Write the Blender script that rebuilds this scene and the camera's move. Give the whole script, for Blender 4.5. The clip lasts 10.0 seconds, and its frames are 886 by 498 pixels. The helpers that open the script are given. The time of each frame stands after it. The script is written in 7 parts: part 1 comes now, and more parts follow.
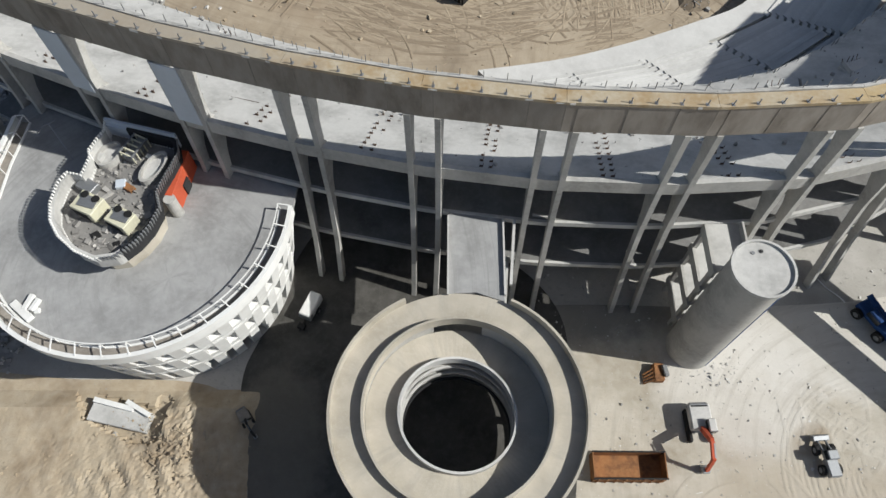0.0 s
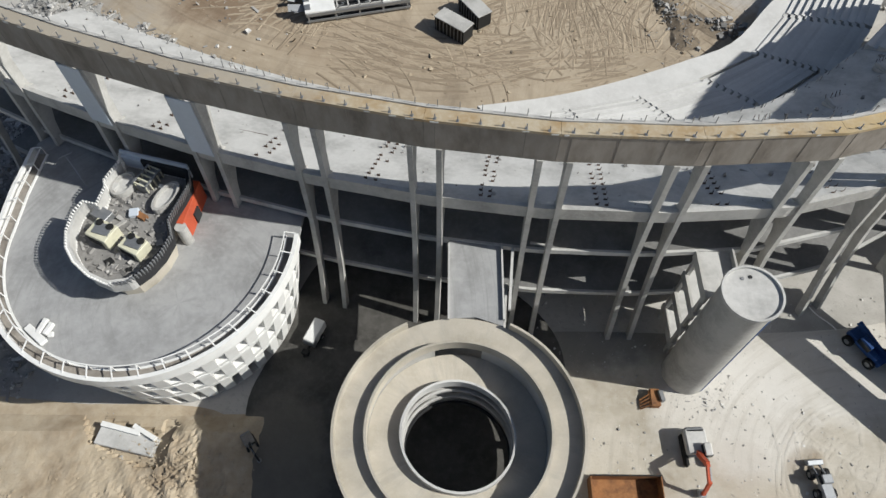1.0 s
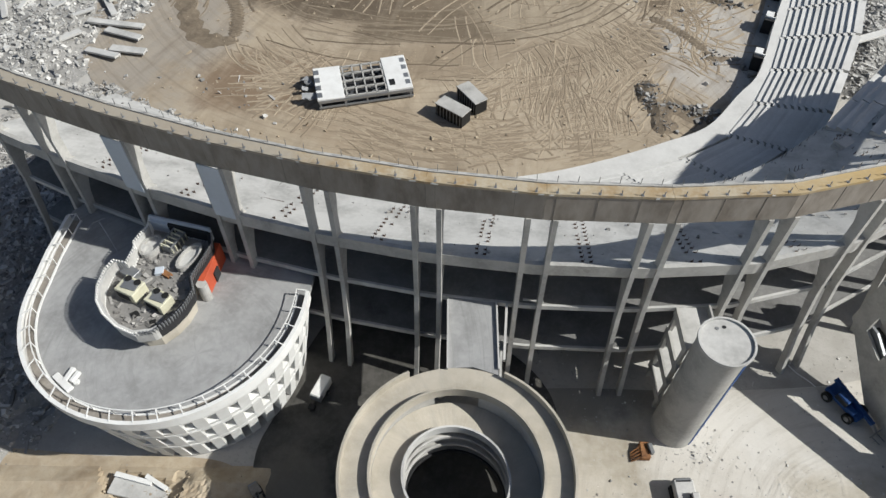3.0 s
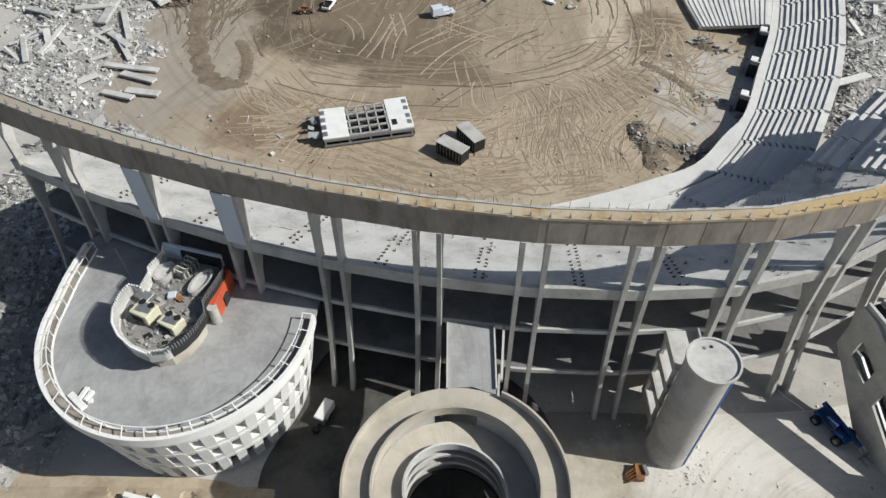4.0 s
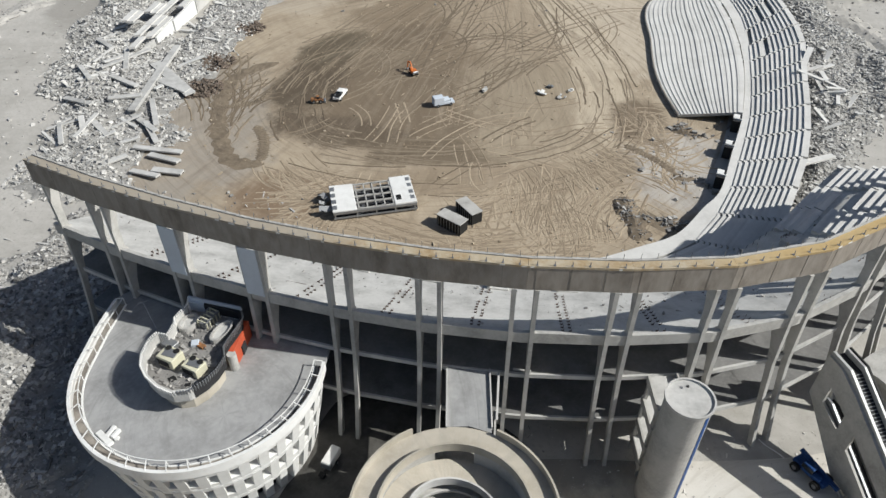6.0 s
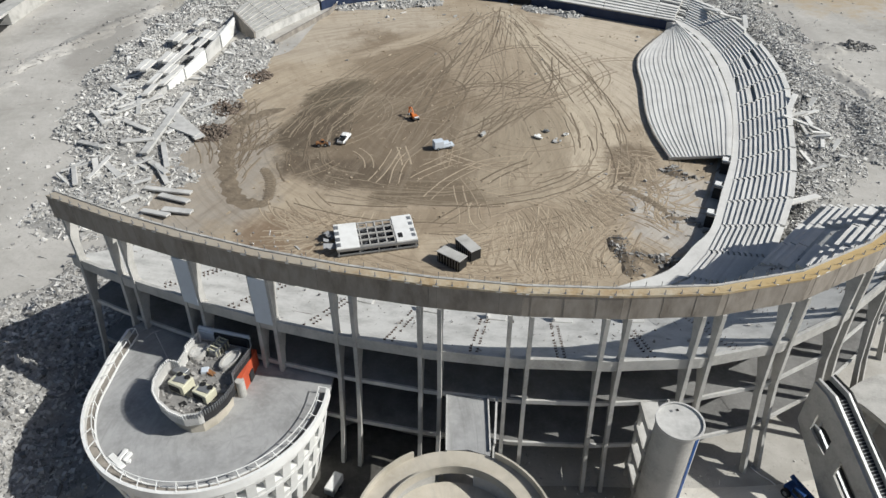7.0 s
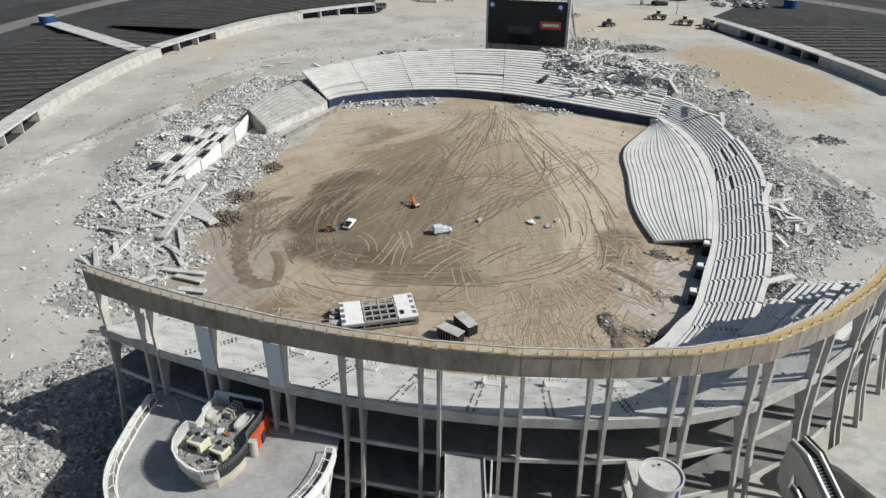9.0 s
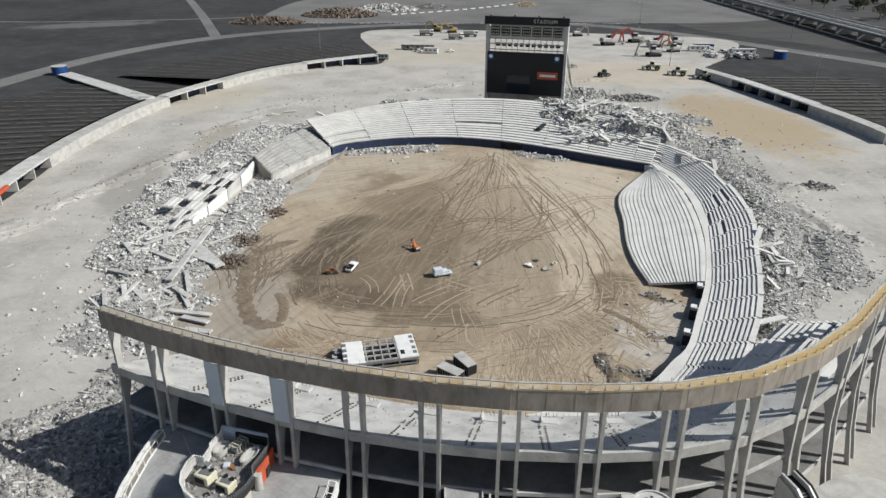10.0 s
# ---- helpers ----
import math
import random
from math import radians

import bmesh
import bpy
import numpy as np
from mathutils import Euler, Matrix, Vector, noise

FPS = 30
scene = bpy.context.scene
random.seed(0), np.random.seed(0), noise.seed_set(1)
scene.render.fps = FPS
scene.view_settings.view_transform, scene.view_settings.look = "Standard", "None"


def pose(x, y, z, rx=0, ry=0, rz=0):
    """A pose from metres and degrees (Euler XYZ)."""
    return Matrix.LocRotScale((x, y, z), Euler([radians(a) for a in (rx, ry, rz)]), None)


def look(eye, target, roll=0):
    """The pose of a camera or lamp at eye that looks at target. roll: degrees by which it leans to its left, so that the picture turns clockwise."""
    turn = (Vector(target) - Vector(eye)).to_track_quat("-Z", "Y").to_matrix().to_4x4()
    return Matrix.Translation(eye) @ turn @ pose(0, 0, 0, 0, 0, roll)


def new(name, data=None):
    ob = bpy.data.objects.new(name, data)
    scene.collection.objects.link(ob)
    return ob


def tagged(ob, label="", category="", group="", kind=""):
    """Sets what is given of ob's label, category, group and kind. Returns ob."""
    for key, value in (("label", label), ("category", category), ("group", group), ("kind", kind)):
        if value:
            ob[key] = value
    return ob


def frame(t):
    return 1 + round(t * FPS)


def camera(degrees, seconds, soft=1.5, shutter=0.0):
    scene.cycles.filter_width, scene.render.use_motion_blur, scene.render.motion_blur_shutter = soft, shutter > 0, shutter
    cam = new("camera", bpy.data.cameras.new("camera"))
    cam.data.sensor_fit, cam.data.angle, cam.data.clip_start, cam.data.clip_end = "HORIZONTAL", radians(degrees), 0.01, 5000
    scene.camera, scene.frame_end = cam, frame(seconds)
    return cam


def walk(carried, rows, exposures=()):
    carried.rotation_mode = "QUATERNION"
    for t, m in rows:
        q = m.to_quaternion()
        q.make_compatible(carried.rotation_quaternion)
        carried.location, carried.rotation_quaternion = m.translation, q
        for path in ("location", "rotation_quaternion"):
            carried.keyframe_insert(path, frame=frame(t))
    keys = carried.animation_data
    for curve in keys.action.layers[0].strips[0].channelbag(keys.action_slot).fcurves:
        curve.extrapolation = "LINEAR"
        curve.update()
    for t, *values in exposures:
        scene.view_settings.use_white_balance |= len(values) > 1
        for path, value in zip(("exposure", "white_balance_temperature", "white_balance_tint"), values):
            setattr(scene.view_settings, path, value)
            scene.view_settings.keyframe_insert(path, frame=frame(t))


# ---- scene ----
cam = camera(65.7, 10.0)
PATH = [
    (0, (0.106, 7.337, 68.528), (0.099, 8.257, 66.752), -0.0),
    (0.5, (0.079, 6.51, 69.29), (0.072, 7.47, 67.536), -0.0),
    (1, (0.081, 5.498, 70.054), (0.072, 6.511, 68.329), -0.0),
    (1.5, (0.11, 4.177, 70.768), (0.101, 5.249, 69.08), -0.0),
    (2, (0.145, 2.847, 71.617), (0.135, 3.973, 69.963), -0.0),
    (2.5, (0.215, 1.285, 72.352), (0.203, 2.464, 70.736), -0.0),
    (4, (0.349, -4.351, 74.423), (0.334, -3.017, 72.933), 0.0),
    (4.5, (0.432, -6.407, 75.13), (0.415, -5.025, 73.685), 0.0),
    (5, (0.463, -8.598, 75.733), (0.445, -7.168, 74.335), 0.0),
    (5.5, (0.512, -10.773, 76.358), (0.493, -9.297, 75.008), 0.0),
    (7, (0.622, -17.37, 78.235), (0.601, -15.766, 77.041), 0.0),
    (7.5, (0.633, -19.535, 78.901), (0.613, -17.892, 77.761), 0.0),
    (8, (0.667, -21.726, 79.549), (0.646, -20.045, 78.466), 0.0),
    (8.5, (0.726, -23.906, 80.3), (0.704, -22.191, 79.271), 0.0),
    (9, (0.8, -26.174, 80.987), (0.779, -24.426, 80.015), 0.0),
    (9.5, (0.902, -28.356, 81.655), (0.879, -26.577, 80.742), 0.0),
    (10, (0.967, -30.542, 82.434), (0.944, -28.734, 81.58), 0.0),
]
walk(cam, [(t, look(eye, target, roll)) for t, eye, target, roll in PATH])

# ---- light ----
SUN_EL, SUN_AZ = 39.5, -9.0          # degrees above the horizon; degrees from +x towards +y
to_sun = Vector((math.cos(radians(SUN_AZ)) * math.cos(radians(SUN_EL)), math.sin(radians(SUN_AZ)) * math.cos(radians(SUN_EL)), math.sin(radians(SUN_EL))))
world = bpy.data.worlds.new("sky")
scene.world = world
world.use_nodes = True
wn = world.node_tree.nodes
sky = wn.new("ShaderNodeTexSky")
sky.sky_type = "NISHITA"
sky.sun_disc = False
sky.sun_elevation = radians(SUN_EL)
sky.sun_rotation = radians(90.0 - SUN_AZ)
sky.air_density, sky.dust_density, sky.ozone_density = 1.0, 1.5, 1.0
world.node_tree.links.new(sky.outputs["Color"], wn["Background"].inputs["Color"])
wn["Background"].inputs["Strength"].default_value = 0.064
sun_data = bpy.data.lights.new("sun", "SUN")
sun_data.energy, sun_data.angle, sun_data.color = 4.7, radians(0.5), (1.0, 0.995, 0.95)
sun = new("sun", sun_data)
sun.matrix_world = look(to_sun * 300, (0, 0, 0))
scene.view_settings.exposure = 0.07

# ---- materials ----
def mat(name, base, dark=None, light=None, rough=0.85, big=0.15, fine=3.0, bump=0.3, metal=0.0, stretch=(1, 1, 1), mix=0.6, ran=0.0, speck=0.0, zones=(), fans=()):
    """A worn surface: a base colour with large stains (dark), fine light grain, and bump. big and fine are noise scales per metre."""
    m = bpy.data.materials.new(name)
    m.use_nodes = True
    nt = m.node_tree
    n, l = nt.nodes, nt.links
    b = n["Principled BSDF"]
    b.inputs["Roughness"].default_value, b.inputs["Metallic"].default_value = rough, metal
    b.inputs["Specular IOR Level"].default_value = 0.25
    dark = dark or tuple(c * 0.6 for c in base)
    light = light or tuple(min(1, c * 1.25) for c in base)
    geo = n.new("ShaderNodeNewGeometry")
    mp = n.new("ShaderNodeMapping")
    mp.inputs["Scale"].default_value = stretch
    l.new(geo.outputs["Position"], mp.inputs["Vector"])

    def noise_tex(scale, detail, rough_=0.6):
        t = n.new("ShaderNodeTexNoise")
        t.inputs["Scale"].default_value, t.inputs["Detail"].default_value, t.inputs["Roughness"].default_value = scale, detail, rough_
        l.new(mp.outputs["Vector"], t.inputs["Vector"])
        return t

    def ramp(src, lo, hi):
        r = n.new("ShaderNodeMapRange")
        r.inputs["From Min"].default_value, r.inputs["From Max"].default_value = lo, hi
        l.new(src, r.inputs["Value"])
        return r.outputs["Result"]

    def blend(fac, a, c):
        x = n.new("ShaderNodeMix")
        x.data_type = "RGBA"
        for s, v in (("Factor", fac), ("A", a), ("B", c)):
            sock = [i for i in x.inputs if i.name == s and (i.type == "RGBA" if s != "Factor" else i.type == "VALUE")][0]
            if isinstance(v, (tuple, float, int)):
                sock.default_value = (*v, 1) if isinstance(v, tuple) else v
            else:
                l.new(v, sock)
        return [o for o in x.outputs if o.type == "RGBA"][0]

    nb, nf = noise_tex(big, 6), noise_tex(fine, 5, 0.7)
    f1 = n.new("ShaderNodeMath")
    f1.operation = "MULTIPLY"
    f1.inputs[1].default_value = mix
    l.new(ramp(nb.outputs["Fac"], 0.42, 0.68), f1.inputs[0])
    col = blend(f1.outputs[0], base, dark)
    f2 = n.new("ShaderNodeMath")
    f2.operation = "MULTIPLY"
    f2.inputs[1].default_value = 0.5
    l.new(ramp(nf.outputs["Fac"], 0.45, 0.75), f2.inputs[0])
    col = blend(f2.outputs[0], col, light)
    if speck:
        v = noise_tex(fine * 4, 2)
        f3 = n.new("ShaderNodeMath")
        f3.operation = "MULTIPLY"
        f3.inputs[1].default_value = speck
        l.new(ramp(v.outputs["Fac"], 0.55, 0.62), f3.inputs[0])
        col = blend(f3.outputs[0], col, dark)
    for cx, cy, rx, ry, rot, colour, strength in zones:
        zm = n.new("ShaderNodeMapping")
        zm.vector_type = "TEXTURE"
        zm.inputs["Location"].default_value = (cx, cy, 0)
        zm.inputs["Rotation"].default_value = (0, 0, radians(rot))
        zm.inputs["Scale"].default_value = (rx, ry, 500)
        l.new(geo.outputs["Position"], zm.inputs["Vector"])
        ln = n.new("ShaderNodeVectorMath")
        ln.operation = "LENGTH"
        l.new(zm.outputs["Vector"], ln.inputs[0])
        wob = noise_tex(0.09, 9, 0.72)
        ad = n.new("ShaderNodeMath")
        ad.operation = "MULTIPLY_ADD"
        ad.inputs[1].default_value = 1.6
        l.new(wob.outputs["Fac"], ad.inputs[0])
        l.new(ln.outputs["Value"], ad.inputs[2])
        rr = n.new("ShaderNodeMapRange")
        rr.inputs["From Min"].default_value, rr.inputs["From Max"].default_value = 1.88, 1.52
        rr.inputs["To Min"].default_value, rr.inputs["To Max"].default_value = 0, strength
        l.new(ad.outputs[0], rr.inputs["Value"])
        col = blend(rr.outputs["Result"], col, colour)
    for cx, cy, colour, strength, k in fans:
        # streaks that fan out from (cx, cy)
        sp = n.new("ShaderNodeSeparateXYZ")
        l.new(geo.outputs["Position"], sp.inputs["Vector"])
        dd = []
        for axis, c0 in (("X", cx), ("Y", cy)):
            q = n.new("ShaderNodeMath")
            q.operation = "SUBTRACT"
            q.inputs[1].default_value = c0
            l.new(sp.outputs[axis], q.inputs[0])
            dd.append(q.outputs[0])
        an = n.new("ShaderNodeMath")
        an.operation = "ARCTAN2"
        l.new(dd[0], an.inputs[0])
        l.new(dd[1], an.inputs[1])
        ds = n.new("ShaderNodeVectorMath")
        ds.operation = "DISTANCE"
        ds.inputs[1].default_value = (cx, cy, 0)
        l.new(geo.outputs["Position"], ds.inputs[0])
        cb = n.new("ShaderNodeCombineXYZ")
        for sock, src, kk in (("X", an.outputs[0], k[0]), ("Y", ds.outputs["Value"], k[1])):
            q = n.new("ShaderNodeMath")
            q.operation = "MULTIPLY"
            q.inputs[1].default_value = kk
            l.new(src, q.inputs[0])
            l.new(q.outputs[0], cb.inputs[sock])
        t = n.new("ShaderNodeTexNoise")
        t.inputs["Scale"].default_value, t.inputs["Detail"].default_value, t.inputs["Roughness"].default_value, t.inputs["Distortion"].default_value = 1.0, 6, 0.7, 0.4
        l.new(cb.outputs[0], t.inputs["Vector"])
        ff = n.new("ShaderNodeMath")
        ff.operation = "MULTIPLY"
        ff.inputs[1].default_value = strength
        l.new(ramp(t.outputs["Fac"], 0.5, 0.68), ff.inputs[0])
        col = blend(ff.outputs[0], col, colour)
    if ran:
        oi = n.new("ShaderNodeObjectInfo")
        isl = n.new("ShaderNodeNewGeometry")
        s = n.new("ShaderNodeMath")
        l.new(oi.outputs["Random"], s.inputs[0])
        l.new(isl.outputs["Random Per Island"], s.inputs[1])
        fr = n.new("ShaderNodeMath")
        fr.operation = "FRACT"
        l.new(s.outputs[0], fr.inputs[0])
        hsv = n.new("ShaderNodeHueSaturation")
        l.new(ramp(fr.outputs[0], 0, 1), hsv.inputs["Value"])
        mr = hsv.inputs["Value"].links[0].from_node
        mr.inputs["To Min"].default_value, mr.inputs["To Max"].default_value = 1 - ran, 1 + ran
        l.new(col, hsv.inputs["Color"])
        col = hsv.outputs["Color"]
    l.new(col, b.inputs["Base Color"])
    if bump:
        bp = n.new("ShaderNodeBump")
        bp.inputs["Strength"].default_value, bp.inputs["Distance"].default_value = bump, 0.08
        l.new(nf.outputs["Fac"], bp.inputs["Height"])
        l.new(bp.outputs["Normal"], b.inputs["Normal"])
    return m


CONC = mat("concrete", (0.45, 0.44, 0.415), (0.29, 0.283, 0.265), (0.55, 0.54, 0.515), big=0.35, fine=3, mix=0.9)
CONC_PALE = mat("concrete_pale", (0.53, 0.523, 0.502), (0.34, 0.335, 0.32), (0.62, 0.613, 0.59), big=0.3, fine=2.2, mix=0.95, speck=0.2)
CONC_RAMP = mat("concrete_ramp", (0.47, 0.43, 0.36), (0.33, 0.3, 0.245), (0.55, 0.515, 0.445), big=0.3, fine=2.4, mix=0.9, fans=((1.25, 21.3, (0.3, 0.285, 0.255), 0.4, (5.0, 0.25)),))
CONC_DECK = mat("concrete_deck", (0.345, 0.345, 0.342), (0.235, 0.235, 0.232), (0.43, 0.43, 0.426), big=0.28, fine=1.6, mix=1.0, speck=0.12, fans=((-24.5, 33.0, (0.22, 0.22, 0.215), 0.5, (1.6, 2.6)),))
CONC_DARK = mat("concrete_stained", (0.27, 0.245, 0.215), (0.12, 0.105, 0.09), (0.4, 0.375, 0.34), big=0.35, fine=2.5, stretch=(1, 1, 0.35), mix=0.8)
RUST_TOP = mat("concrete_rust_stained", (0.42, 0.355, 0.255), (0.32, 0.215, 0.1), (0.56, 0.52, 0.44), big=0.3, fine=2.0, mix=1.0, speck=0.3, zones=((-34, 48, 26, 10, -20, (0.33, 0.3, 0.255), 0.8), (56, 52, 32, 20, 45, (0.46, 0.33, 0.15), 0.75)))
WHITE = mat("paint_white", (0.75, 0.75, 0.73), (0.58, 0.57, 0.54), (0.8, 0.8, 0.78), rough=0.6, big=0.4, fine=3, bump=0.08)
PANEL_BLUE = mat("panel_pale_blue", (0.55, 0.6, 0.66), (0.47, 0.51, 0.56), (0.6, 0.65, 0.7), rough=0.6, big=0.4, fine=2, bump=0.05)
# near-black for dark parts, and in place of shade inside openings and holes
DARK = mat("black_and_void_shade", (0.03, 0.03, 0.032), (0.015, 0.015, 0.016), (0.05, 0.05, 0.05), fine=2)
STEEL = mat("steel_grey", (0.3, 0.31, 0.32), (0.2, 0.2, 0.2), rough=0.5, metal=0.6, fine=5, bump=0.1)
CHROME = mat("steel_brushed", (0.5, 0.5, 0.49), (0.34, 0.34, 0.33), (0.6, 0.6, 0.59), rough=0.6, metal=0.4, big=0.6, fine=5, bump=0.05)
REBAR = mat("rebar_rusty", (0.12, 0.08, 0.06), (0.06, 0.045, 0.04), rough=0.8, metal=0.3, fine=8)
RUSTY = mat("rusted_steel", (0.3, 0.14, 0.06), (0.12, 0.06, 0.035), (0.45, 0.24, 0.1), big=0.8, fine=3, mix=0.9)
RED = mat("paint_red", (0.5, 0.09, 0.04), (0.36, 0.07, 0.04), (0.56, 0.14, 0.08), rough=0.55, big=0.6, bump=0.08)
BLUE = mat("paint_blue", (0.015, 0.06, 0.2), (0.01, 0.035, 0.11), (0.03, 0.1, 0.28), rough=0.5, big=0.5, bump=0.08)
BLUE_WALL = mat("wall_navy", (0.03, 0.045, 0.09), (0.015, 0.022, 0.045), (0.05, 0.07, 0.13), rough=0.6, big=0.3, bump=0.1)
YELLOW = mat("paint_yellow", (0.6, 0.38, 0.04), (0.4, 0.25, 0.04), rough=0.5, bump=0.08)
CREAM = mat("metal_cream", (0.62, 0.6, 0.45), (0.45, 0.43, 0.33), (0.68, 0.66, 0.54), rough=0.5, big=0.8, bump=0.05)
ORANGE = mat("paint_orange", (0.55, 0.16, 0.04), (0.35, 0.1, 0.03), rough=0.5, bump=0.08)
BLACK = mat("black_rubber", (0.02, 0.02, 0.02), (0.012, 0.012, 0.012), rough=0.7, bump=0.1)
GLASS_DARK = mat("glass_dark", (0.02, 0.025, 0.03), rough=0.1, bump=0)
SCREEN = mat("screen_black", (0.018, 0.018, 0.02), (0.012, 0.012, 0.013), rough=0.45, big=0.1, bump=0.05)
CHUNK = mat("rubble_concrete", (0.46, 0.45, 0.428), (0.3, 0.293, 0.28), (0.6, 0.59, 0.565), big=0.4, fine=3, ran=0.45)
RUBBLE_BED = mat("rubble_fines", (0.31, 0.3, 0.283), (0.22, 0.215, 0.2), (0.48, 0.47, 0.45), big=0.18, fine=1.2, bump=1.0, mix=1.0, speck=0.5)
CHUNK_MIXED = mat("rubble_mixed", (0.36, 0.35, 0.333), (0.2, 0.195, 0.185), (0.52, 0.51, 0.488), big=0.4, fine=3, ran=0.6)
CHUNK_DIRTY = mat("rubble_dirty", (0.3, 0.29, 0.275), (0.16, 0.155, 0.148), (0.42, 0.41, 0.39), big=0.4, fine=2, ran=0.4)
DUST = mat("ground_dust", (0.46, 0.44, 0.405), (0.31, 0.295, 0.265), (0.56, 0.54, 0.51), big=0.045, fine=0.45, bump=0.8, mix=1.0, speck=0.4, fans=((4, 200, (0.37, 0.35, 0.32), 0.5, (9.0, 0.35)),), zones=((-112, 200, 9, 34, 8, (0.27, 0.255, 0.23), 0.7), (-100, 255, 8, 26, 0, (0.3, 0.27, 0.22), 0.6), (112, 215, 10, 30, 0, (0.33, 0.315, 0.29), 0.6), (138, 285, 30, 60, 8, (0.38, 0.3, 0.195), 0.9), (100, 400, 70, 40, 0, (0.48, 0.41, 0.31), 0.6), (-20, 470, 90, 50, 0, (0.46, 0.41, 0.33), 0.6), (-120, 330, 20, 40, -20, (0.46, 0.41, 0.32), 0.6), (-60, 40, 22, 26, 0, (0.27, 0.26, 0.245), 0.7), (-75, 30, 30, 40, 0, (0.3, 0.29, 0.27), 0.6)))
# dark zones at (-9, 30) and (14, 36) mix dark ground with painted shade
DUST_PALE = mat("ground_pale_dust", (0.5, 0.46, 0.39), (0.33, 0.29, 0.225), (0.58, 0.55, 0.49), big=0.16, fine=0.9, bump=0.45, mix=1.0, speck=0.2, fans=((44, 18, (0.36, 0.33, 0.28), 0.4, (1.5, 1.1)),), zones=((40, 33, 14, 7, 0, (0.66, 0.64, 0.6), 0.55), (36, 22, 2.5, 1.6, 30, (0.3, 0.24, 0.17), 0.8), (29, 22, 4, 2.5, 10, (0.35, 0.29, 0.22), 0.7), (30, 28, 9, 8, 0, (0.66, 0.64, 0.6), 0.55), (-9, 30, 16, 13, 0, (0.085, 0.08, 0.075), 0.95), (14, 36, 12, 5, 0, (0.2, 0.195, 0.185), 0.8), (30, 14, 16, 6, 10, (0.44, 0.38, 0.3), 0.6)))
SOIL = mat("soil_brown", (0.42, 0.35, 0.255), (0.26, 0.2, 0.135), (0.52, 0.46, 0.37), big=0.22, speck=0.25, fine=0.9, bump=0.8, mix=0.9)
SOIL_DARK = mat("soil_dug", (0.2, 0.16, 0.115), (0.12, 0.095, 0.07), (0.28, 0.23, 0.17), big=0.3, fine=1.5, bump=0.9, mix=0.9)
FIELD = mat("field_sand", (0.41, 0.34, 0.25), (0.31, 0.25, 0.18), (0.49, 0.418, 0.322), big=0.09, fine=0.55, bump=0.8, mix=1.0, speck=0.15, zones=(
    (-36, 214, 40, 28, 35, (0.44, 0.38, 0.3), 0.95), (50, 186, 24, 52, 10, (0.5, 0.432, 0.34), 0.97), (-55, 116, 18, 36, 4, (0.32, 0.285, 0.24), 0.97),
    (-6, 141, 36, 37, 0, (0.195, 0.155, 0.11), 0.97), (-6, 176, 22, 40, 32, (0.225, 0.175, 0.121), 0.95), (12, 176, 14, 32, 12, (0.34, 0.277, 0.202), 0.9), (-14, 132, 24, 24, 0, (0.175, 0.136, 0.095), 0.95),
    (-34, 140, 9, 22, -6, (0.095, 0.074, 0.052), 0.95), (-24, 116, 18, 7, -16, (0.11, 0.085, 0.06), 0.9), (-30, 158, 8, 14, -28, (0.105, 0.085, 0.058), 0.9), (0, 108, 20, 6, 4, (0.15, 0.117, 0.081), 0.9),
    (18, 134, 17, 20, 20, (0.32, 0.265, 0.193), 0.9), (18, 112, 16, 8, 0, (0.36, 0.3, 0.22), 0.88), (-10, 166, 12, 8, 30, (0.15, 0.115, 0.08), 0.85),
    (35, 130, 7, 28, -6, (0.49, 0.418, 0.318), 0.97), (35, 170, 8.5, 32, 10, (0.5, 0.428, 0.328), 0.97), (24, 210, 6.5, 28, 12, (0.48, 0.41, 0.31), 0.97), (-6, 205, 3.6, 36, -50, (0.42, 0.35, 0.262), 0.9), (27, 106, 6, 12, -30, (0.41, 0.34, 0.25), 0.9),
    (46, 102, 11, 17, -20, (0.45, 0.42, 0.38), 0.97), (42, 121, 7, 10, -10, (0.16, 0.122, 0.084), 0.95), (34, 104, 5, 5, 30, (0.18, 0.138, 0.096), 0.85),
    (-30, 92, 13, 9, 0, (0.2, 0.14, 0.092), 0.9), (-10, 80, 16, 6, -8, (0.33, 0.262, 0.187), 0.85), (18, 86, 22, 10, 6, (0.42, 0.347, 0.257), 0.9), (10, 98, 30, 6, 0, (0.29, 0.23, 0.163), 0.85)),
    fans=((17, 236, (0.15, 0.115, 0.08), 0.45, (34, 0.03)), (17, 236, (0.46, 0.39, 0.3), 0.3, (52, 0.03)), (-6, 138, (0.11, 0.085, 0.06), 0.35, (1.6, 1.3)), (8, 60, (0.24, 0.185, 0.13), 0.3, (50, 0.06))))
RUT_DARK = mat("sand_rut_dark", (0.16, 0.126, 0.09), (0.1, 0.078, 0.055), (0.2, 0.155, 0.11), big=0.2, fine=1.2, bump=0.5)
NEAR_DARK = mat("sand_tread_dark", (0.28, 0.224, 0.16), (0.2, 0.158, 0.112), (0.3, 0.24, 0.172), big=0.3, fine=1.5, bump=0.6)
NEAR_PALE = mat("sand_tread_pale", (0.37, 0.302, 0.218), (0.29, 0.233, 0.166), (0.45, 0.38, 0.29), big=0.3, fine=1.5, bump=0.6)
RUT_PALE = mat("sand_rut_pale", (0.24, 0.194, 0.14), (0.17, 0.136, 0.097), (0.32, 0.264, 0.195), big=0.12, fine=1.0, bump=0.5)
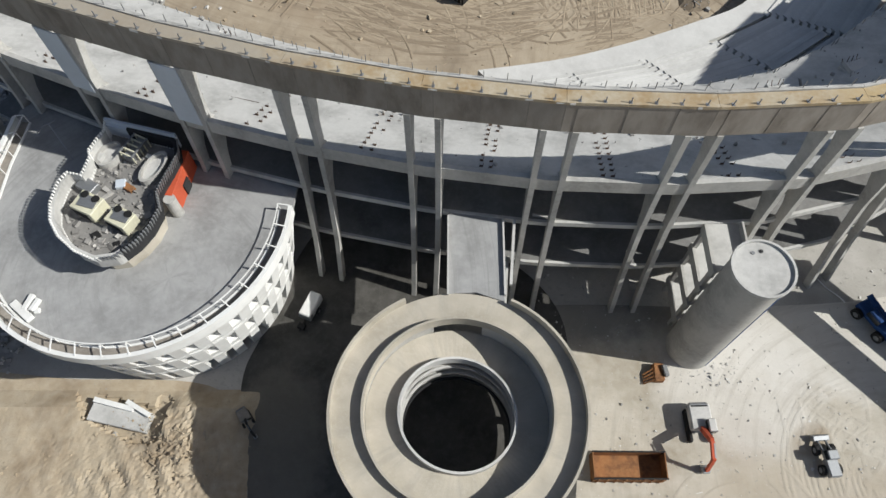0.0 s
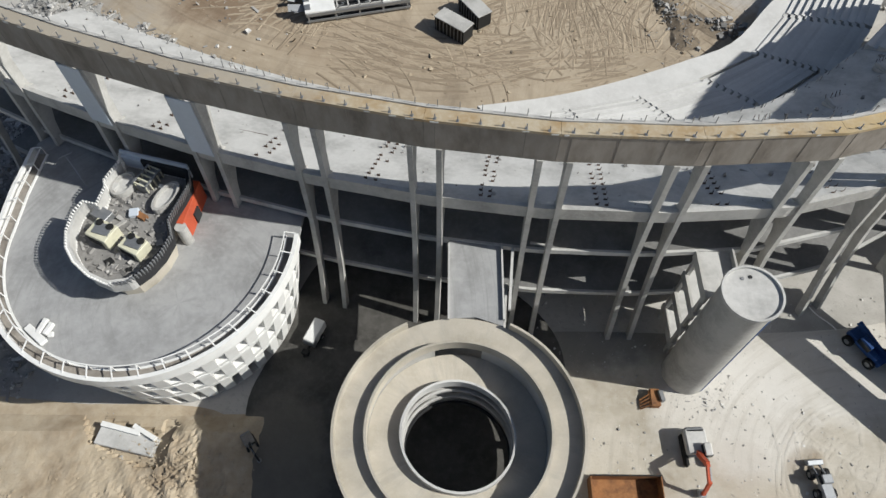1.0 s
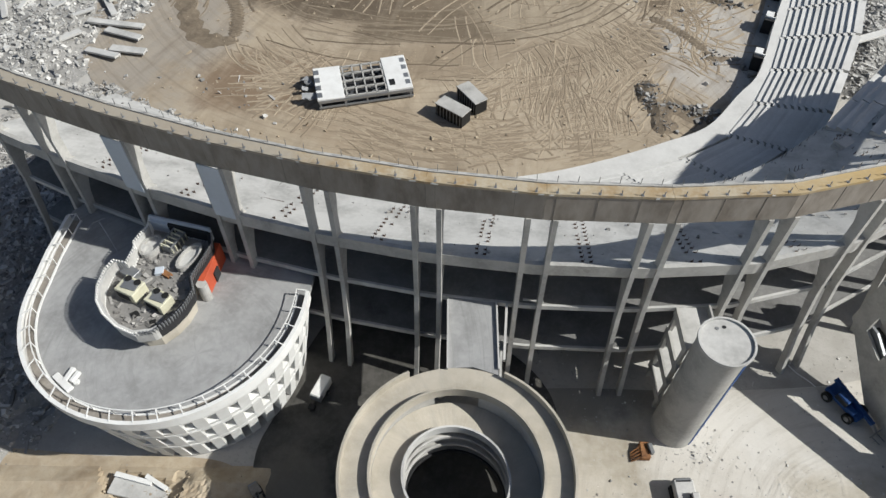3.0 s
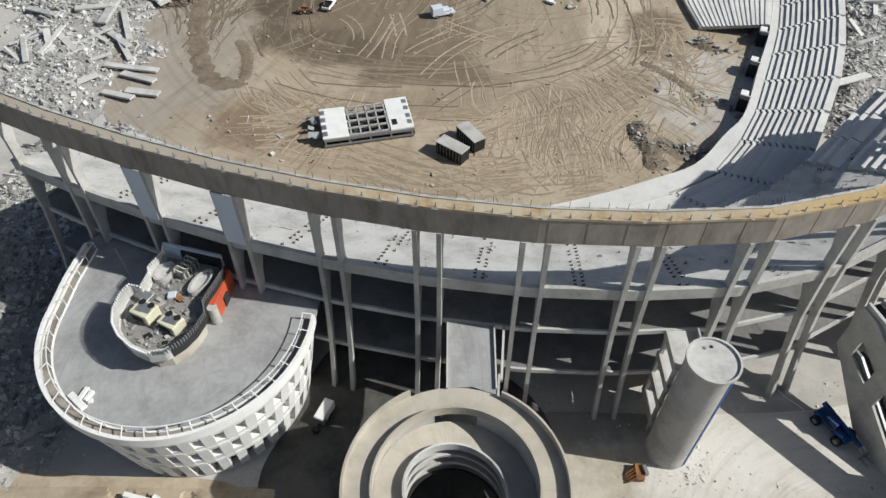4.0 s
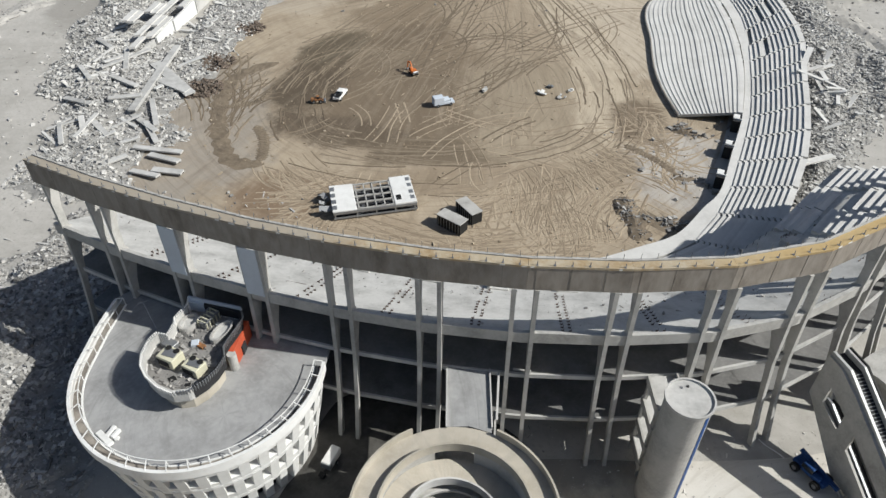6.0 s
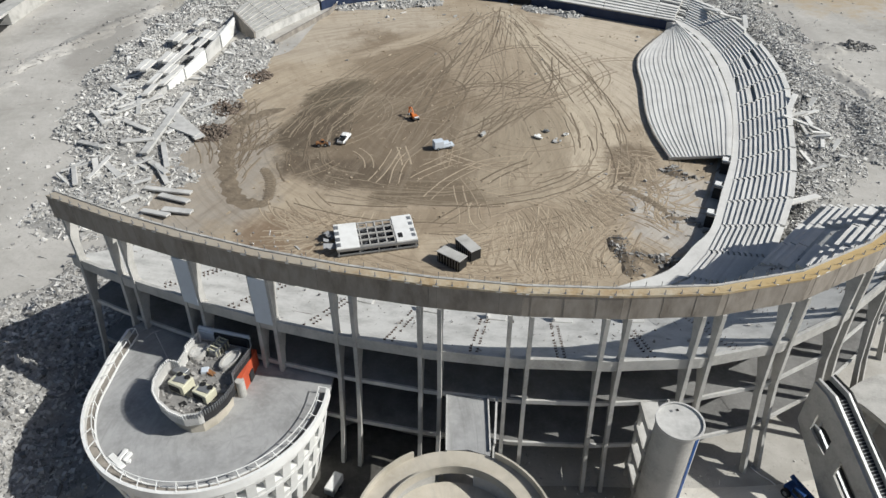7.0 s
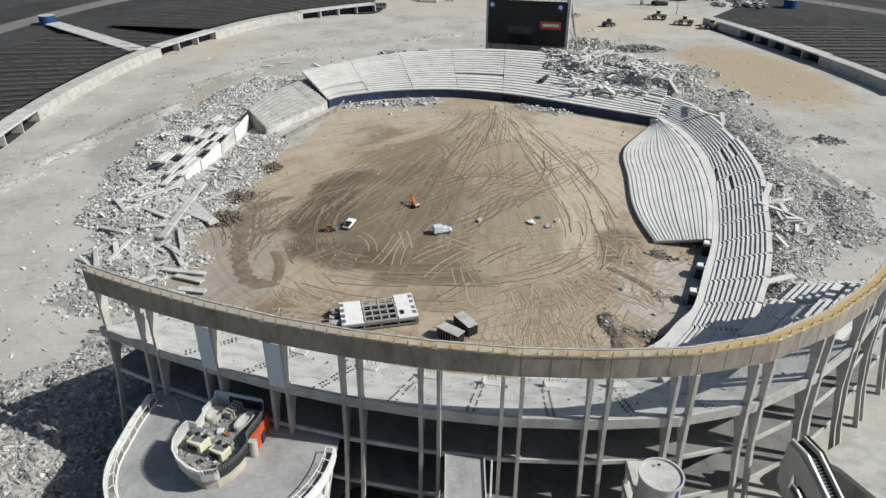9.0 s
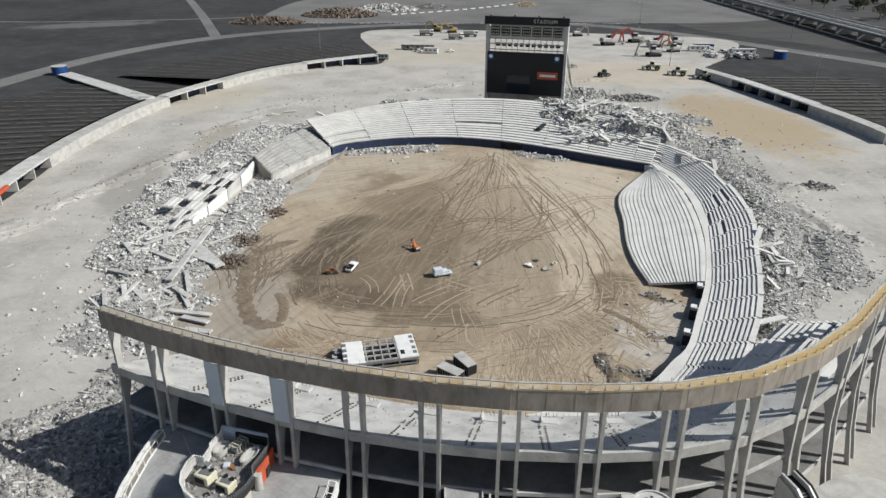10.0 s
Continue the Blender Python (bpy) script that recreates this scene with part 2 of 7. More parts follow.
ASPHALT = mat("asphalt_worn", (0.046, 0.045, 0.044), (0.02, 0.02, 0.0195), (0.1, 0.098, 0.095), big=0.012, fine=0.08, bump=0.2, mix=0.9, zones=((40, 760, 170, 90, 0, (0.27, 0.26, 0.25), 0.85), (-330, 620, 60, 20, 20, (0.2, 0.195, 0.185), 0.5)))
BERM = mat("berm_black_soil", (0.045, 0.042, 0.039), (0.024, 0.023, 0.021), (0.085, 0.08, 0.073), big=0.05, fine=0.5, bump=0.7)
SEAT_CONC = mat("seating_concrete", (0.61, 0.602, 0.577), (0.45, 0.44, 0.418), (0.7, 0.69, 0.665), big=0.2, fine=2, ran=0.08)
# near-black so that the colour itself gives the deep interior's shade
WALL_SHADE = mat("wall_near_black_shade", (0.06, 0.058, 0.055), (0.03, 0.03, 0.028), (0.1, 0.098, 0.094), big=0.3, fine=2)
# dark asphalt, made darker still to hold the shade between drum and ramp
LANE = mat("lane_asphalt_and_shade", (0.085, 0.081, 0.074), (0.045, 0.043, 0.039), (0.14, 0.134, 0.124), big=0.25, fine=1.2, bump=0.3, mix=0.9, zones=((-16, 22, 5, 8, 0, (0.2, 0.18, 0.15), 0.5),))
RIM_FACE = mat("rim_face_concrete", (0.3, 0.27, 0.235), (0.17, 0.145, 0.12), (0.42, 0.385, 0.34), big=0.45, fine=1.3, stretch=(1, 1, 0.4), mix=0.9, speck=0.1)
CHIP = mat("fresh_concrete", (0.66, 0.65, 0.62), (0.5, 0.49, 0.46), big=1.0, fine=5)
# floor concrete darkened to put some of the interior shade into its colour
FLOOR_MID = mat("floor_grey_with_shade", (0.205, 0.202, 0.196), (0.11, 0.108, 0.104), (0.33, 0.325, 0.315), big=0.25, fine=2, mix=0.9, speck=0.15)

# ---- mesh helpers ----
def link_mesh(name, bm, material, parent=None, label=""):
    me = bpy.data.meshes.new(name)
    bm.to_mesh(me)
    bm.free()
    me.materials.append(material)
    ob = new(name, me)
    if parent is not None:
        ob.parent = parent
    if label:
        ob["label"] = label
    return ob


def part(name, bm, material, parent, label=""):
    return link_mesh(name, bm, material, parent, label)


def thing(name, label, category, at=(0, 0, 0), rz=0.0, group="", kind=""):
    e = new(name)
    e.matrix_world = pose(*at, 0, 0, rz)
    return tagged(e, label, category, group, kind)


def structure(name, bm, material, label, category):
    return tagged(link_mesh(name, bm, material), label, category, kind="structure")


def box(bm, c, s, rz=0.0, rx=0.0, ry=0.0, bev=0.0):
    """A box of size s centred at c; bev: the bevel of its edges."""
    m = pose(*c, rx, ry, rz) @ Matrix.Diagonal((*s, 1))
    geom = bmesh.ops.create_cube(bm, size=1.0, matrix=m)
    if bev:
        es = list({e for v in geom["verts"] for e in v.link_edges})
        bmesh.ops.bevel(bm, geom=es, offset=bev, segments=1, affect="EDGES")
    return bm


def bar(bm, a, b, w, h=None):
    """A square bar from a to b, of width w and height h."""
    a, b, h = Vector(a), Vector(b), h or w
    d = b - a
    up = Vector((0, 0, 1)) if abs(d.normalized().z) < 0.95 else Vector((0, 1, 0))
    x = d.normalized()
    y = up.cross(x).normalized()
    z = x.cross(y)
    m = Matrix((x, y, z)).transposed().to_4x4()
    m.translation = (a + b) / 2
    bmesh.ops.create_cube(bm, size=1.0, matrix=m @ Matrix.Diagonal((d.length, w, h, 1)))
    return bm


def tube(bm, a, b, r, r2=None, n=12):
    a, b = Vector(a), Vector(b)
    d = b - a
    m = d.to_track_quat("Z", "Y").to_matrix().to_4x4()
    m.translation = (a + b) / 2
    bmesh.ops.create_cone(bm, cap_ends=True, segments=n, radius1=r, radius2=r if r2 is None else r2, depth=d.length, matrix=m)
    return bm


def prism(bm, pts, z0, z1):
    """An upright prism over a plan outline (counter-clockwise); z1 may be a function of (x, y)."""
    lo = [bm.verts.new((x, y, z0)) for x, y in pts]
    hi = [bm.verts.new((x, y, z1(x, y) if callable(z1) else z1)) for x, y in pts]
    n = len(pts)
    for i in range(n):
        j = (i + 1) % n
        bm.faces.new((lo[i], lo[j], hi[j], hi[i]))
    bm.faces.new(hi)
    bm.faces.new(lo[::-1])
    bmesh.ops.recalc_face_normals(bm, faces=bm.faces)
    return bm


def strip(bm, inner, outer, z0, z1):
    """A solid band between two plan lines of the same count; z1 and z0 per point or single."""
    n = len(inner)
    zz = lambda z, i: z[i] if isinstance(z, (list, tuple)) else z
    rows = []
    for i in range(n):
        rows.append([bm.verts.new((*inner[i], zz(z0, i))), bm.verts.new((*outer[i], zz(z0, i))), bm.verts.new((*outer[i], zz(z1, i))), bm.verts.new((*inner[i], zz(z1, i)))])
    for a, b in zip(rows, rows[1:]):
        for k in range(4):
            bm.faces.new((a[k], a[(k + 1) % 4], b[(k + 1) % 4], b[k]))
    bm.faces.new(rows[0][::-1])
    bm.faces.new(rows[-1])
    bmesh.ops.recalc_face_normals(bm, faces=bm.faces)
    return bm


def spline(pts, per=8, closed=False):
    """Points along a smooth line through pts."""
    out, n = [], len(pts)
    P = [Vector(p) for p in pts]
    get = (lambda i: P[i % n]) if closed else (lambda i: P[max(0, min(n - 1, i))])
    for i in range(n if closed else n - 1):
        a, b, c, d = get(i - 1), get(i), get(i + 1), get(i + 2)
        for k in range(per):
            t = k / per
            out.append(0.5 * ((2 * b) + (c - a) * t + (2 * a - 5 * b + 4 * c - d) * t * t + (3 * b - a - 3 * c + d) * t ** 3))
    if not closed:
        out.append(P[-1])
    return [tuple(p) for p in out]


def resample(line, n):
    """n points at even steps along a plan line."""
    P = np.array(line, float)
    s = np.r_[0, np.cumsum(np.hypot(*np.diff(P, axis=0).T))]
    u = np.linspace(0, s[-1], n)
    return [(float(np.interp(v, s, P[:, 0])), float(np.interp(v, s, P[:, 1]))) for v in u]


def offset(line, d):
    """A plan line moved d to its left."""
    P = np.array(line, float)
    T = np.gradient(P, axis=0)
    T /= np.hypot(*T.T)[:, None]
    return [tuple(map(float, p)) for p in P + d * np.c_[-T[:, 1], T[:, 0]]]


def ring(cx, cy, r, a0, a1, n):
    return [(cx + r * math.cos(radians(a0 + (a1 - a0) * i / n)), cy + r * math.sin(radians(a0 + (a1 - a0) * i / n))) for i in range(n + 1)]


def chunks(rng, places, sizes, flat=0.6):
    """Joined broken lumps: a skewed box at each place. Returns verts and faces."""
    n = len(places)
    cube = np.array([[-1, -1, -1], [1, -1, -1], [1, 1, -1], [-1, 1, -1], [-1, -1, 1], [1, -1, 1], [1, 1, 1], [-1, 1, 1]], float) / 2
    v = cube[None] * np.stack([sizes, sizes * rng.uniform(0.5, 1.0, n), sizes * rng.uniform(0.25, flat + 0.3, n)], 1)[:, None]
    v = v * rng.uniform(0.65, 1.2, (n, 8, 3))
    longer = np.where(rng.random(n) < 0.14, rng.uniform(2.0, 4.0, n), 1.0)
    v = v * np.stack([longer, 1 / np.sqrt(longer), 1 / np.sqrt(longer)], 1)[:, None]
    ax = rng.normal(size=(n, 3))
    ax /= np.linalg.norm(ax, axis=1)[:, None]
    an = rng.uniform(0, 1.0, n) * np.where(rng.random(n) < 0.25, 3.0, 0.7)
    yaw = rng.uniform(0, 6.283, n)
    c, s = np.cos(yaw)[:, None], np.sin(yaw)[:, None]
    v = np.stack([v[..., 0] * c - v[..., 1] * s, v[..., 0] * s + v[..., 1] * c, v[..., 2]], -1)
    ca, sa = np.cos(an)[:, None, None], np.sin(an)[:, None, None]
    k = ax[:, None]
    v = v * ca + np.cross(np.broadcast_to(k, v.shape), v) * sa + k * (v * k).sum(-1, keepdims=True) * (1 - ca)
    v = v + places[:, None]
    f = np.array([[0, 3, 2, 1], [4, 5, 6, 7], [0, 1, 5, 4], [1, 2, 6, 5], [2, 3, 7, 6], [3, 0, 4, 7]])
    faces = (f[None] + 8 * np.arange(n)[:, None, None]).reshape(-1, 4)
    return v.reshape(-1, 3), faces


def mesh_from(name, verts, faces, material):
    me = bpy.data.meshes.new(name)
    me.from_pydata(np.asarray(verts).tolist(), [], np.asarray(faces).tolist())
    me.materials.append(material)
    return new(name, me)

# ---- ground ----
def sheet(name, outline, z, material, label, category="ground"):
    bm = bmesh.new()
    vs = [bm.verts.new((x, y, z)) for x, y in outline]
    f = bm.faces.new(vs)
    if f.normal.z < 0:
        f.normal_flip()
    bmesh.ops.triangulate(bm, faces=bm.faces)
    for f in bm.faces:
        f.normal_update()
        if f.normal.z < 0:
            f.normal_flip()
    return structure(name, bm, material, label, category)


sheet("ground", [(-3000, -2500), (3000, -2500), (3000, 3500), (-3000, 3500)], -0.25, ASPHALT, "dark worn asphalt parking lots reaching far out")
PLAZA = spline([(-150, -90), (130, -90), (150, 60), (176, 200), (180, 272), (166, 334), (150, 394), (200, 470), (215, 540), (90, 575), (-70, 585), (-44, 440), (-74, 421), (-108, 390), (-131, 347), (-147, 300), (-152, 242), (-147, 160), (-160, 20)], 6, True)
sheet("plaza", PLAZA, -0.05, DUST, "pale grey dusty plaza round the stadium")
FIELD_EDGE = spline([(-62, 96), (-66, 112), (-62, 126), (-57, 140), (-58, 160), (-60, 180), (-50, 190), (-47, 208), (-44, 226), (-36, 240), (-12, 246), (6, 246), (24, 240), (45, 228), (66, 216), (76, 208), (74, 185), (70, 150), (62, 122), (50, 96), (40, 79), (18, 64), (-10, 66), (-35, 74), (-52, 84)], 6, True)
sheet("field", FIELD_EDGE, 0.03, FIELD, "stripped brown sand playing field with machine tracks")
sheet("soil_yard", spline([(-60, 12), (-54, 27), (-37, 27.5), (-24, 27), (-21, 23), (-20, 16), (-17, 5), (-30, -10), (-60, -8)], 6, True), 0.028, SOIL, "bare brown soil yard beside the drum")
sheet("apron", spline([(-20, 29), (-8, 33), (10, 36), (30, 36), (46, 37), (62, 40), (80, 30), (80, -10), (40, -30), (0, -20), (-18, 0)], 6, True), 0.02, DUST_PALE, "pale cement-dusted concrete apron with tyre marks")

sheet("asphalt_lane", spline([(-20.6, 27), (-18.6, 17), (-15, 2), (4, 4), (12, 14), (13, 28), (12, 36), (6, 42), (-4, 44), (-13, 46), (-17, 40), (-19, 33)], 6, True), 0.034, LANE, "very dark asphalt lane between drum and ramp, partly shade put into its colour", "road")

# ---- the standing arc of the stadium ----
KINKS = [(-51.4, 56.8), (-42.0, 52.2), (-32.0, 48.0), (-21.9, 44.4), (-11.8, 41.6), (-1.7, 39.5), (8.45, 38.2), (19.0, 37.85), (29.5, 38.5), (40.0, 41.2), (50.3, 46.8), (59.4, 54.0), (67.4, 62.2), (75.6, 70.4)]
Z_RIM, Z_RIMLOW, Z_BEAM, Z_CON, Z_LOW, Z_RAMP = 31.15, 27.8, 21.2, 13.9, 6.5, 13.2
KV = [Vector(k) for k in KINKS]


def frame_at(i):
    """Point, tangent and inward normal of the outer line at kink i."""
    t = ((KV[min(i + 1, len(KV) - 1)] - KV[max(i - 1, 0)])).normalized()
    return KV[i], t, Vector((-t.y, t.x))


rim = thing("rim_beam", "weathered concrete ring beam with rust-stained top on paired columns", "ring beam", kind="structure")
chip = random.Random(71)
for i in range(len(KINKS) - 1):
    a, b = KV[i], KV[i + 1]
    na, nb = frame_at(i)[2], frame_at(i + 1)[2]
    t = (b - a).normalized() * 0.012
    a, b = a + t, b - t
    bm = bmesh.new()
    strip(bm, [a, b], [a + na * 0.35, b + nb * 0.35], Z_RIMLOW, Z_RIM - 0.28)
    part("rim_face", bm, RIM_FACE, rim, "dark streaked concrete face panel")
    bm = bmesh.new()
    strip(bm, [a - na * 0.06, b - nb * 0.06], [a + na * 1.45, b + nb * 1.45], Z_RIM - 0.28, Z_RIM - 0.1)
    strip(bm, [a - na * 0.06, b - nb * 0.06], [a + na * 0.22, b + nb * 0.22], Z_RIM - 0.1, Z_RIM)
    part("rim_top", bm, RUST_TOP, rim, "ochre rust-stained concrete coping")
    bm = bmesh.new()
    strip(bm, [a + na * 1.18, b + nb * 1.18], [a + na * 1.46, b + nb * 1.46], Z_RIM - 0.1, Z_RIM + 0.05)
    part("inner_lip", bm, CONC, rim, "pale worn inner lip of the coping")
    bm = bmesh.new()
    strip(bm, [a + na * 1.1, b + nb * 1.1], [a + na * 1.45, b + nb * 1.45], Z_RIMLOW + 1.6, Z_RIM - 0.28)
    part("rim_back", bm, CONC, rim)
    n = 6
    for k in range(n):
        u = (k + 0.5) / n
        p, nn = a.lerp(b, u), na.lerp(nb, u)
        bm = bmesh.new()
        bar(bm, (*(p + nn * 0.1), Z_RIM - 0.1), (*(p + nn * 0.1), Z_RIM + 0.55), 0.07)
        bar(bm, (*(p + nn * 0.0), Z_RIM + 0.01), (*(p + nn * 0.3), Z_RIM + 0.01), 0.22, 0.04)
        part("bracket", bm, STEEL, rim)
        bm = bmesh.new()
        bar(bm, (*(p + nn * 1.35), Z_RIM), (*(p + nn * 1.35), Z_RIM + 0.75), 0.05)
        part("rail_stub", bm, STEEL, rim)
        if chip.random() < 0.55:
            q, w = p - nn * 0.03 + t.normalized() * chip.uniform(-0.5, 0.5), chip.uniform(0.3, 0.8)
            bm = bmesh.new()
            box(bm, (q.x, q.y, Z_RIM - 0.16), (w, 0.1, chip.uniform(0.12, 0.26)), math.degrees(math.atan2(t.y, t.x)), chip.uniform(-8, 8), chip.uniform(-6, 6), bev=0.02)
            part("broken_edge", bm, CHIP, rim, "white freshly broken concrete edge")
        if k % 2 == 0:
            bm = bmesh.new()
            box(bm, (p.x - nn.x * 0.012, p.y - nn.y * 0.012, (Z_RIM + Z_RIMLOW) / 2 - 0.15), (0.05, 0.03, Z_RIM - Z_RIMLOW - 0.4), math.degrees(math.atan2(t.y, t.x)))
            part("face_joint", bm, CONC_DARK, rim)

PROFILE = [(-2.6, -0.1), (-1.25, Z_LOW), (-0.3, Z_CON), (0, Z_BEAM + 0.02), (0, Z_RIMLOW), (1.7, Z_RIMLOW), (1.55, 26.2), (1.05, 24.0), (1.0, Z_BEAM), (2.1, 19.6), (2.0, 18.8), (0.95, 15.8), (0.65, Z_CON), (-0.6, Z_LOW), (-1.75, -0.1)]


def column(at, n, t):
    """One flat bent of a pair: a tapered concrete blade with haunches under beam and rim."""
    bm = bmesh.new()
    rows = []
    for s in (-0.24, 0.24):
        rows.append([bm.verts.new((at.x + n.x * d + t.x * s, at.y + n.y * d + t.y * s, z)) for d, z in PROFILE])
    bm.faces.new(rows[0])
    bm.faces.new(rows[1][::-1])
    m = len(PROFILE)
    for k in range(m):
        bm.faces.new((rows[0][k], rows[1][k], rows[1][(k + 1) % m], rows[0][(k + 1) % m]))
    bmesh.ops.recalc_face_normals(bm, faces=bm.faces)
    return tagged(link_mesh("column", bm, CONC), "tall grey concrete column of a pair with widened haunches", "column", "paired columns of the facade", "structure")


for i in range(len(KINKS)):
    p, t, n = frame_at(i)
    for s in ((1.6,) if i == 0 else (-1.18, 1.18)):
        column(p + t * s - n * 0.05, n, t)

mid = thing("middle_beam", "pale grey concrete edge beam below the open gallery", "beam", kind="structure")
for i in range(len(KINKS) - 1):
    a, b = KV[i], KV[i + 1]
    na, nb = frame_at(i)[2], frame_at(i + 1)[2]
    bm = bmesh.new()
    strip(bm, [a + na * 0.05, b + nb * 0.05], [a + na * 0.5, b + nb * 0.5], Z_BEAM - 1.55, Z_BEAM)
    part("beam_segment", bm, CONC, mid)

ARC = resample(KINKS, 90)
seats_d = 16.6


def deck_z(d):
    """Height of the sloping deck at a distance d behind the outer line."""
    return Z_BEAM - 0.25 - 0.444 * (d - 0.5)



def sloped(name, d0, z0, d1, z1, thick, material, pts=ARC):
    bm = bmesh.new()
    inner, outer = offset(pts, d0), offset(pts, d1)
    rows = []
    for (x0, y0), (x1, y1) in zip(inner, outer):
        rows.append([bm.verts.new((x0, y0, z0)), bm.verts.new((x1, y1, z1)), bm.verts.new((x1, y1, z1 - thick)), bm.verts.new((x0, y0, z0 - thick))])
    for a, b in zip(rows, rows[1:]):
        for k in range(4):
            bm.faces.new((a[k], a[(k + 1) % 4], b[(k + 1) % 4], b[k]))
    bm.faces.new(rows[0])
    bm.faces.new(rows[-1][::-1])
    bmesh.ops.recalc_face_normals(bm, faces=bm.faces)
    return link_mesh(name, bm, material)


tagged(sloped("upper_deck", 0.5, Z_BEAM - 0.25, seats_d, deck_z(seats_d), 0.5, CONC_PALE), "stripped sloping pale concrete deck with dowel stubs", "concrete deck", kind="structure")
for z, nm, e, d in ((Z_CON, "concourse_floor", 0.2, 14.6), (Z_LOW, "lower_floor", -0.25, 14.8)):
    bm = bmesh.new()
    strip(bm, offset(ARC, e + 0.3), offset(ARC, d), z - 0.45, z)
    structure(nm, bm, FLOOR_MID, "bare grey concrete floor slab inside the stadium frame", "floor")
    bm = bmesh.new()
    strip(bm, offset(ARC, e), offset(ARC, e + 0.28), z - 0.5, z + 0.12)
    structure("slab_edge", bm, CONC_PALE, "pale narrow concrete slab edge between columns", "slab edge")
# added wall that closes the deep interior, its shade painted as near-black
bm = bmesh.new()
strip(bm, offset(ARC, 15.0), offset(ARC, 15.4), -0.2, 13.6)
structure("wall_back", bm, WALL_SHADE, "added near-black wall closing off the shaded space under the deck", "wall")

# pale panels between two column pairs
for i, label in ((2, "pale blue painted panel with scribbled dark marks"), (3, "pale blue painted panel beside a column")):
    p, t, n = frame_at(i)
    bm = bmesh.new()
    c = p + t * -0.1 - n * 0.12
    box(bm, (c.x, c.y, (Z_BEAM + Z_RIMLOW) / 2 - 0.25), (2.3, 0.1, Z_RIMLOW - Z_BEAM + 0.5), math.degrees(math.atan2(t.y, t.x)), bev=0.02)
    tagged(link_mesh("wall_panel", bm, PANEL_BLUE), label, "panel", "panels between columns")

# ---- bridge from the concourse to the spiral ramp ----
bridge = thing("foot_bridge", "grey concrete footbridge slab joining concourse and ramp", "bridge", kind="structure")
bm = bmesh.new()
prism(bm, [(0.3, 31.55), (2.8, 31.72), (5.3, 30.85), (5.4, 39.0), (0.4, 39.4)], Z_RAMP - 0.5, lambda x, y: Z_RAMP + 0.03 + (Z_CON - Z_RAMP) * max(0.0, min(1.0, (y - 32.0) / 7.0)))
part("bridge_floor", bm, CONC_DECK, bridge)
for x in (0.35, 5.35):
    bm = bmesh.new()
    bar(bm, (x, 31.4, Z_RAMP + 0.1), (x, 39.0, Z_CON + 0.1), 0.16, 0.6)
    part("bridge_parapet", bm, CONC_PALE, bridge)

# narrow edge beams beside the bridge
for a, b in (((6.4, 38.6, Z_CON), (5.9, 32.4, Z_RAMP + 0.1)), ((6.4, 38.6, Z_LOW), (5.9, 32.4, Z_LOW)), ((8.1, 39.2, Z_CON - 0.1), (10.2, 38.9, Z_CON - 0.1))):
    bm = bmesh.new()
    bar(bm, a, b, 0.24, 0.5)
    structure("edge_beam", bm, CONC_PALE, "narrow pale concrete edge beam beside the bridge", "beam")

# ---- spiral ramp ----
CX, CY, R_OUT, R_DIV, R_HOLE = 1.25, 21.3, 10.3, 7.75, 4.75
spiral = thing("spiral_ramp", "round concrete spiral pedestrian ramp with a deep open centre", "spiral ramp")


def helix(name, r0, r1, a0, a1, z0, z1, thick, material, n):
    bm = bmesh.new()
    zs = [z0 + (z1 - z0) * i / n for i in range(n + 1)]
    strip(bm, ring(CX, CY, r0, a0, a1, n), ring(CX, CY, r1, a0, a1, n), [z - thick for z in zs], zs)
    return part(name, bm, material, spiral)


def inner_z(a):
    """Height of the inner flight: near the outer one in the west, lower in the east."""
    return Z_RAMP - 1.6 - 1.0 * math.cos(radians(a - 30))


def flight(name, r0, r1, a0, a1, top, thick, material, n=96, label=""):
    bm = bmesh.new()
    zs = [top(a0 + (a1 - a0) * i / n) for i in range(n + 1)]
    strip(bm, ring(CX, CY, r0, a0, a1, n), ring(CX, CY, r1, a0, a1, n), [z - thick for z in zs], zs)
    return part(name, bm, material, spiral, label)


helix("outer_flight", R_DIV + 0.1, R_OUT, 90, 450, Z_RAMP, Z_RAMP, 0.4, CONC_RAMP, 110)
helix("outer_parapet", R_OUT, R_OUT + 0.22, 116, 424, Z_RAMP + 0.95, Z_RAMP + 0.95, 1.6, CONC_RAMP, 96)
helix("divider_parapet", R_DIV - 0.12, R_DIV + 0.1, 90, 450, Z_RAMP + 0.8, Z_RAMP + 0.8, 1.3, CONC_RAMP, 110)
flight("divider_wall", R_DIV - 0.1, R_DIV + 0.1, 106, 434, lambda a: Z_RAMP - 0.502, 3.0, CONC, 96)
for k in range(4):
    drop = 1.75 * k
    flight("inner_flight", R_HOLE + 0.2, R_DIV - 0.122, 90, 450, lambda a: inner_z(a) - drop, 0.3, CONC_RAMP if k == 0 else CONC)
    # the lowest ring is coloured near-black to carry the hole's deep shade
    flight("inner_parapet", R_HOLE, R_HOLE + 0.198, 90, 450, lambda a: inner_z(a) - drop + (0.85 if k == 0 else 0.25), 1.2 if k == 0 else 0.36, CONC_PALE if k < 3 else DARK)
for k in range(1, 4):
    z = Z_RAMP - 0.5 - 3.2 * k
    helix("outer_flight", R_DIV + 0.3, R_OUT, 45, 405, z, z - 0.4, 0.4, CONC, 72)
    helix("outer_parapet", R_OUT, R_OUT + 0.22, 45, 405, z + 1.0, z + 0.6, 1.6, CONC_RAMP, 72)
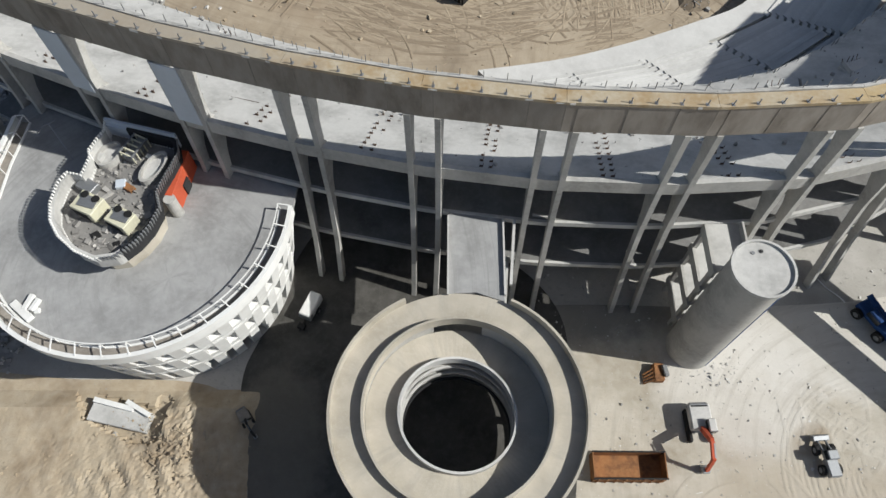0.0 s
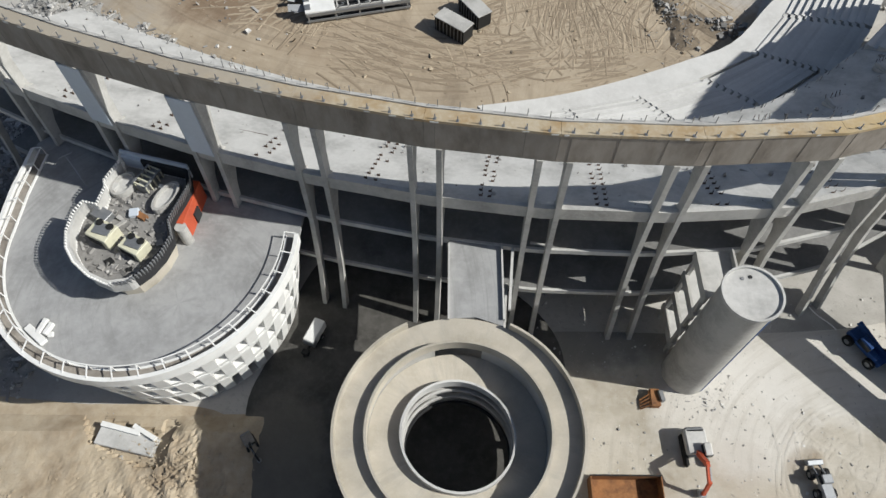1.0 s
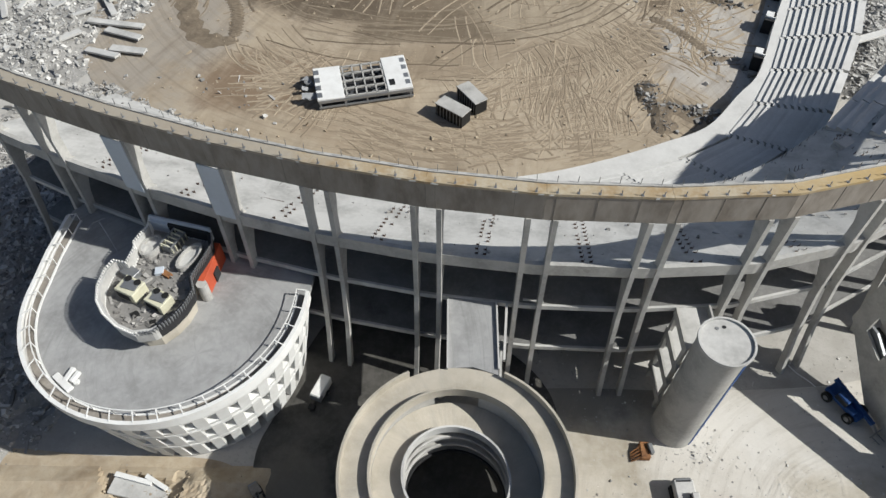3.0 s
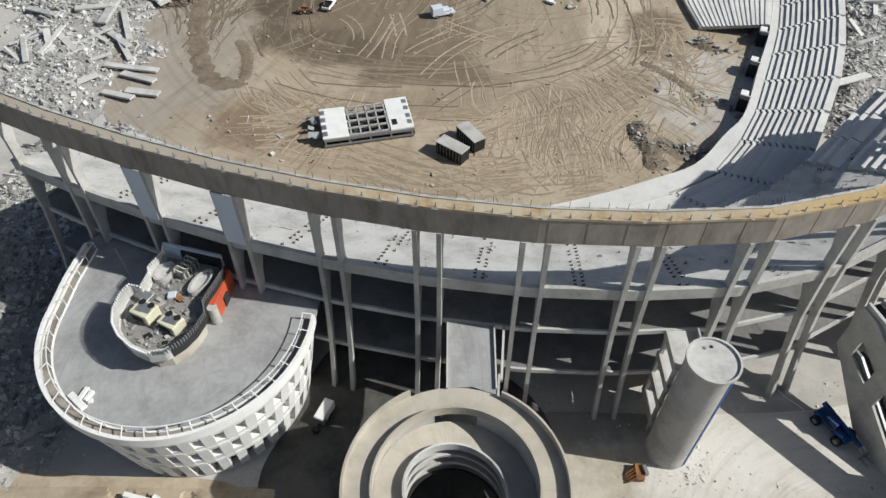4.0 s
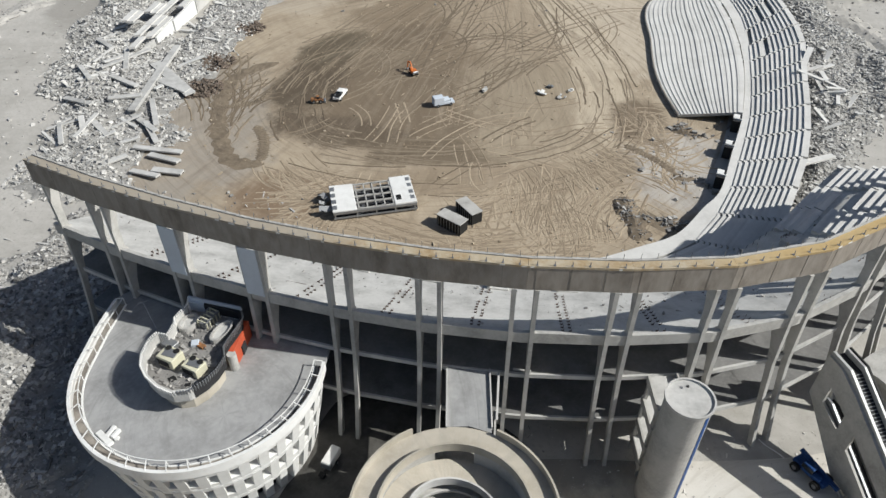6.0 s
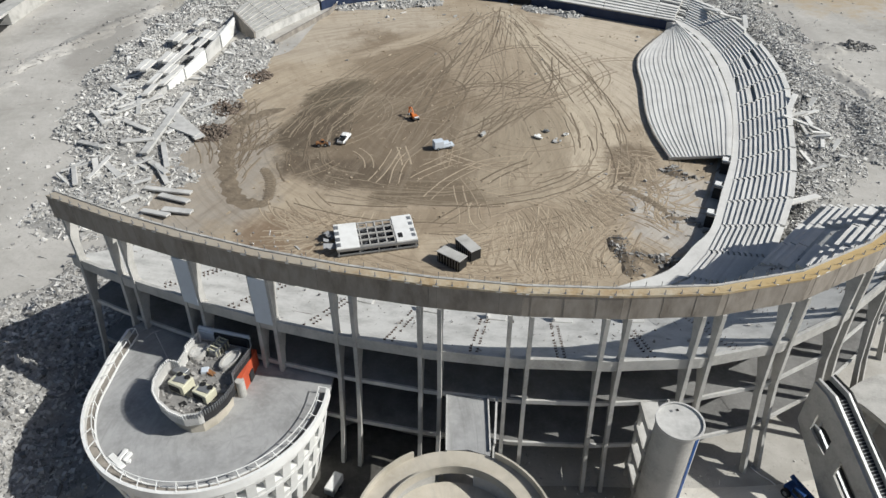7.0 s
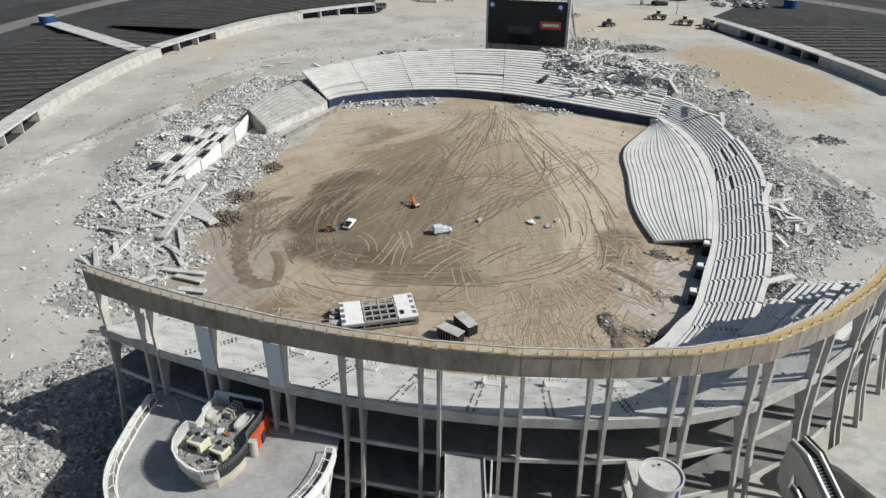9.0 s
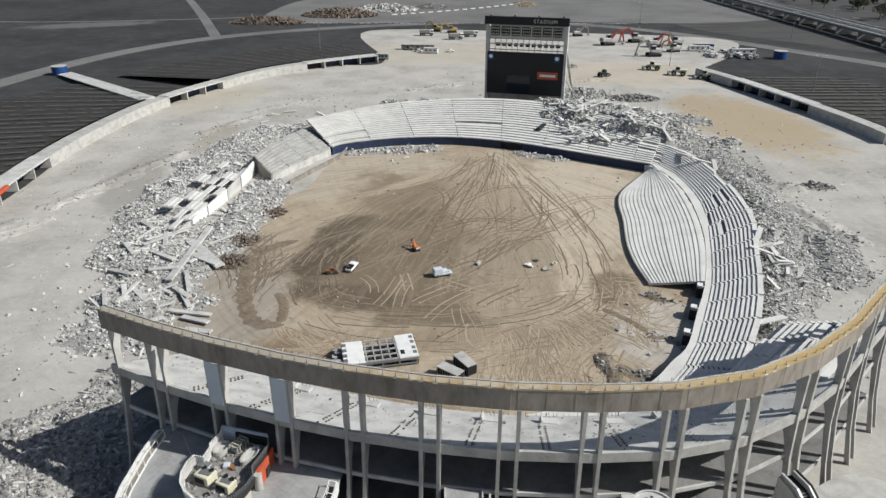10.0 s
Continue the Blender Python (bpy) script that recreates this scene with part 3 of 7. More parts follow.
for k in range(8):
    a = radians(k * 45 + 10)
    bm = bmesh.new()
    box(bm, (CX + 9.2 * math.cos(a), CY + 9.2 * math.sin(a), Z_RAMP / 2 - 0.4), (0.6, 0.6, Z_RAMP - 0.9), math.degrees(a))
    part("ramp_post", bm, CONC, spiral)

# ---- concrete cylinder ----
shaft = thing("round_shaft", "tall round grey concrete shaft with a navy stripe", "shaft", (25.7, 31.5, 0))
bm = bmesh.new()
tube(bm, (0, 0, 0), (0, 0, 18.6), 2.45, n=64)
part("shaft_wall", bm, CONC, shaft)
bm = bmesh.new()
tube(bm, (0, 0, 18.6), (0, 0, 18.75), 2.62, n=64)
part("shaft_cap", bm, CONC_PALE, shaft, "pale concrete lid with a raised rim")
bm = bmesh.new()
strip(bm, ring(0, 0, 2.62, 0, 360, 64), ring(0, 0, 2.42, 0, 360, 64), 18.7, 18.98)
part("cap_rim", bm, CONC_PALE, shaft)
bm = bmesh.new()
strip(bm, ring(0, 0, 2.455, -61, -47, 8), ring(0, 0, 2.49, -61, -47, 8), 0.2, 18.5)
part("navy_stripe", bm, BLUE, shaft, "navy blue painted stripe")
for x, y in ((-0.55, 1.45), (0.15, 1.6)):
    bm = bmesh.new()
    tube(bm, (x, y, 18.74), (x, y, 18.8), 0.17, n=12)
    part("cap_hole", bm, DARK if x > 0 else STEEL, shaft)

# ---- drum with parking deck ----
DX, DY, DR, Z_DECK = -28.85, 39.8, 14.55, 13.0
drum = thing("drum_building", "white drum building with a flat grey roof deck", "building")
bm = bmesh.new()
deck_line = [(-43.3, 51.6), (-43.5, 45.0)] + ring(DX, DY, DR, 177, 362, 60) + [(-14.1, 43.0)]
prism(bm, deck_line + [(-21.9, 45.2), (-32.0, 48.9), (-42.0, 53.0)], Z_DECK - 0.5, Z_DECK)
part("roof_deck", bm, CONC_DECK, drum, "smooth grey concrete roof deck with skid marks")
bm = bmesh.new()
TAPER = 2.3 / Z_DECK                                     # the wall draws in towards its foot


def drum_r(z):
    return DR - TAPER * (Z_DECK - z)


def drum_band(r, z0, z1, depth):
    """A curved band of wall between two heights that follows the taper."""
    bm, rows = bmesh.new(), []
    for i in range(81):
        a = radians(176 + 188 * i / 80)
        rows.append([bm.verts.new((DX + (drum_r(z) + q) * math.cos(a), DY + (drum_r(z) + q) * math.sin(a), z)) for q, z in ((r, z0), (r, z1), (r - depth, z1), (r - depth, z0))])
    for a, b in zip(rows, rows[1:]):
        for k in range(4):
            bm.faces.new((a[k], a[(k + 1) % 4], b[(k + 1) % 4], b[k]))
    bmesh.ops.recalc_face_normals(bm, faces=bm.faces)
    return bm


bm.free()
# near-black wall behind the panels stands in for the rooms' shade
part("drum_core", drum_band(-1.15, -0.05, Z_DECK - 0.5, 0.3), DARK, drum, "near-black wall standing in for shaded rooms behind the openings")
for z in (Z_DECK - 0.75, 8.7, 4.5):
    part("floor_band", drum_band(0.03, z + 0.04, z + 0.22, 1.3), WHITE, drum)
part("floor_band", drum_band(-0.02, -0.05, 0.4, 1.2), CONC_PALE, drum)
STEP = 9.1
LEAN = -math.degrees(math.atan(TAPER))


def drum_piece(name, a, z0, z1, width, depth, back):
    """A white block of the drum's front, its face set back by back."""
    bm = bmesh.new()
    box(bm, (0, 0, 0), (width, depth, z1 - z0), bev=0.015)
    o = part(name, bm, WHITE, drum)
    zc = (z0 + z1) / 2
    rc = drum_r(zc) - depth / 2 - back
    o.matrix_local = pose(DX + rc * math.cos(radians(a)), DY + rc * math.sin(radians(a)), zc, 0, 0, a - 90) @ pose(0, 0, 0, LEAN, 0, 0)


for row, (z0, z1) in enumerate(((0.42, 4.48), (4.78, 8.68), (8.98, 12.24))):
    for k in range(-5, 15):
        a = 229 + k * STEP + (STEP / 2 if row == 1 else 0)
        if a > 361 or a < 181:
            continue
        arc = (drum_r(z1)) * radians(STEP)
        drum_piece("white_panel", a, z0, z1, arc * 0.52, 1.0, 0.0)
        if row:
            lo, hi = (0.22, 0.8) if row == 2 else (0.26, 0.84)
            drum_piece("sill_block", a + STEP / 2, z0, z0 + (z1 - z0) * lo, arc * 0.56, 0.95, 0.04)
            drum_piece("lintel_block", a + STEP / 2, z0 + (z1 - z0) * hi, z1, arc * 0.56, 0.95, 0.04)
        else:
            drum_piece("lintel_block", a + STEP / 2, z1 - 0.5, z1, arc * 0.56, 0.95, 0.04)
rail_line = [(-42.8, 50.2), (-43.25, 45.0)] + ring(DX, DY, DR - 0.15, 177, 361, 60)
bm = bmesh.new()
strip(bm, offset(rail_line, -0.32), offset(rail_line, 0.06), Z_DECK - 0.4, Z_DECK + 0.95)
part("outer_band", bm, WHITE, drum, "white painted outer parapet band")
# flat strip; its dark tone stands for shade in a recessed gutter
bm = bmesh.new()
strip(bm, offset(rail_line, 0.08), offset(rail_line, 0.95), Z_DECK - 0.2, Z_DECK + 0.02)
part("gutter", bm, CONC_DARK, drum, "roof gutter strip, coloured dark in place of its shade")
bm = bmesh.new()
strip(bm, offset(rail_line, 0.95), offset(rail_line, 1.15), Z_DECK - 0.2, Z_DECK + 0.14)
part("inner_kerb", bm, WHITE, drum, "chipped white kerb")
bm = bmesh.new()
strip(bm, offset(rail_line, 0.9), offset(rail_line, 1.0), Z_DECK + 1.21, Z_DECK + 1.29)
part("top_rail", bm, WHITE, drum, "white steel handrail")
feet, rail = resample(offset(rail_line, -0.1), 26), resample(offset(rail_line, 0.95), 26)
for p, q in zip(feet, rail):
    bm = bmesh.new()
    bar(bm, (*p, Z_DECK + 0.98), (q[0], q[1], Z_DECK + 1.22), 0.1, 0.08)
    bar(bm, (*q, Z_DECK + 0.1), (*q, Z_DECK + 1.25), 0.08)
    part("rail_post", bm, WHITE, drum)

# ---- seating still standing round the field ----
def terrace(name, inner, outer, z0, z1, rows, label, material=SEAT_CONC, every=8, seed=3, gone=0.0, slab=True, bays=False):
    """Stepped seating between two plan lines; each row is a part. gone: the share of broken stretches; bays: straight rows with aisle steps between."""
    rng = random.Random(seed)
    n = len(inner)
    top = thing(name, label, "seating", kind="structure")
    P, Q = np.array(inner), np.array(outer)
    for r in range(rows):
        u0, u1 = r / rows, (r + 1) / rows
        a, b = P + (Q - P) * u0, P + (Q - P) * (u1 + 0.02)
        zt = z0 + (z1 - z0) * (r + 1) / rows
        i = 0
        while i < n - 1:
            j = min(n - 1, i + every)
            if rng.random() >= gone:
                dz = rng.uniform(-0.03, 0.03)
                bm = bmesh.new()
                aa, bb = a[i:j + 1].copy(), b[i:j + 1].copy()
                if bays:
                    aa, bb = aa[[0, 0, -1]], bb[[0, 0, -1]]
                    aa[1], bb[1] = (aa[0] + aa[2]) / 2, (bb[0] + bb[2]) / 2
                    away = (aa[2] - aa[0]) / float(np.hypot(*(aa[2] - aa[0])))
                    aa[0], bb[0] = aa[0] + away * 0.5, bb[0] + away * 0.5
                    step0 = aa[0] + (bb[0] - aa[0]) * -0.3
                    strip(bm, [tuple(step0 - away * 0.75), tuple(step0)], [tuple(step0 - away * 0.75 + (bb[0] - aa[0]) * 0.55), tuple(step0 + (bb[0] - aa[0]) * 0.55)], zt - 0.5, zt - 0.1)
                for w in (aa, bb):
                    w[-1] += (w[-2] - w[-1]) * min(0.45, 0.22 / max(0.1, float(np.hypot(*(w[-1] - w[-2])))))
                strip(bm, [tuple(p) for p in aa], [tuple(p) for p in bb], zt - 0.55, zt + dz)
                lip_in, lip_out = aa + (bb - aa) * -0.05, aa + (bb - aa) * 0.3
                strip(bm, [tuple(p) for p in lip_in], [tuple(p) for p in lip_out], zt - 0.1, zt + 0.03 + dz)
                part("tread", bm, material, top)
            i = j
    if not slab:
        return top
    bm = bmesh.new()
    cols = []
    for i in range(n):
        cols.append([bm.verts.new((*P[i], z0 - 0.45)), bm.verts.new((*Q[i], z1 - 0.6))])
    for c, d in zip(cols, cols[1:]):
        bm.faces.new((c[0], d[0], d[1], c[1]))
    part("stringer_slab", bm, CONC, top)
    return top


# curved bowl on the east side
IN_E = resample(spline([(6, 64), (16, 66), (26, 68.5), (34, 71.9), (42.3, 76.6), (47.6, 83.2), (52.2, 90.4), (58.6, 104), (65.8, 120.3), (73.7, 145), (80, 170), (81.2, 189), (79.3, 207), (73, 217)], 8), 80)
OUT_E = resample(spline([(8, 55.4), (21, 56.4), (33, 59), (43, 63), (52.5, 72), (60, 84), (67, 96), (74, 112), (82, 135), (88, 152), (91, 172), (91.5, 194), (88, 218), (78, 232)], 8), 80)
terrace("east_bowl", IN_E, OUT_E, 2.6, 6.2, 11, "curved pale concrete seating rows, partly torn up", gone=0.04, bays=True, every=4)
bm = bmesh.new()
walk_in = resample(spline([(4, 66.6), (14.5, 68.5), (24, 71.5), (32, 74.8), (39.5, 78.5), (46, 86), (50.7, 91.5), (57, 105), (64.2, 121), (72.2, 145.6), (77, 170.6), (78.2, 189), (76.3, 205), (70, 214)], 8), 80)
strip(bm, walk_in, IN_E, 0.0, 2.75)
structure("bowl_walkway", bm, SEAT_CONC, "smooth pale concrete walkway at the foot of the seating", "walkway")
for i, wide in ((26, 1.6), (31, 1.6), (36, 1.8), (42, 1.6), (49, 1.7), (53, 1.6), (60, 1.6), (65, 1.6), (69, 2.0), (72, 1.6)):
    x, y = walk_in[i]
    dx, dy = walk_in[i + 1][0] - x, walk_in[i + 1][1] - y
    a = math.degrees(math.atan2(dy, dx))
    v = thing("entry_box", "small white concrete entry box with a dark opening", "entry", (x, y, 0), a, "entries along the walkway")
    # solid near-black block in place of shade inside the entry
    bm = bmesh.new()
    box(bm, (0, 0.9, 1.3), (wide + 1.6, 1.6, 2.6))
    part("dark_recess", bm, DARK, v)
    bm = bmesh.new()
    box(bm, (0, 1.1, 2.75), (wide, 1.3, 0.5), bev=0.03)
    box(bm, (-wide * 0.5, 0.7, 1.6), (0.2, 1.7, 2.7))
    part("white_cheek", bm, WHITE, v)

# field-level stand in front of it
IN_F = resample(spline([(50.8, 122.6), (50.0, 134), (50.6, 146), (53.2, 162), (57.4, 186), (73, 211)], 8), 44)
OUT_F = resample(spline([(63.4, 119.8), (69.6, 138.7), (74.2, 159), (76.6, 178), (76.9, 192), (74.6, 212)], 8), 44)
terrace("front_stand", IN_F, OUT_F, 0.7, 3.0, 17, "wide field-level stand of ribbed pale concrete rows", seed=5, every=43)
bm = bmesh.new()
strip(bm, IN_F, offset(IN_F, -0.3), 0.0, 1.0)
structure("stand_wall", bm, CONC_DARK, "low dark wall along the stand's foot", "wall")

# far stand behind the navy wall
W_IN = resample(spline([(-46, 230.5), (-41, 236), (-22, 243.5), (1, 245), (20, 240.5), (33, 234.5), (46, 227), (61, 218), (74, 210.5)], 8), 60)
W_OUT = resample(spline([(-60, 252), (-49, 263), (-28, 281), (2, 291), (28, 290), (52, 280), (70, 260), (86, 238)], 8), 60)
terrace("far_stand", W_IN, W_OUT, 3.3, 8.6, 18, "broad far stand of grey concrete rows below the scoreboard", seed=8, gone=0.02)
wall = thing("wall_navy", "navy blue padded wall round the far field", "wall", kind="structure")
for i in range(0, 59):
    a, b = W_IN[i], W_IN[i + 1]
    if abs((a[0] + b[0]) / 2 - 25.0) < 4.2:
        continue
    bm = bmesh.new()
    strip(bm, [a, b], [(a[0], a[1] + 0.3), (b[0], b[1] + 0.3)], 0.0, 3.2)
    part("wall_panel", bm, BLUE_WALL, wall)
# the tunnel's shade is a solid near-black block
bm = bmesh.new()
box(bm, (25.0, 239.4, 1.5), (9.6, 1.0, 3.0), -26)
tagged(link_mesh("tunnel_mouth", bm, DARK), "near-black block in the field wall in place of a shaded tunnel mouth", "tunnel", kind="structure")
bm = bmesh.new()
strip(bm, offset(W_IN, -0.1), offset(W_IN, 0.8), 3.2, 3.55)
structure("wall_coping", bm, CONC_PALE, "pale concrete coping on the field wall", "coping")
# another near-black block, for the shade of a stair opening
bm = bmesh.new()
box(bm, (38.6, 252, 5.4), (1.6, 8.5, 1.9), -26)
tagged(link_mesh("stair_opening", bm, DARK), "near-black block in the far stand in place of a shaded stair opening", "opening", kind="structure")

# stub of seating and broken wall on the west side
S_IN = resample(spline([(-62, 198.5), (-57, 210), (-52, 220), (-46.6, 230)], 8), 30)
S_OUT = resample(spline([(-71.3, 211), (-69.5, 225), (-65, 240), (-60, 251)], 8), 30)
terrace("west_stub", S_IN, S_OUT, 3.0, 5.4, 8, "remaining stub of pale seating above a white wall", material=CONC, seed=9)
bm = bmesh.new()
strip(bm, S_IN, offset(S_IN, 0.4), 0.0, 2.6)
structure("stub_wall", bm, CONC_PALE, "white front wall of the seating stub", "wall")
bm = bmesh.new()
strip(bm, [(-62.1, 198.5), (-71.4, 211)], [(-62.5, 198.1), (-71.8, 210.6)], 0, [3.2, 6.0])
structure("stub_end", bm, CONC_DARK, "raw end wall of the seating stub", "wall")
bm = bmesh.new()
strip(bm, [(-56, 196), (-50, 210), (-43, 226), (-41.5, 234)], [(-55.4, 195.7), (-49.4, 209.7), (-42.4, 225.7), (-40.9, 233.7)], 0.0, 1.5)
structure("low_wall", bm, CONC_DARK, "low grey wall at the field's edge", "wall")
for (x0, y0), (x1, y1), h, mm in (((-76.4, 158), (-75.2, 167.5), 3.4, WHITE), ((-75, 168), (-72.9, 181), 3.9, WHITE), ((-72.8, 181.3), (-71.6, 192), 4.4, CONC_PALE), ((-71.5, 193), (-70.6, 207), 5.0, WHITE), ((-79, 148), (-76.6, 157), 2.6, CONC_PALE)):
    bm = bmesh.new()
    strip(bm, [(x0, y0), (x1, y1)], [(x0 - 0.5, y0), (x1 - 0.5, y1)], 0.0, [h - 0.8, h])
    structure("broken_wall", bm, mm, "broken white remnant of the inner bowl wall", "wall")

W_A = resample(spline([(-77.5, 150), (-76.6, 160), (-75, 176), (-73, 192), (-71.5, 206)], 8), 26)
W_B = resample(spline([(-86.5, 147), (-86.5, 160), (-85.5, 178), (-84, 196), (-82, 210)], 8), 26)
terrace("west_rows", W_A, W_B, 3.2, 5.4, 7, "broken pale seating rows above the inner bowl wall", seed=14, gone=0.6, every=3, slab=False)

# upper rows still lying under the east end of the rim
E_ARC = resample(KINKS[11:], 26)
terrace("upper_rows", offset(E_ARC, 16.3), offset(E_ARC, 2.4), 14.1, 20.5, 12, "stripped upper rows behind the ring beam", seed=12, gone=0.12)

# dowel rows and leftovers on the stripped deck
DOWEL = bmesh.new()
box(DOWEL, (0, 0, 0.1), (0.3, 0.11, 0.3))
bar(DOWEL, (0.1, 0, 0.2), (0.16, 0.05, 0.5), 0.04)
dowel_mesh = bpy.data.meshes.new("dowel")
DOWEL.to_mesh(dowel_mesh)
DOWEL.free()
dowel_mesh.materials.append(REBAR)
for i in range(1, 11):
    p, t, n = frame_at(i)
    rng = random.Random(i)
    row = thing("dowel_row", "double row of rusty dowel stubs on concrete", "dowels", group="dowel rows on the stripped deck")
    for k in range(14):
        d = 1.2 + k * 0.82
        z = deck_z(d)
        for s in (-0.42, 0.42):
            if rng.random() < 0.18:
                continue
            q = p + t * (5.0 + s + rng.uniform(-0.04, 0.04)) + n * d
            o = new("dowel", dowel_mesh)
            o.parent = row
            o.matrix_local = pose(q.x, q.y, z, rng.uniform(-6, 6), rng.uniform(-6, 6), math.degrees(math.atan2(t.y, t.x)) + rng.uniform(-10, 10))
for i in range(2, 11):
    p, t, n = frame_at(i)
    rng = random.Random(40 + i)
    d = 13.0 + rng.uniform(-0.3, 0.3)
    z = deck_z(d)
    q = p + t * (6.5 + rng.uniform(-1.5, 1.5)) + n * d
    v = thing("broken_stairway", "broken pale concrete stair head with bent bars", "stair head", (q.x, q.y, z - 0.3), math.degrees(math.atan2(t.y, t.x)), "stair heads on the deck")
    bm = bmesh.new()
    box(bm, (0, 0.2, 0.55), (2.8, 1.3, 0.5), bev=0.05)
    box(bm, (-1.1, 0.2, 0.8), (0.3, 1.4, 0.9), bev=0.04)
    box(bm, (0.2, -0.7, 0.3), (1.6, 0.5, 0.5), rx=8, bev=0.04)
    part("stair_block", bm, CONC_PALE, v)
    # near-black slab painted in for shade behind the stair head
    bm = bmesh.new()
    box(bm, (0.1, 0.75, 0.35), (2.2, 0.25, 0.8))
    part("stair_void", bm, DARK, v)
    bm = bmesh.new()
    for k in range(4):
        bar(bm, (-1 + k * 0.6, 0.9, 0.5), (-1.2 + k * 0.6 + rng.uniform(-0.2, 0.2), 1.0, 1.5), 0.05)
    part("bent_bars", bm, REBAR, v)
bm = bmesh.new()
inner_edge = offset(ARC, seats_d - 0.3)
for k in range(0, 90):
    x, y = inner_edge[k]
    bar(bm, (x, y, deck_z(seats_d) - 0.1), (x, y, deck_z(seats_d) + 0.8), 0.06)
v = thing("steel_cage", "rusty grid of bent steel bars lying on the deck", "steel grid", (-18.6, 47.6, 18.6), -14)
for k in range(6):
    bm_ = bmesh.new()
    bar(bm_, (-1.4 + k * 0.55, -0.6, 0), (-1.4 + k * 0.55, 0.6, 0.5), 0.07)
    part("cross_bar", bm_, REBAR, v)
for y, z in ((-0.6, 0.02), (0.0, 0.26), (0.6, 0.52)):
    bm_ = bmesh.new()
    bar(bm_, (-1.5, y, z), (1.5, y, z), 0.07)
    part("long_bar", bm_, REBAR, v)
tagged(link_mesh("edge_stubs", bm, STEEL), "row of cut rail stubs along the deck edge", "rail stubs", kind="stuff")

# ---- scoreboard ----
board = thing("scoreboard", "tall black stadium scoreboard with floodlight racks and advertising squares", "scoreboard", (17.6, 313.0, 4.0), -15)
bm = bmesh.new()
box(bm, (0.5, 1.5, 17.5), (1.6, 3.0, 43.0), bev=0.1)
part("left_leg", bm, CONC, board)
bm = bmesh.new()
box(bm, (38.2, 1.5, 17.3), (1.8, 3.4, 42.6), bev=0.1)
part("right_leg", bm, CONC_PALE, board)
bm = bmesh.new()
bar(bm, (38.6, 2.5, 24), (43.0, 8, 0), 1.0)
bar(bm, (38.6, 2.5, 12), (42.0, 6, 5), 0.8)
part("back_brace", bm, CONC, board)
bm = bmesh.new()
box(bm, (19.3, 0.4, 13.0), (37.0, 1.6, 20.0), bev=0.08)
part("main_screen", bm, SCREEN, board, "black main display face")
bm = bmesh.new()
box(bm, (16.5, -0.45, 7.6), (11.5, 0.1, 8.6))
part("dark_display", bm, GLASS_DARK, board)
bm = bmesh.new()
box(bm, (19.2, 0.2, 37.5), (40.2, 2.2, 3.6), bev=0.08)
part("head_sign", bm, SCREEN, board, "black header with pale lettering")
bm = bmesh.new()
box(bm, (19.2, 1.0, 31.9), (36.0, 1.0, 5.2))
part("lamp_backing", bm, CONC_PALE, board)
for k in range(7):
    bm = bmesh.new()
    box(bm, (4.4 + k * 4.95, 0.25, 32.6), (4.2, 0.5, 4.2))
    r = part("floodlight_rack", bm, SCREEN, board)
    for i in range(4):
        for j in range(3):
            bm = bmesh.new()
            tube(bm, (3.0 + k * 4.95 + i * 0.95, 0.0, 31.2 + j * 1.35), (3.0 + k * 4.95 + i * 0.95, -0.15, 31.2 + j * 1.35), 0.32, n=8)
            part("lamp", bm, CREAM, r)
bm = bmesh.new()
for z in (24.0, 26.6, 29.0):
    bar(bm, (1, 1, z), (38, 1, z), 0.4)
for k in range(14):
    bar(bm, (1.5 + k * 2.75, 1, 23), (1.5 + k * 2.75, 1, 29), 0.25)
part("open_frame", bm, STEEL, board, "open steel frame")
bm = bmesh.new()
for k in range(11):
    box(bm, (5.5 + k * 2.9, 1.6, 26.2), (2.0, 0.3, 1.6))
part("frame_boxes", bm, SCREEN, board)
for x in (2.6, 34.6):
    bm = bmesh.new()
    box(bm, (x, -0.5, 20.6), (2.8, 0.14, 3.2))
    p_ = part("advert_square", bm, BLUE, board, "blue square advert with round emblem")
    bm = bmesh.new()
    tube(bm, (x, -0.58, 20.8), (x, -0.62, 20.8), 0.9, n=20)
    part("emblem", bm, WHITE, p_)
bm = bmesh.new()
box(bm, (30.6, -0.5, 12.6), (9.8, 0.14, 3.4))
p_ = part("red_advert", bm, RED, board, "red advert board with a pale bar")
bm = bmesh.new()
box(bm, (30.6, -0.6, 12.6), (7.6, 0.06, 1.2))
part("pale_bar", bm, WHITE, p_)
cu = bpy.data.curves.new("head_lettering", "FONT")
cu.body, cu.size, cu.extrude, cu.align_x, cu.space_character = "STADIUM", 2.4, 0.03, "CENTER", 1.15
cu.materials.append(CREAM)
letters = new("head_lettering", cu)
letters.parent = board
letters.matrix_local = pose(28.2, -1.0, 36.7, 90, 0, 0)
for k in range(4):
    bm = bmesh.new()
    box(bm, (2 + k * 11.5, 1.0, 39.7), (1.0, 1.0, 0.8), bev=0.1)
    part("roof_box", bm, STEEL, board)
bm = bmesh.new()
box(bm, (19.3, 1.2, 1.4), (36.0, 1.2, 2.8))
part("base_wall", bm, CONC_DARK, board)

# dark sheet stands in for a shaded pit by the bowl's broken near end
sheet("dug_pit", spline([(32.5, 88.5), (35, 86), (38.5, 82.2), (40.5, 82.6), (38.4, 86.6), (35, 89.8)], 5, True), 0.06, SOIL_DARK, "flat dark soil sheet in place of a shaded pit beside the broken seating edge", "pit")

# broken bits left on the stripped deck
rng = np.random.default_rng(206)
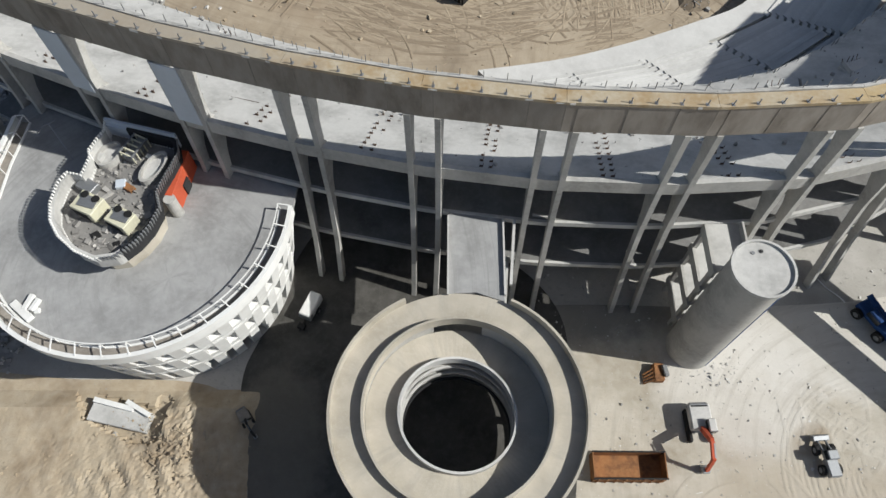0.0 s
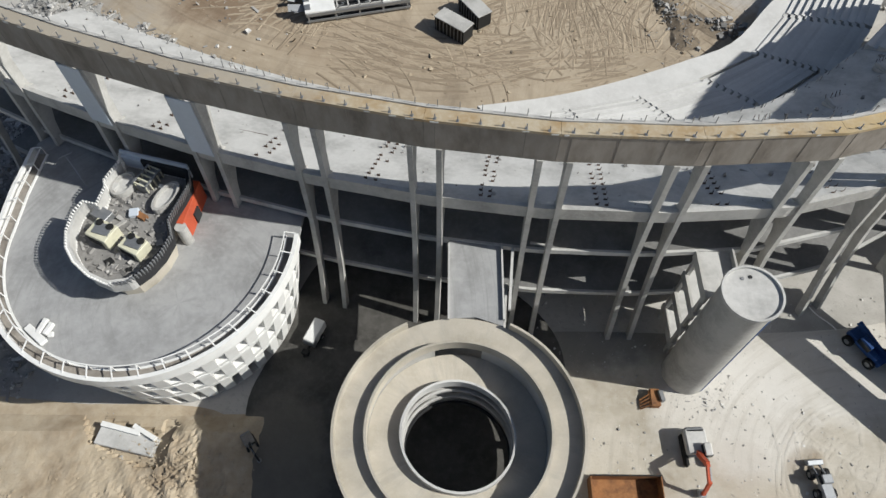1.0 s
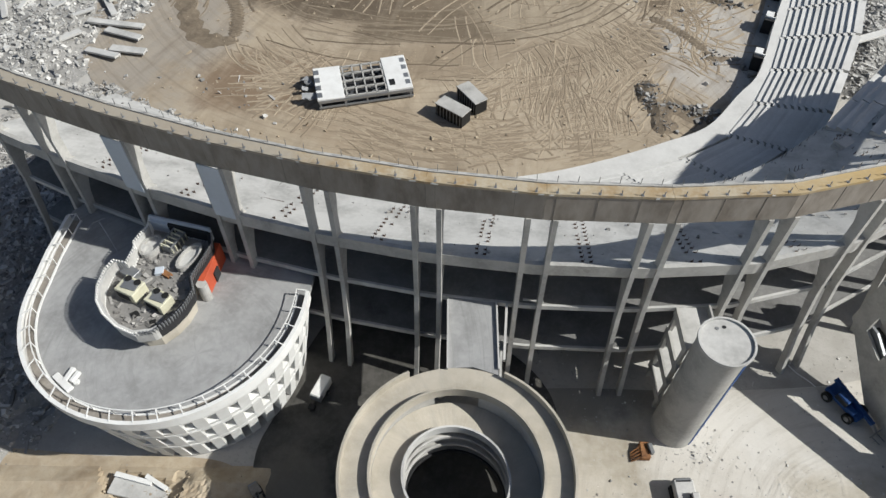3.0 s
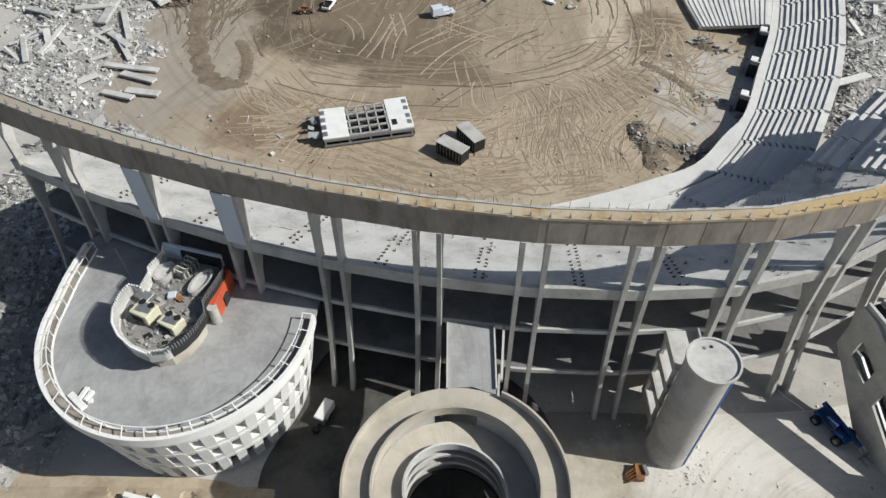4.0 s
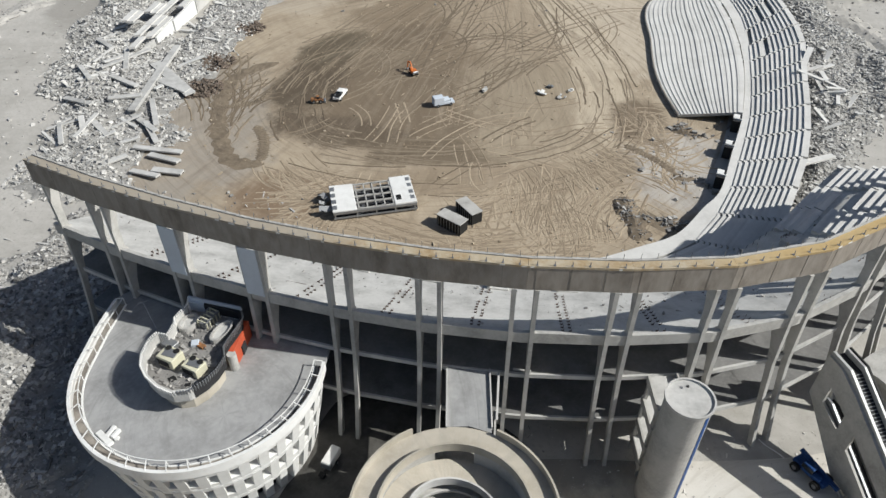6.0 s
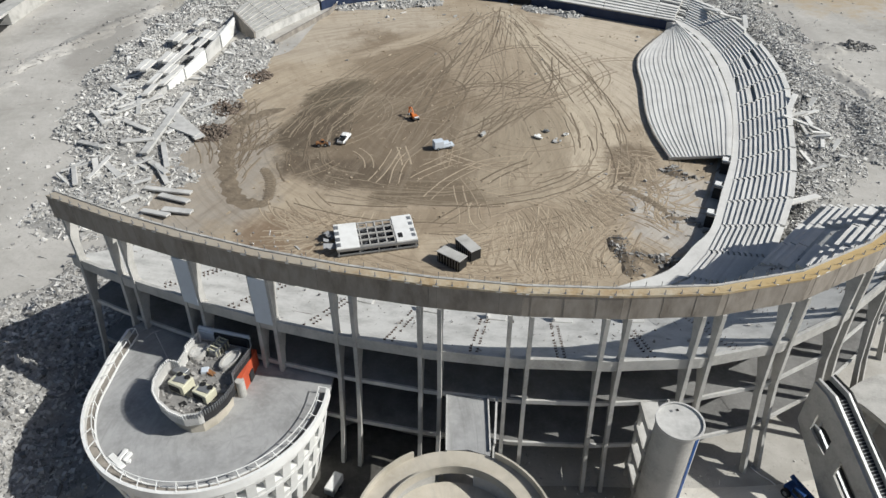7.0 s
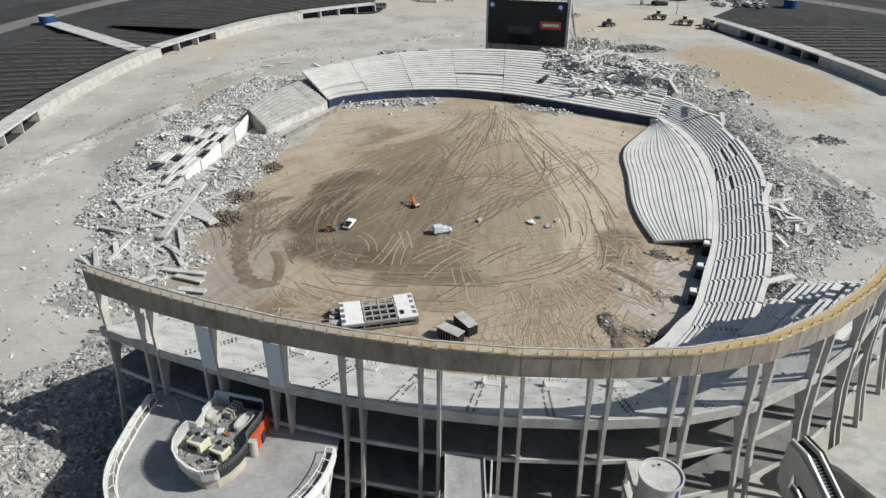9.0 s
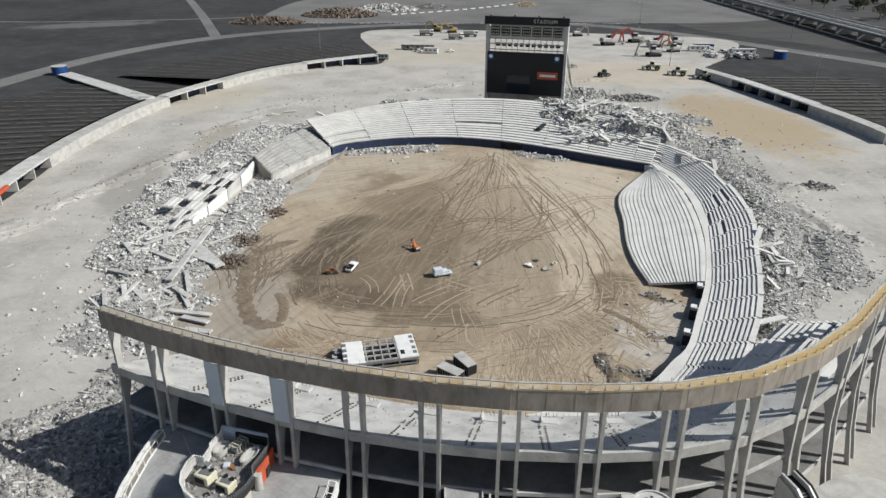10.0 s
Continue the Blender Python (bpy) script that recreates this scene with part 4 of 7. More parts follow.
lines = [np.array(offset(ARC, d)) for d in np.linspace(1.2, 16.0, 24)]
row_i, at_i = rng.integers(0, 24, 2600), rng.integers(0, 89, 2600)
keep = rng.random(2600) < 0.25 + 0.75 * np.exp(-((row_i - 13) / 4.0) ** 2) * (0.3 + 0.7 * (np.sin(at_i * 0.9) > 0.2))
row_i, at_i = row_i[keep], at_i[keep]
spot = np.array([lines[r][a] for r, a in zip(row_i, at_i)]) + rng.uniform(-0.5, 0.5, (len(row_i), 2))
dd = np.linspace(1.2, 16.0, 24)[row_i]
zz = deck_z(dd)
s_ = 0.07 * 6 ** (rng.random(len(spot)) ** 3)
v_, f_ = chunks(rng, np.c_[spot, zz + s_ * 0.1], s_)
tagged(mesh_from("deck_litter", v_, f_, CHUNK_DIRTY), "broken concrete bits littering the stripped deck", "litter", kind="stuff")

# ---- rubble ----
def fbm(x, y, seed, scale, octaves=4):
    """Smooth value noise on arrays, about -1 to 1."""
    out, amp, tot = np.zeros_like(x), 1.0, 0.0
    for o in range(octaves):
        g = np.random.default_rng(seed + o).uniform(-1, 1, (257, 257))
        u, v = x / scale * 2 ** o + 60.3, y / scale * 2 ** o + 40.7
        i, j = np.floor(u).astype(int), np.floor(v).astype(int)
        fu, fv = u - i, v - j
        fu, fv = fu * fu * (3 - 2 * fu), fv * fv * (3 - 2 * fv)
        i0, i1, j0, j1 = i % 257, (i + 1) % 257, j % 257, (j + 1) % 257
        out += amp * ((g[i0, j0] * (1 - fu) + g[i1, j0] * fu) * (1 - fv) + (g[i0, j1] * (1 - fu) + g[i1, j1] * fu) * fv)
        tot += amp
        amp *= 0.5
    return out / tot


def near_ridge(x, y, a, b):
    ax, ay, bx, by = *a, *b
    dx, dy = bx - ax, by - ay
    u = np.clip(((x - ax) * dx + (y - ay) * dy) / (dx * dx + dy * dy), 0, 1)
    return np.hypot(x - ax - u * dx, y - ay - u * dy)


# ridges: start, end, half width, height
RIDGES_WEST = [((-72, 101), (-79, 126), 15, 1.6), ((-80, 128), (-88, 165), 17, 2.4), ((-89, 168), (-91, 215), 15, 3.0), ((-90, 216), (-74, 262), 14, 3.4), ((-66, 128), (-62, 150), 6, 1.0), ((-67, 152), (-64, 194), 8.5, 1.7)]
RIDGES_FAR = [((-64, 258), (-34, 288), 12, 4.6), ((-32, 292), (8, 312), 12, 3.2), ((-40, 232.5), (-6, 240), 4.0, 1.5), ((28, 233), (44, 225), 3, 1.0), ((52, 284), (94, 246), 20, 10.0), ((52, 264), (84, 232), 14, 11.0), ((-54, 255), (-32, 278), 9, 9.5), ((-30, 284), (-4, 290), 6, 9.5), ((66, 300), (106, 285), 13, 2.0)]
RIDGES_EAST = [((88, 246), (101, 208), 15, 4.8), ((101, 208), (98, 165), 11, 4.0), ((97, 168), (84, 124), 10, 3.6), ((84, 124), (70, 94), 8.5, 3.0), ((108, 150), (102, 128), 7, 2.2)]
RIDGES_PIT = [((33.5, 90), (34.5, 81), 3.2, 0.9), ((36, 86), (42, 84), 3.0, 1.3), ((50, 118), (57, 113), 3.4, 0.9), ((46, 100), (50, 94), 3.0, 0.4)]
RIDGES_OUT = [((-128, 176), (-116, 206), 5.5, 1.1), ((-122, 196), (-106, 232), 4.5, 0.9), ((-108, 262), (-92, 290), 4.5, 0.9), ((-140, 140), (-130, 160), 6, 0.9), ((118, 150), (112, 178), 4, 0.9), ((-22, 350), (10, 366), 4, 0.8), ((64, 372), (92, 380), 5, 0.8), ((112, 190), (120, 196), 5, 0.9), ((-96, 300), (-70, 330), 5, 0.8)]
RIDGES_NEAR = [((-61, 30), (-59, 40), 13, 3.4), ((-61, 42), (-63, 56), 13, 3.2), ((-63, 26), (-62, 50), 15, 3.5), ((-66, 50), (-60, 64), 13, 3.0), ((-78, 14), (-70, 44), 18, 4.0), ((-62, 82), (-46, 74), 9, 1.2), ((-42, 66), (-30, 70), 5, 0.9)]


def rubble(name, ridges, count, size, seed, label, material, ground_material, rough=0.6):
    rng = np.random.default_rng(seed)
    xs = np.array([(min(a[0], b[0]) - w, max(a[0], b[0]) + w) for a, b, w, h in ridges])
    ys = np.array([(min(a[1], b[1]) - w, max(a[1], b[1]) + w) for a, b, w, h in ridges])
    x0, x1, y0, y1 = xs.min() - 2, xs.max() + 2, ys.min() - 2, ys.max() + 2

    def height(x, y):
        hh = np.full_like(x, -0.3)
        edge = fbm(x, y, seed, 22, 5) * 0.85
        for a, b, w, h in ridges:
            r = near_ridge(x, y, a, b) / w + edge
            hh = np.maximum(hh, h * np.clip(1 - r, 0, 1) ** 0.8 - 0.25)
        return hh + np.where(hh > -0.2, fbm(x, y, seed + 9, 3.5, 5) * rough, 0)

    step = 1.1
    gx, gy = np.meshgrid(np.arange(x0, x1, step), np.arange(y0, y1, step), indexing="ij")
    gh = height(gx, gy)
    idx = -np.ones(gx.shape, int)
    use = np.zeros(gx.shape, bool)
    live = gh > -0.28
    cell = live[:-1, :-1] | live[1:, :-1] | live[:-1, 1:] | live[1:, 1:]
    for di in (0, 1):
        for dj in (0, 1):
            use[di:use.shape[0] - 1 + di, dj:use.shape[1] - 1 + dj] |= cell
    idx[use] = np.arange(use.sum())
    verts = np.stack([gx[use], gy[use], gh[use]], 1)
    ci, cj = np.nonzero(cell)
    faces = np.stack([idx[ci, cj], idx[ci + 1, cj], idx[ci + 1, cj + 1], idx[ci, cj + 1]], 1)
    tagged(mesh_from("rubble_bed", verts, faces, ground_material), label.replace("lumps", "bed"), "rubble", kind="stuff")
    # scatter, denser on the crests
    x, y = rng.uniform(x0, x1, count * 7), rng.uniform(y0, y1, count * 7)
    z = height(x, y)
    keep = ((z > -0.2) | (rng.random(len(z)) < 0.03)) & (rng.random(len(z)) < 0.25 + 0.3 * np.clip(z, 0, 3) + 0.35 * (fbm(x, y, seed + 20, 9) > 0.1))
    x, y, z = x[keep][:count], y[keep][:count], z[keep][:count]
    n = len(x)
    s = size[0] * (size[1] / size[0]) ** (rng.random(n) ** 3.0)
    v, f = chunks(rng, np.stack([x, y, np.maximum(z, 0) + s * 0.12], 1), s)
    tagged(mesh_from("rubble_lumps", v, f, material), label, "rubble", kind="stuff")
    return height


HW = rubble("west", RIDGES_WEST, 62000, (0.1, 1.1), 21, "heaped broken pale concrete lumps west of the field", CHUNK, RUBBLE_BED)
HF = rubble("far", RIDGES_FAR, 42000, (0.15, 1.4), 22, "heaped broken pale concrete lumps behind the far stand", CHUNK, RUBBLE_BED)
HE = rubble("east", RIDGES_EAST, 62000, (0.1, 0.9), 23, "dense grey rubble lumps behind the east seating", CHUNK, RUBBLE_BED)
rubble("out", RIDGES_OUT, 7000, (0.14, 1.0), 24, "low ridges of rubble lumps on the plaza", CHUNK_DIRTY, DUST)
rubble("near", RIDGES_NEAR, 52000, (0.07, 0.85), 25, "grey rubble lumps beside the end of the facade", CHUNK_MIXED, RUBBLE_BED, 1.4)
# the dark soil bed also carries the tone of the pit's shade
rubble("pit", RIDGES_PIT, 1600, (0.15, 1.1), 26, "dirty rubble lumps dug up beside the lower seating", CHUNK_DIRTY, SOIL_DARK, 0.9)

# loose lumps strewn over the plaza
rng = np.random.default_rng(31)
ang, rad = rng.uniform(0, 6.283, 5200), rng.uniform(80, 165, 5200)
px, py = 4 + rad * np.cos(ang) * 0.95, 235 + rad * np.sin(ang) * 1.0
ok = ~((np.abs(px) < 60) & (py > 70) & (py < 290)) & (py > 62)
px, py = px[ok], py[ok]
s = 0.15 * (5.0) ** (rng.random(len(px)) ** 3)
v, f = chunks(rng, np.stack([px, py, s * 0.1 - 0.05], 1), s)
tagged(mesh_from("loose_lumps", v, f, CHUNK), "loose broken concrete lumps strewn over the plaza", "rubble", kind="stuff")

# fallen planks and slabs of seating that can be told apart
rr = random.Random(5)


def plank(x, y, z, length, width, thick, rz, ry, wood=CHUNK):
    bm = bmesh.new()
    box(bm, (0, 0, 0), (length, width, thick), bev=min(thick, width) * 0.08)
    box(bm, (0, width * 0.42, -thick * 0.7), (length * 0.98, width * 0.14, thick), bev=0.01)
    o = link_mesh("concrete_plank", bm, wood)
    o.matrix_world = pose(x, y, z, rr.uniform(-6, 6), ry, rz)
    return tagged(o, "fallen pale precast concrete seating plank on rubble", "plank", "fallen planks")


for x0, y0, x1, y1, w in ((-70, 154.4, -70.3, 121.6, 1.8), (-72.6, 144.7, -59.8, 130.4, 2.6), (-68.6, 136.2, -60.6, 131.4, 2.2), (-70.5, 122, -62.3, 113.8, 1.4), (-67.8, 127.6, -63.4, 117, 1.2), (-64.9, 107.6, -54.7, 106.6, 1.5), (-61, 105.3, -54.1, 102.7, 1.5), (-58.5, 99.8, -52.2, 98.8, 1.6), (-62.8, 99.7, -56.4, 97.2, 1.4), (-68.7, 100.1, -64.6, 103.5, 1.2), (-66, 118, -61, 110, 1.2), (-84, 140, -76, 152, 1.3), (-80, 136, -72, 131, 1.5), (-88, 128, -80, 124, 1.3), (-90, 142, -84, 134, 1.2), (-78, 118, -72, 112, 1.3), (-84, 116, -80, 108, 1.0), (-82, 152, -78, 140, 1.2), (-92, 158, -86, 152, 1.2), (-77, 126, -70, 128, 1.3)):
    x, y = (x0 + x1) / 2, (y0 + y1) / 2
    plank(x, y, max(float(HW(np.array([x * 1.0]), np.array([y * 1.0]))[0]), 0) + 0.7, math.dist((x0, y0), (x1, y1)), w, 0.4, math.degrees(math.atan2(y1 - y0, x1 - x0)), rr.uniform(-4, 4), CONC_PALE)
for k in range(150):
    x, y = rr.uniform(46, 92), rr.uniform(230, 284)
    plank(x, y, max(float(HF(np.array([x]), np.array([y]))[0]), 0.0 if y > 282 or x > 86 else 6.5) + 0.6, rr.uniform(4, 9), rr.uniform(0.8, 1.6), 0.35, rr.uniform(0, 180), rr.uniform(-25, 25), SEAT_CONC)
for k in range(46):
    x, y = rr.uniform(-96, -62), rr.uniform(104, 236)
    z = float(HW(np.array([x]), np.array([y]))[0])
    if z > 0.2:
        plank(x, y, z + 0.35, rr.uniform(3, 9), rr.uniform(0.5, 1.3), 0.3, rr.uniform(0, 180), rr.uniform(-14, 14), SEAT_CONC)
for k in range(34):
    u = rr.random()
    x, y = 95 + 5 * math.sin(u * 6) - (1 - u) * 14 + rr.uniform(-5, 5), 110 + u * 110
    plank(x, y, max(float(HE(np.array([x]), np.array([y]))[0]), 0) + 0.5, rr.uniform(3, 7), rr.uniform(0.7, 1.3), 0.3, rr.uniform(0, 180), rr.uniform(-25, 25), SEAT_CONC)
for k in range(26):
    x, y = rr.uniform(-86, -30), rr.uniform(238, 300)
    plank(x, y, max(float(max(HW(np.array([x]), np.array([y]))[0], HF(np.array([x]), np.array([y]))[0])), 0) + 0.4, rr.uniform(3, 8), rr.uniform(0.8, 1.4), 0.3, rr.uniform(0, 180), rr.uniform(-15, 15), SEAT_CONC)
for x, y, z, L, rz, ry in ((84, 140, 6.6, 9, 60, -12), (82, 132, 6.2, 6, -30, 10), (70, 98, 5.6, 10, 28, 6), (90, 205, 7.0, 8, 0, 14), (93, 200, 7.0, 7, 80, -16), (86, 212, 7, 9, 100, 10)):
    plank(x, y, z - 0.4, L, 1.4, 0.4, rz, ry, SEAT_CONC)
for x, y, z, L, rz in ((-44, 57, 18.2, 4, -25),):
    plank(x, y, z, L, 0.9, 0.3, rz, 0, CONC_PALE)

# ---- ruts and tracks pressed into the sand ----
rng = np.random.default_rng(77)
tv, tf = [], []


def rut(pts, w, h):
    P = np.array(pts)
    T = np.gradient(P, axis=0)
    T /= np.hypot(*T.T)[:, None] + 1e-9
    N = np.c_[-T[:, 1], T[:, 0]]
    base = len(tv)
    for p, nn in zip(P, N):
        tv.extend([(*(p - nn * w), 0.035), (*p, 0.035 + h), (*(p + nn * w), 0.035)])
    for i in range(len(P) - 1):
        a = base + 3 * i
        tf.extend([(a, a + 3, a + 4, a + 1), (a + 1, a + 4, a + 5, a + 2)])


def tracks(n, cx, cy, rx, ry, lmin, lmax, turn, heading=None, spread=180.0, w=0.16, h=0.11):
    for _ in range(n):
        x, y = cx + rng.normal() * rx * 0.5, cy + rng.normal() * ry * 0.5
        a = radians(rng.uniform(0, 360) if heading is None else heading + rng.uniform(-spread, spread))
        L, k = rng.uniform(lmin, lmax), rng.normal() * turn
        pts = []
        for _s in range(int(L / 0.9) + 3):
            pts.append((x, y))
            x, y, a, k = x + 0.9 * math.cos(a), y + 0.9 * math.sin(a), a + k * 0.9, k * 0.97 + rng.normal() * 0.012
        P = np.array(pts)
        T = np.gradient(P, axis=0)
        T /= np.hypot(*T.T)[:, None] + 1e-9
        N = np.c_[-T[:, 1], T[:, 0]]
        for d in (-1.0, 1.0):
            rut(P + N * d, w * rng.uniform(0.7, 1.6), h * rng.uniform(0.5, 1.4))


OVAL = [Vector(p) for p in spline([(17, 228), (0, 206), (-20, 188), (-36, 158), (-41, 132), (-35, 110), (-14, 101), (12, 102), (31, 114), (37, 136), (34, 168), (26, 204)], 10, True)]


def ring_tracks(n, inset, spread, lmin, lmax, i0=0, i1=120):
    """Wheel marks that follow the worn oval, set in from it."""
    c = Vector((0, 145))
    for _ in range(n):
        i, d, skew = int(rng.uniform(i0, i1)), inset + rng.normal() * spread, rng.normal() * 0.25
        pts = []
        for k in range(int(rng.uniform(lmin, lmax) / 4)):
            p = OVAL[(i + k) % len(OVAL)]
            pts.append(tuple(p + (c - p).normalized() * (d + skew * k) + Vector((rng.normal(), rng.normal())) * 0.12))
        if len(pts) > 2:
            rut(resample(pts, len(pts) * 4), rng.uniform(0.07, 0.24), rng.uniform(0.02, 0.07))


def fan_tracks(n, x0, x1, y1):
    """Wheel marks that spread out from the ramp mouth at the far end."""
    for _ in range(n):
        a, b = Vector((17 + rng.normal() * 3, 236)), Vector((rng.uniform(x0, x1), y1 + rng.normal() * 10))
        u0 = rng.uniform(0, 0.75)
        u1 = min(1.0, u0 + rng.uniform(0.15, 0.5))
        bow = rng.normal() * 4
        pts = [tuple(a.lerp(b, u) + Vector((bow * math.sin(u * 3.1), 0))) for u in np.linspace(u0, u1, 14)]
        rut(pts, rng.uniform(0.08, 0.28), rng.uniform(0.02, 0.07))


for mm in (NEAR_DARK, NEAR_PALE):
    tv, tf = [], []
    for cx, cy, head in ((4, 78, 12), (13, 84, 84), (17, 92, 96), (24, 80, 88), (26, 88, 62), (30, 96, 110), (34, 101, 130), (21, 74, 8), (8, 90, 30), (-6, 78, -14)):
        tracks(13, cx, cy, 7, 5, 3, 8, 0.04, head, 14, w=0.17, h=0.05)
    tracks(50, 18, 86, 24, 11, 3, 9, 0.12, w=0.15, h=0.04)
    for cx, cy, head in ((-30, 90, 20), (-22, 86, 64), (-26, 95, 140), (-16, 82, -20)):
        tracks(14, cx, cy, 8, 6, 4, 9, 0.05, head, 20, w=0.17, h=0.05)
    tracks(40, 43, 112, 7, 14, 3, 9, 0.12, w=0.16, h=0.05)
    tracks(14, 8, 118, 30, 14, 6, 18, 0.06, w=0.14, h=0.04)
    tagged(mesh_from("tread_marks", tv, tf, mm), "crossing tread marks of tracked machines in tan sand", "tread marks", kind="stuff")
for mm in (RUT_DARK, RUT_PALE):
    tv, tf = [], []
    tracks(30, -2, 150, 36, 36, 10, 34, 0.012, 52, 16, w=0.17, h=0.05)
    tracks(14, -50, 124, 6, 24, 6, 18, 0.06, 85, 24, w=0.2, h=0.06)
    ring_tracks(24, 3.0, 3.2, 16, 60)
    ring_tracks(46, 9.0, 4.5, 10, 40, 26, 62)
    ring_tracks(14, -5.0, 2.0, 20, 60, 60, 116)
    fan_tracks(26, -36, 8, 140)
    if mm is RUT_PALE:
        fan_tracks(30, 4, 40, 150)
    tagged(mesh_from("field_ruts", tv, tf, mm), "wheel and track ruts pressed into the brown sand", "ruts", kind="stuff")


def mud_track(pts, w):
    """A churned dark band of wet soil along a line."""
    L = resample(spline(pts, 8), 60)
    wid = [w * (0.7 + 0.6 * abs(math.sin(i * 0.9)) * rng.uniform(0.6, 1.0)) * min(1, i / 4 + 0.2, (59 - i) / 4 + 0.2) for i in range(60)]
    A, B = np.array(offset(L, 1.0)), np.array(L)
    N = A - B
    vs, fs = [], []
    for i in range(60):
        for q in (-1, -0.5, 0, 0.5, 1):
            p = B[i] + N[i] * q * wid[i]
            vs.append((p[0], p[1], 0.05 + (0.14 * rng.random() if abs(q) < 1 else -0.01)))
    for i in range(59):
        for j in range(4):
            a = i * 5 + j
            fs.append((a, a + 1, a + 6, a + 5))
    tagged(mesh_from("mud_track", vs, fs, SOIL_DARK), "churned dark muddy track across pale sand", "track", kind="stuff")


mud_track([(-43, 149), (-48, 146), (-52.6, 139), (-52.4, 127), (-49, 114), (-44, 104), (-37, 103)], 1.9)
mud_track([(-42, 134), (-45, 128), (-52, 126)], 0.9)
mud_track([(-38, 104), (-39, 112), (-42, 118)], 1.2)
mud_track([(37, 111), (42, 106), (45, 101)], 1.0)
tv, tf = [], []
tracks(14, 40, 17, 14, 9, 5, 14, 0.12, w=0.2, h=0.012)
for k in range(16):
    r = 3 + k * 0.55
    a0 = rng.uniform(0, 200)
    rut([(44 + r * math.cos(radians(a0 + i * 5)), 18 + r * math.sin(radians(a0 + i * 5))) for i in range(int(rng.uniform(14, 36)))], 0.2, 0.012)
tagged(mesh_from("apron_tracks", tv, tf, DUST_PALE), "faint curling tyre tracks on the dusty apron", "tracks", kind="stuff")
# small clods on the field
n = 4200
px, py = rng.normal(0, 30, n), rng.uniform(68, 240, n)
ok = (np.abs(px) < 50) | (py > 100)
s = 0.12 * 5 ** (rng.random(n) ** 3)
v, f = chunks(rng, np.stack([px, py, np.full(n, 0.05)], 1)[ok], s[ok])
tagged(mesh_from("field_clods", v, f, SOIL), "scattered clods and stones on the sand", "clods", kind="stuff")

# ---- escalator building at the east end ----
esc = thing("escalator_block", "grey concrete escalator block with bright steel balustrades", "escalator")
U, V = Vector((0.259, -0.966)), Vector((0.966, 0.259))      # outward run, and across


def at_esc(u, v, z):
    p = Vector((45.9, 41.6)) + U * u + V * v
    return (p.x, p.y, z)


def esc_top(u):
    """Height of the upper flight along its run."""
    return 13.9 - 0.577 * max(0.0, u - 3.0)


def esc_solid(name, u0, u1, v0, v1, low0, low1, top0, top1, material, label="", parent=None):
    bm = bmesh.new()
    c = [at_esc(u, v, z) for v in (v0, v1) for u, z in ((u0, low0), (u1, low1), (u1, top1), (u0, top0))]
    vs = [bm.verts.new(p) for p in c]
    for q in ((0, 1, 2, 3), (7, 6, 5, 4), (0, 4, 5, 1), (1, 5, 6, 2), (2, 6, 7, 3), (3, 7, 4, 0)):
        bm.faces.new([vs[i] for i in q])
    bmesh.ops.recalc_face_normals(bm, faces=bm.faces)
    return part(name, bm, material, parent or esc, label)


def esc_run(name, v0, v1, below, above, material, label="", u0=0.0, u1=25.0, drop=0.0):
    """A part that follows the upper flight, from below it to above it."""
    for a, b in ((u0, max(u0, 3.0)), (max(u0, 3.0), u1)):
        if b > a:
            esc_solid(name, a, b, v0, v1, esc_top(a) - drop - below, esc_top(b) - drop - below, esc_top(a) - drop + above, esc_top(b) - drop + above, material, label)


esc_run("flight_body", 0.35, 3.0, 0.9, 0.0, CONC, "grey concrete underside of the escalator")
esc_run("dark_steps", 0.75, 2.2, 0.0, 0.12, DARK, "dark ribbed escalator steps")
for k in range(60):
    u = 3.2 + k * 0.36
    esc_solid("step_edge", u, u + 0.07, 0.78, 2.17, esc_top(u) + 0.12, esc_top(u) + 0.11, esc_top(u) + 0.17, esc_top(u) + 0.16, STEEL)
for v, w in ((0.36, 0.36), (2.24, 0.3)):
    esc_run("balustrade", v, v + w, 0.0, 0.85, CHROME, "bright steel escalator balustrade")
esc_run("handrail", 2.62, 2.86, 0.0, 0.95, BLACK, "black rubber handrail")
# the tall side wall with two slanting openings
for a, b, lo, hi in ((0.0, 2.2, None, None), (2.2, 5.4, 6.2, 3.4), (5.4, 7.6, None, None), (7.6, 14.0, 6.0, 3.2), (14.0, 16.5, None, None), (16.5, 20.0, 5.4, 3.0), (20.0, 25.0, None, None)):
    foot = [max(-0.1, 7.4 - 0.9 * u) for u in (a, b)]
    t0, t1 = esc_top(a) + 0.3, esc_top(b) + 0.3
    if lo is None or min(t0 - lo - foot[0], t1 - lo - foot[1]) < 0.2:
        esc_solid("side_wall", a, b, 0.0, 0.34, foot[0], foot[1], t0, t1, CONC, "grey board-marked concrete side wall")
    else:
        esc_solid("side_wall", a, b, 0.0, 0.34, t0 - hi, t1 - hi, t0, t1, CONC)
        esc_solid("side_wall", a, b, 0.0, 0.34, foot[0], foot[1], t0 - lo, t1 - lo, CONC)
esc_run("lower_flight", 0.5, 2.8, 0.6, 0.0, CONC, "lower escalator flight seen through the openings", 2.0, 18.0, 6.4)
esc_run("lower_steps", 0.9, 2.0, 0.0, 0.1, DARK, "", 2.0, 18.0, 6.4)
for v in (0.55, 2.2):
    esc_run("lower_balustrade", v, v + 0.3, 0.0, 0.9, STEEL, "", 2.0, 18.0, 6.4)
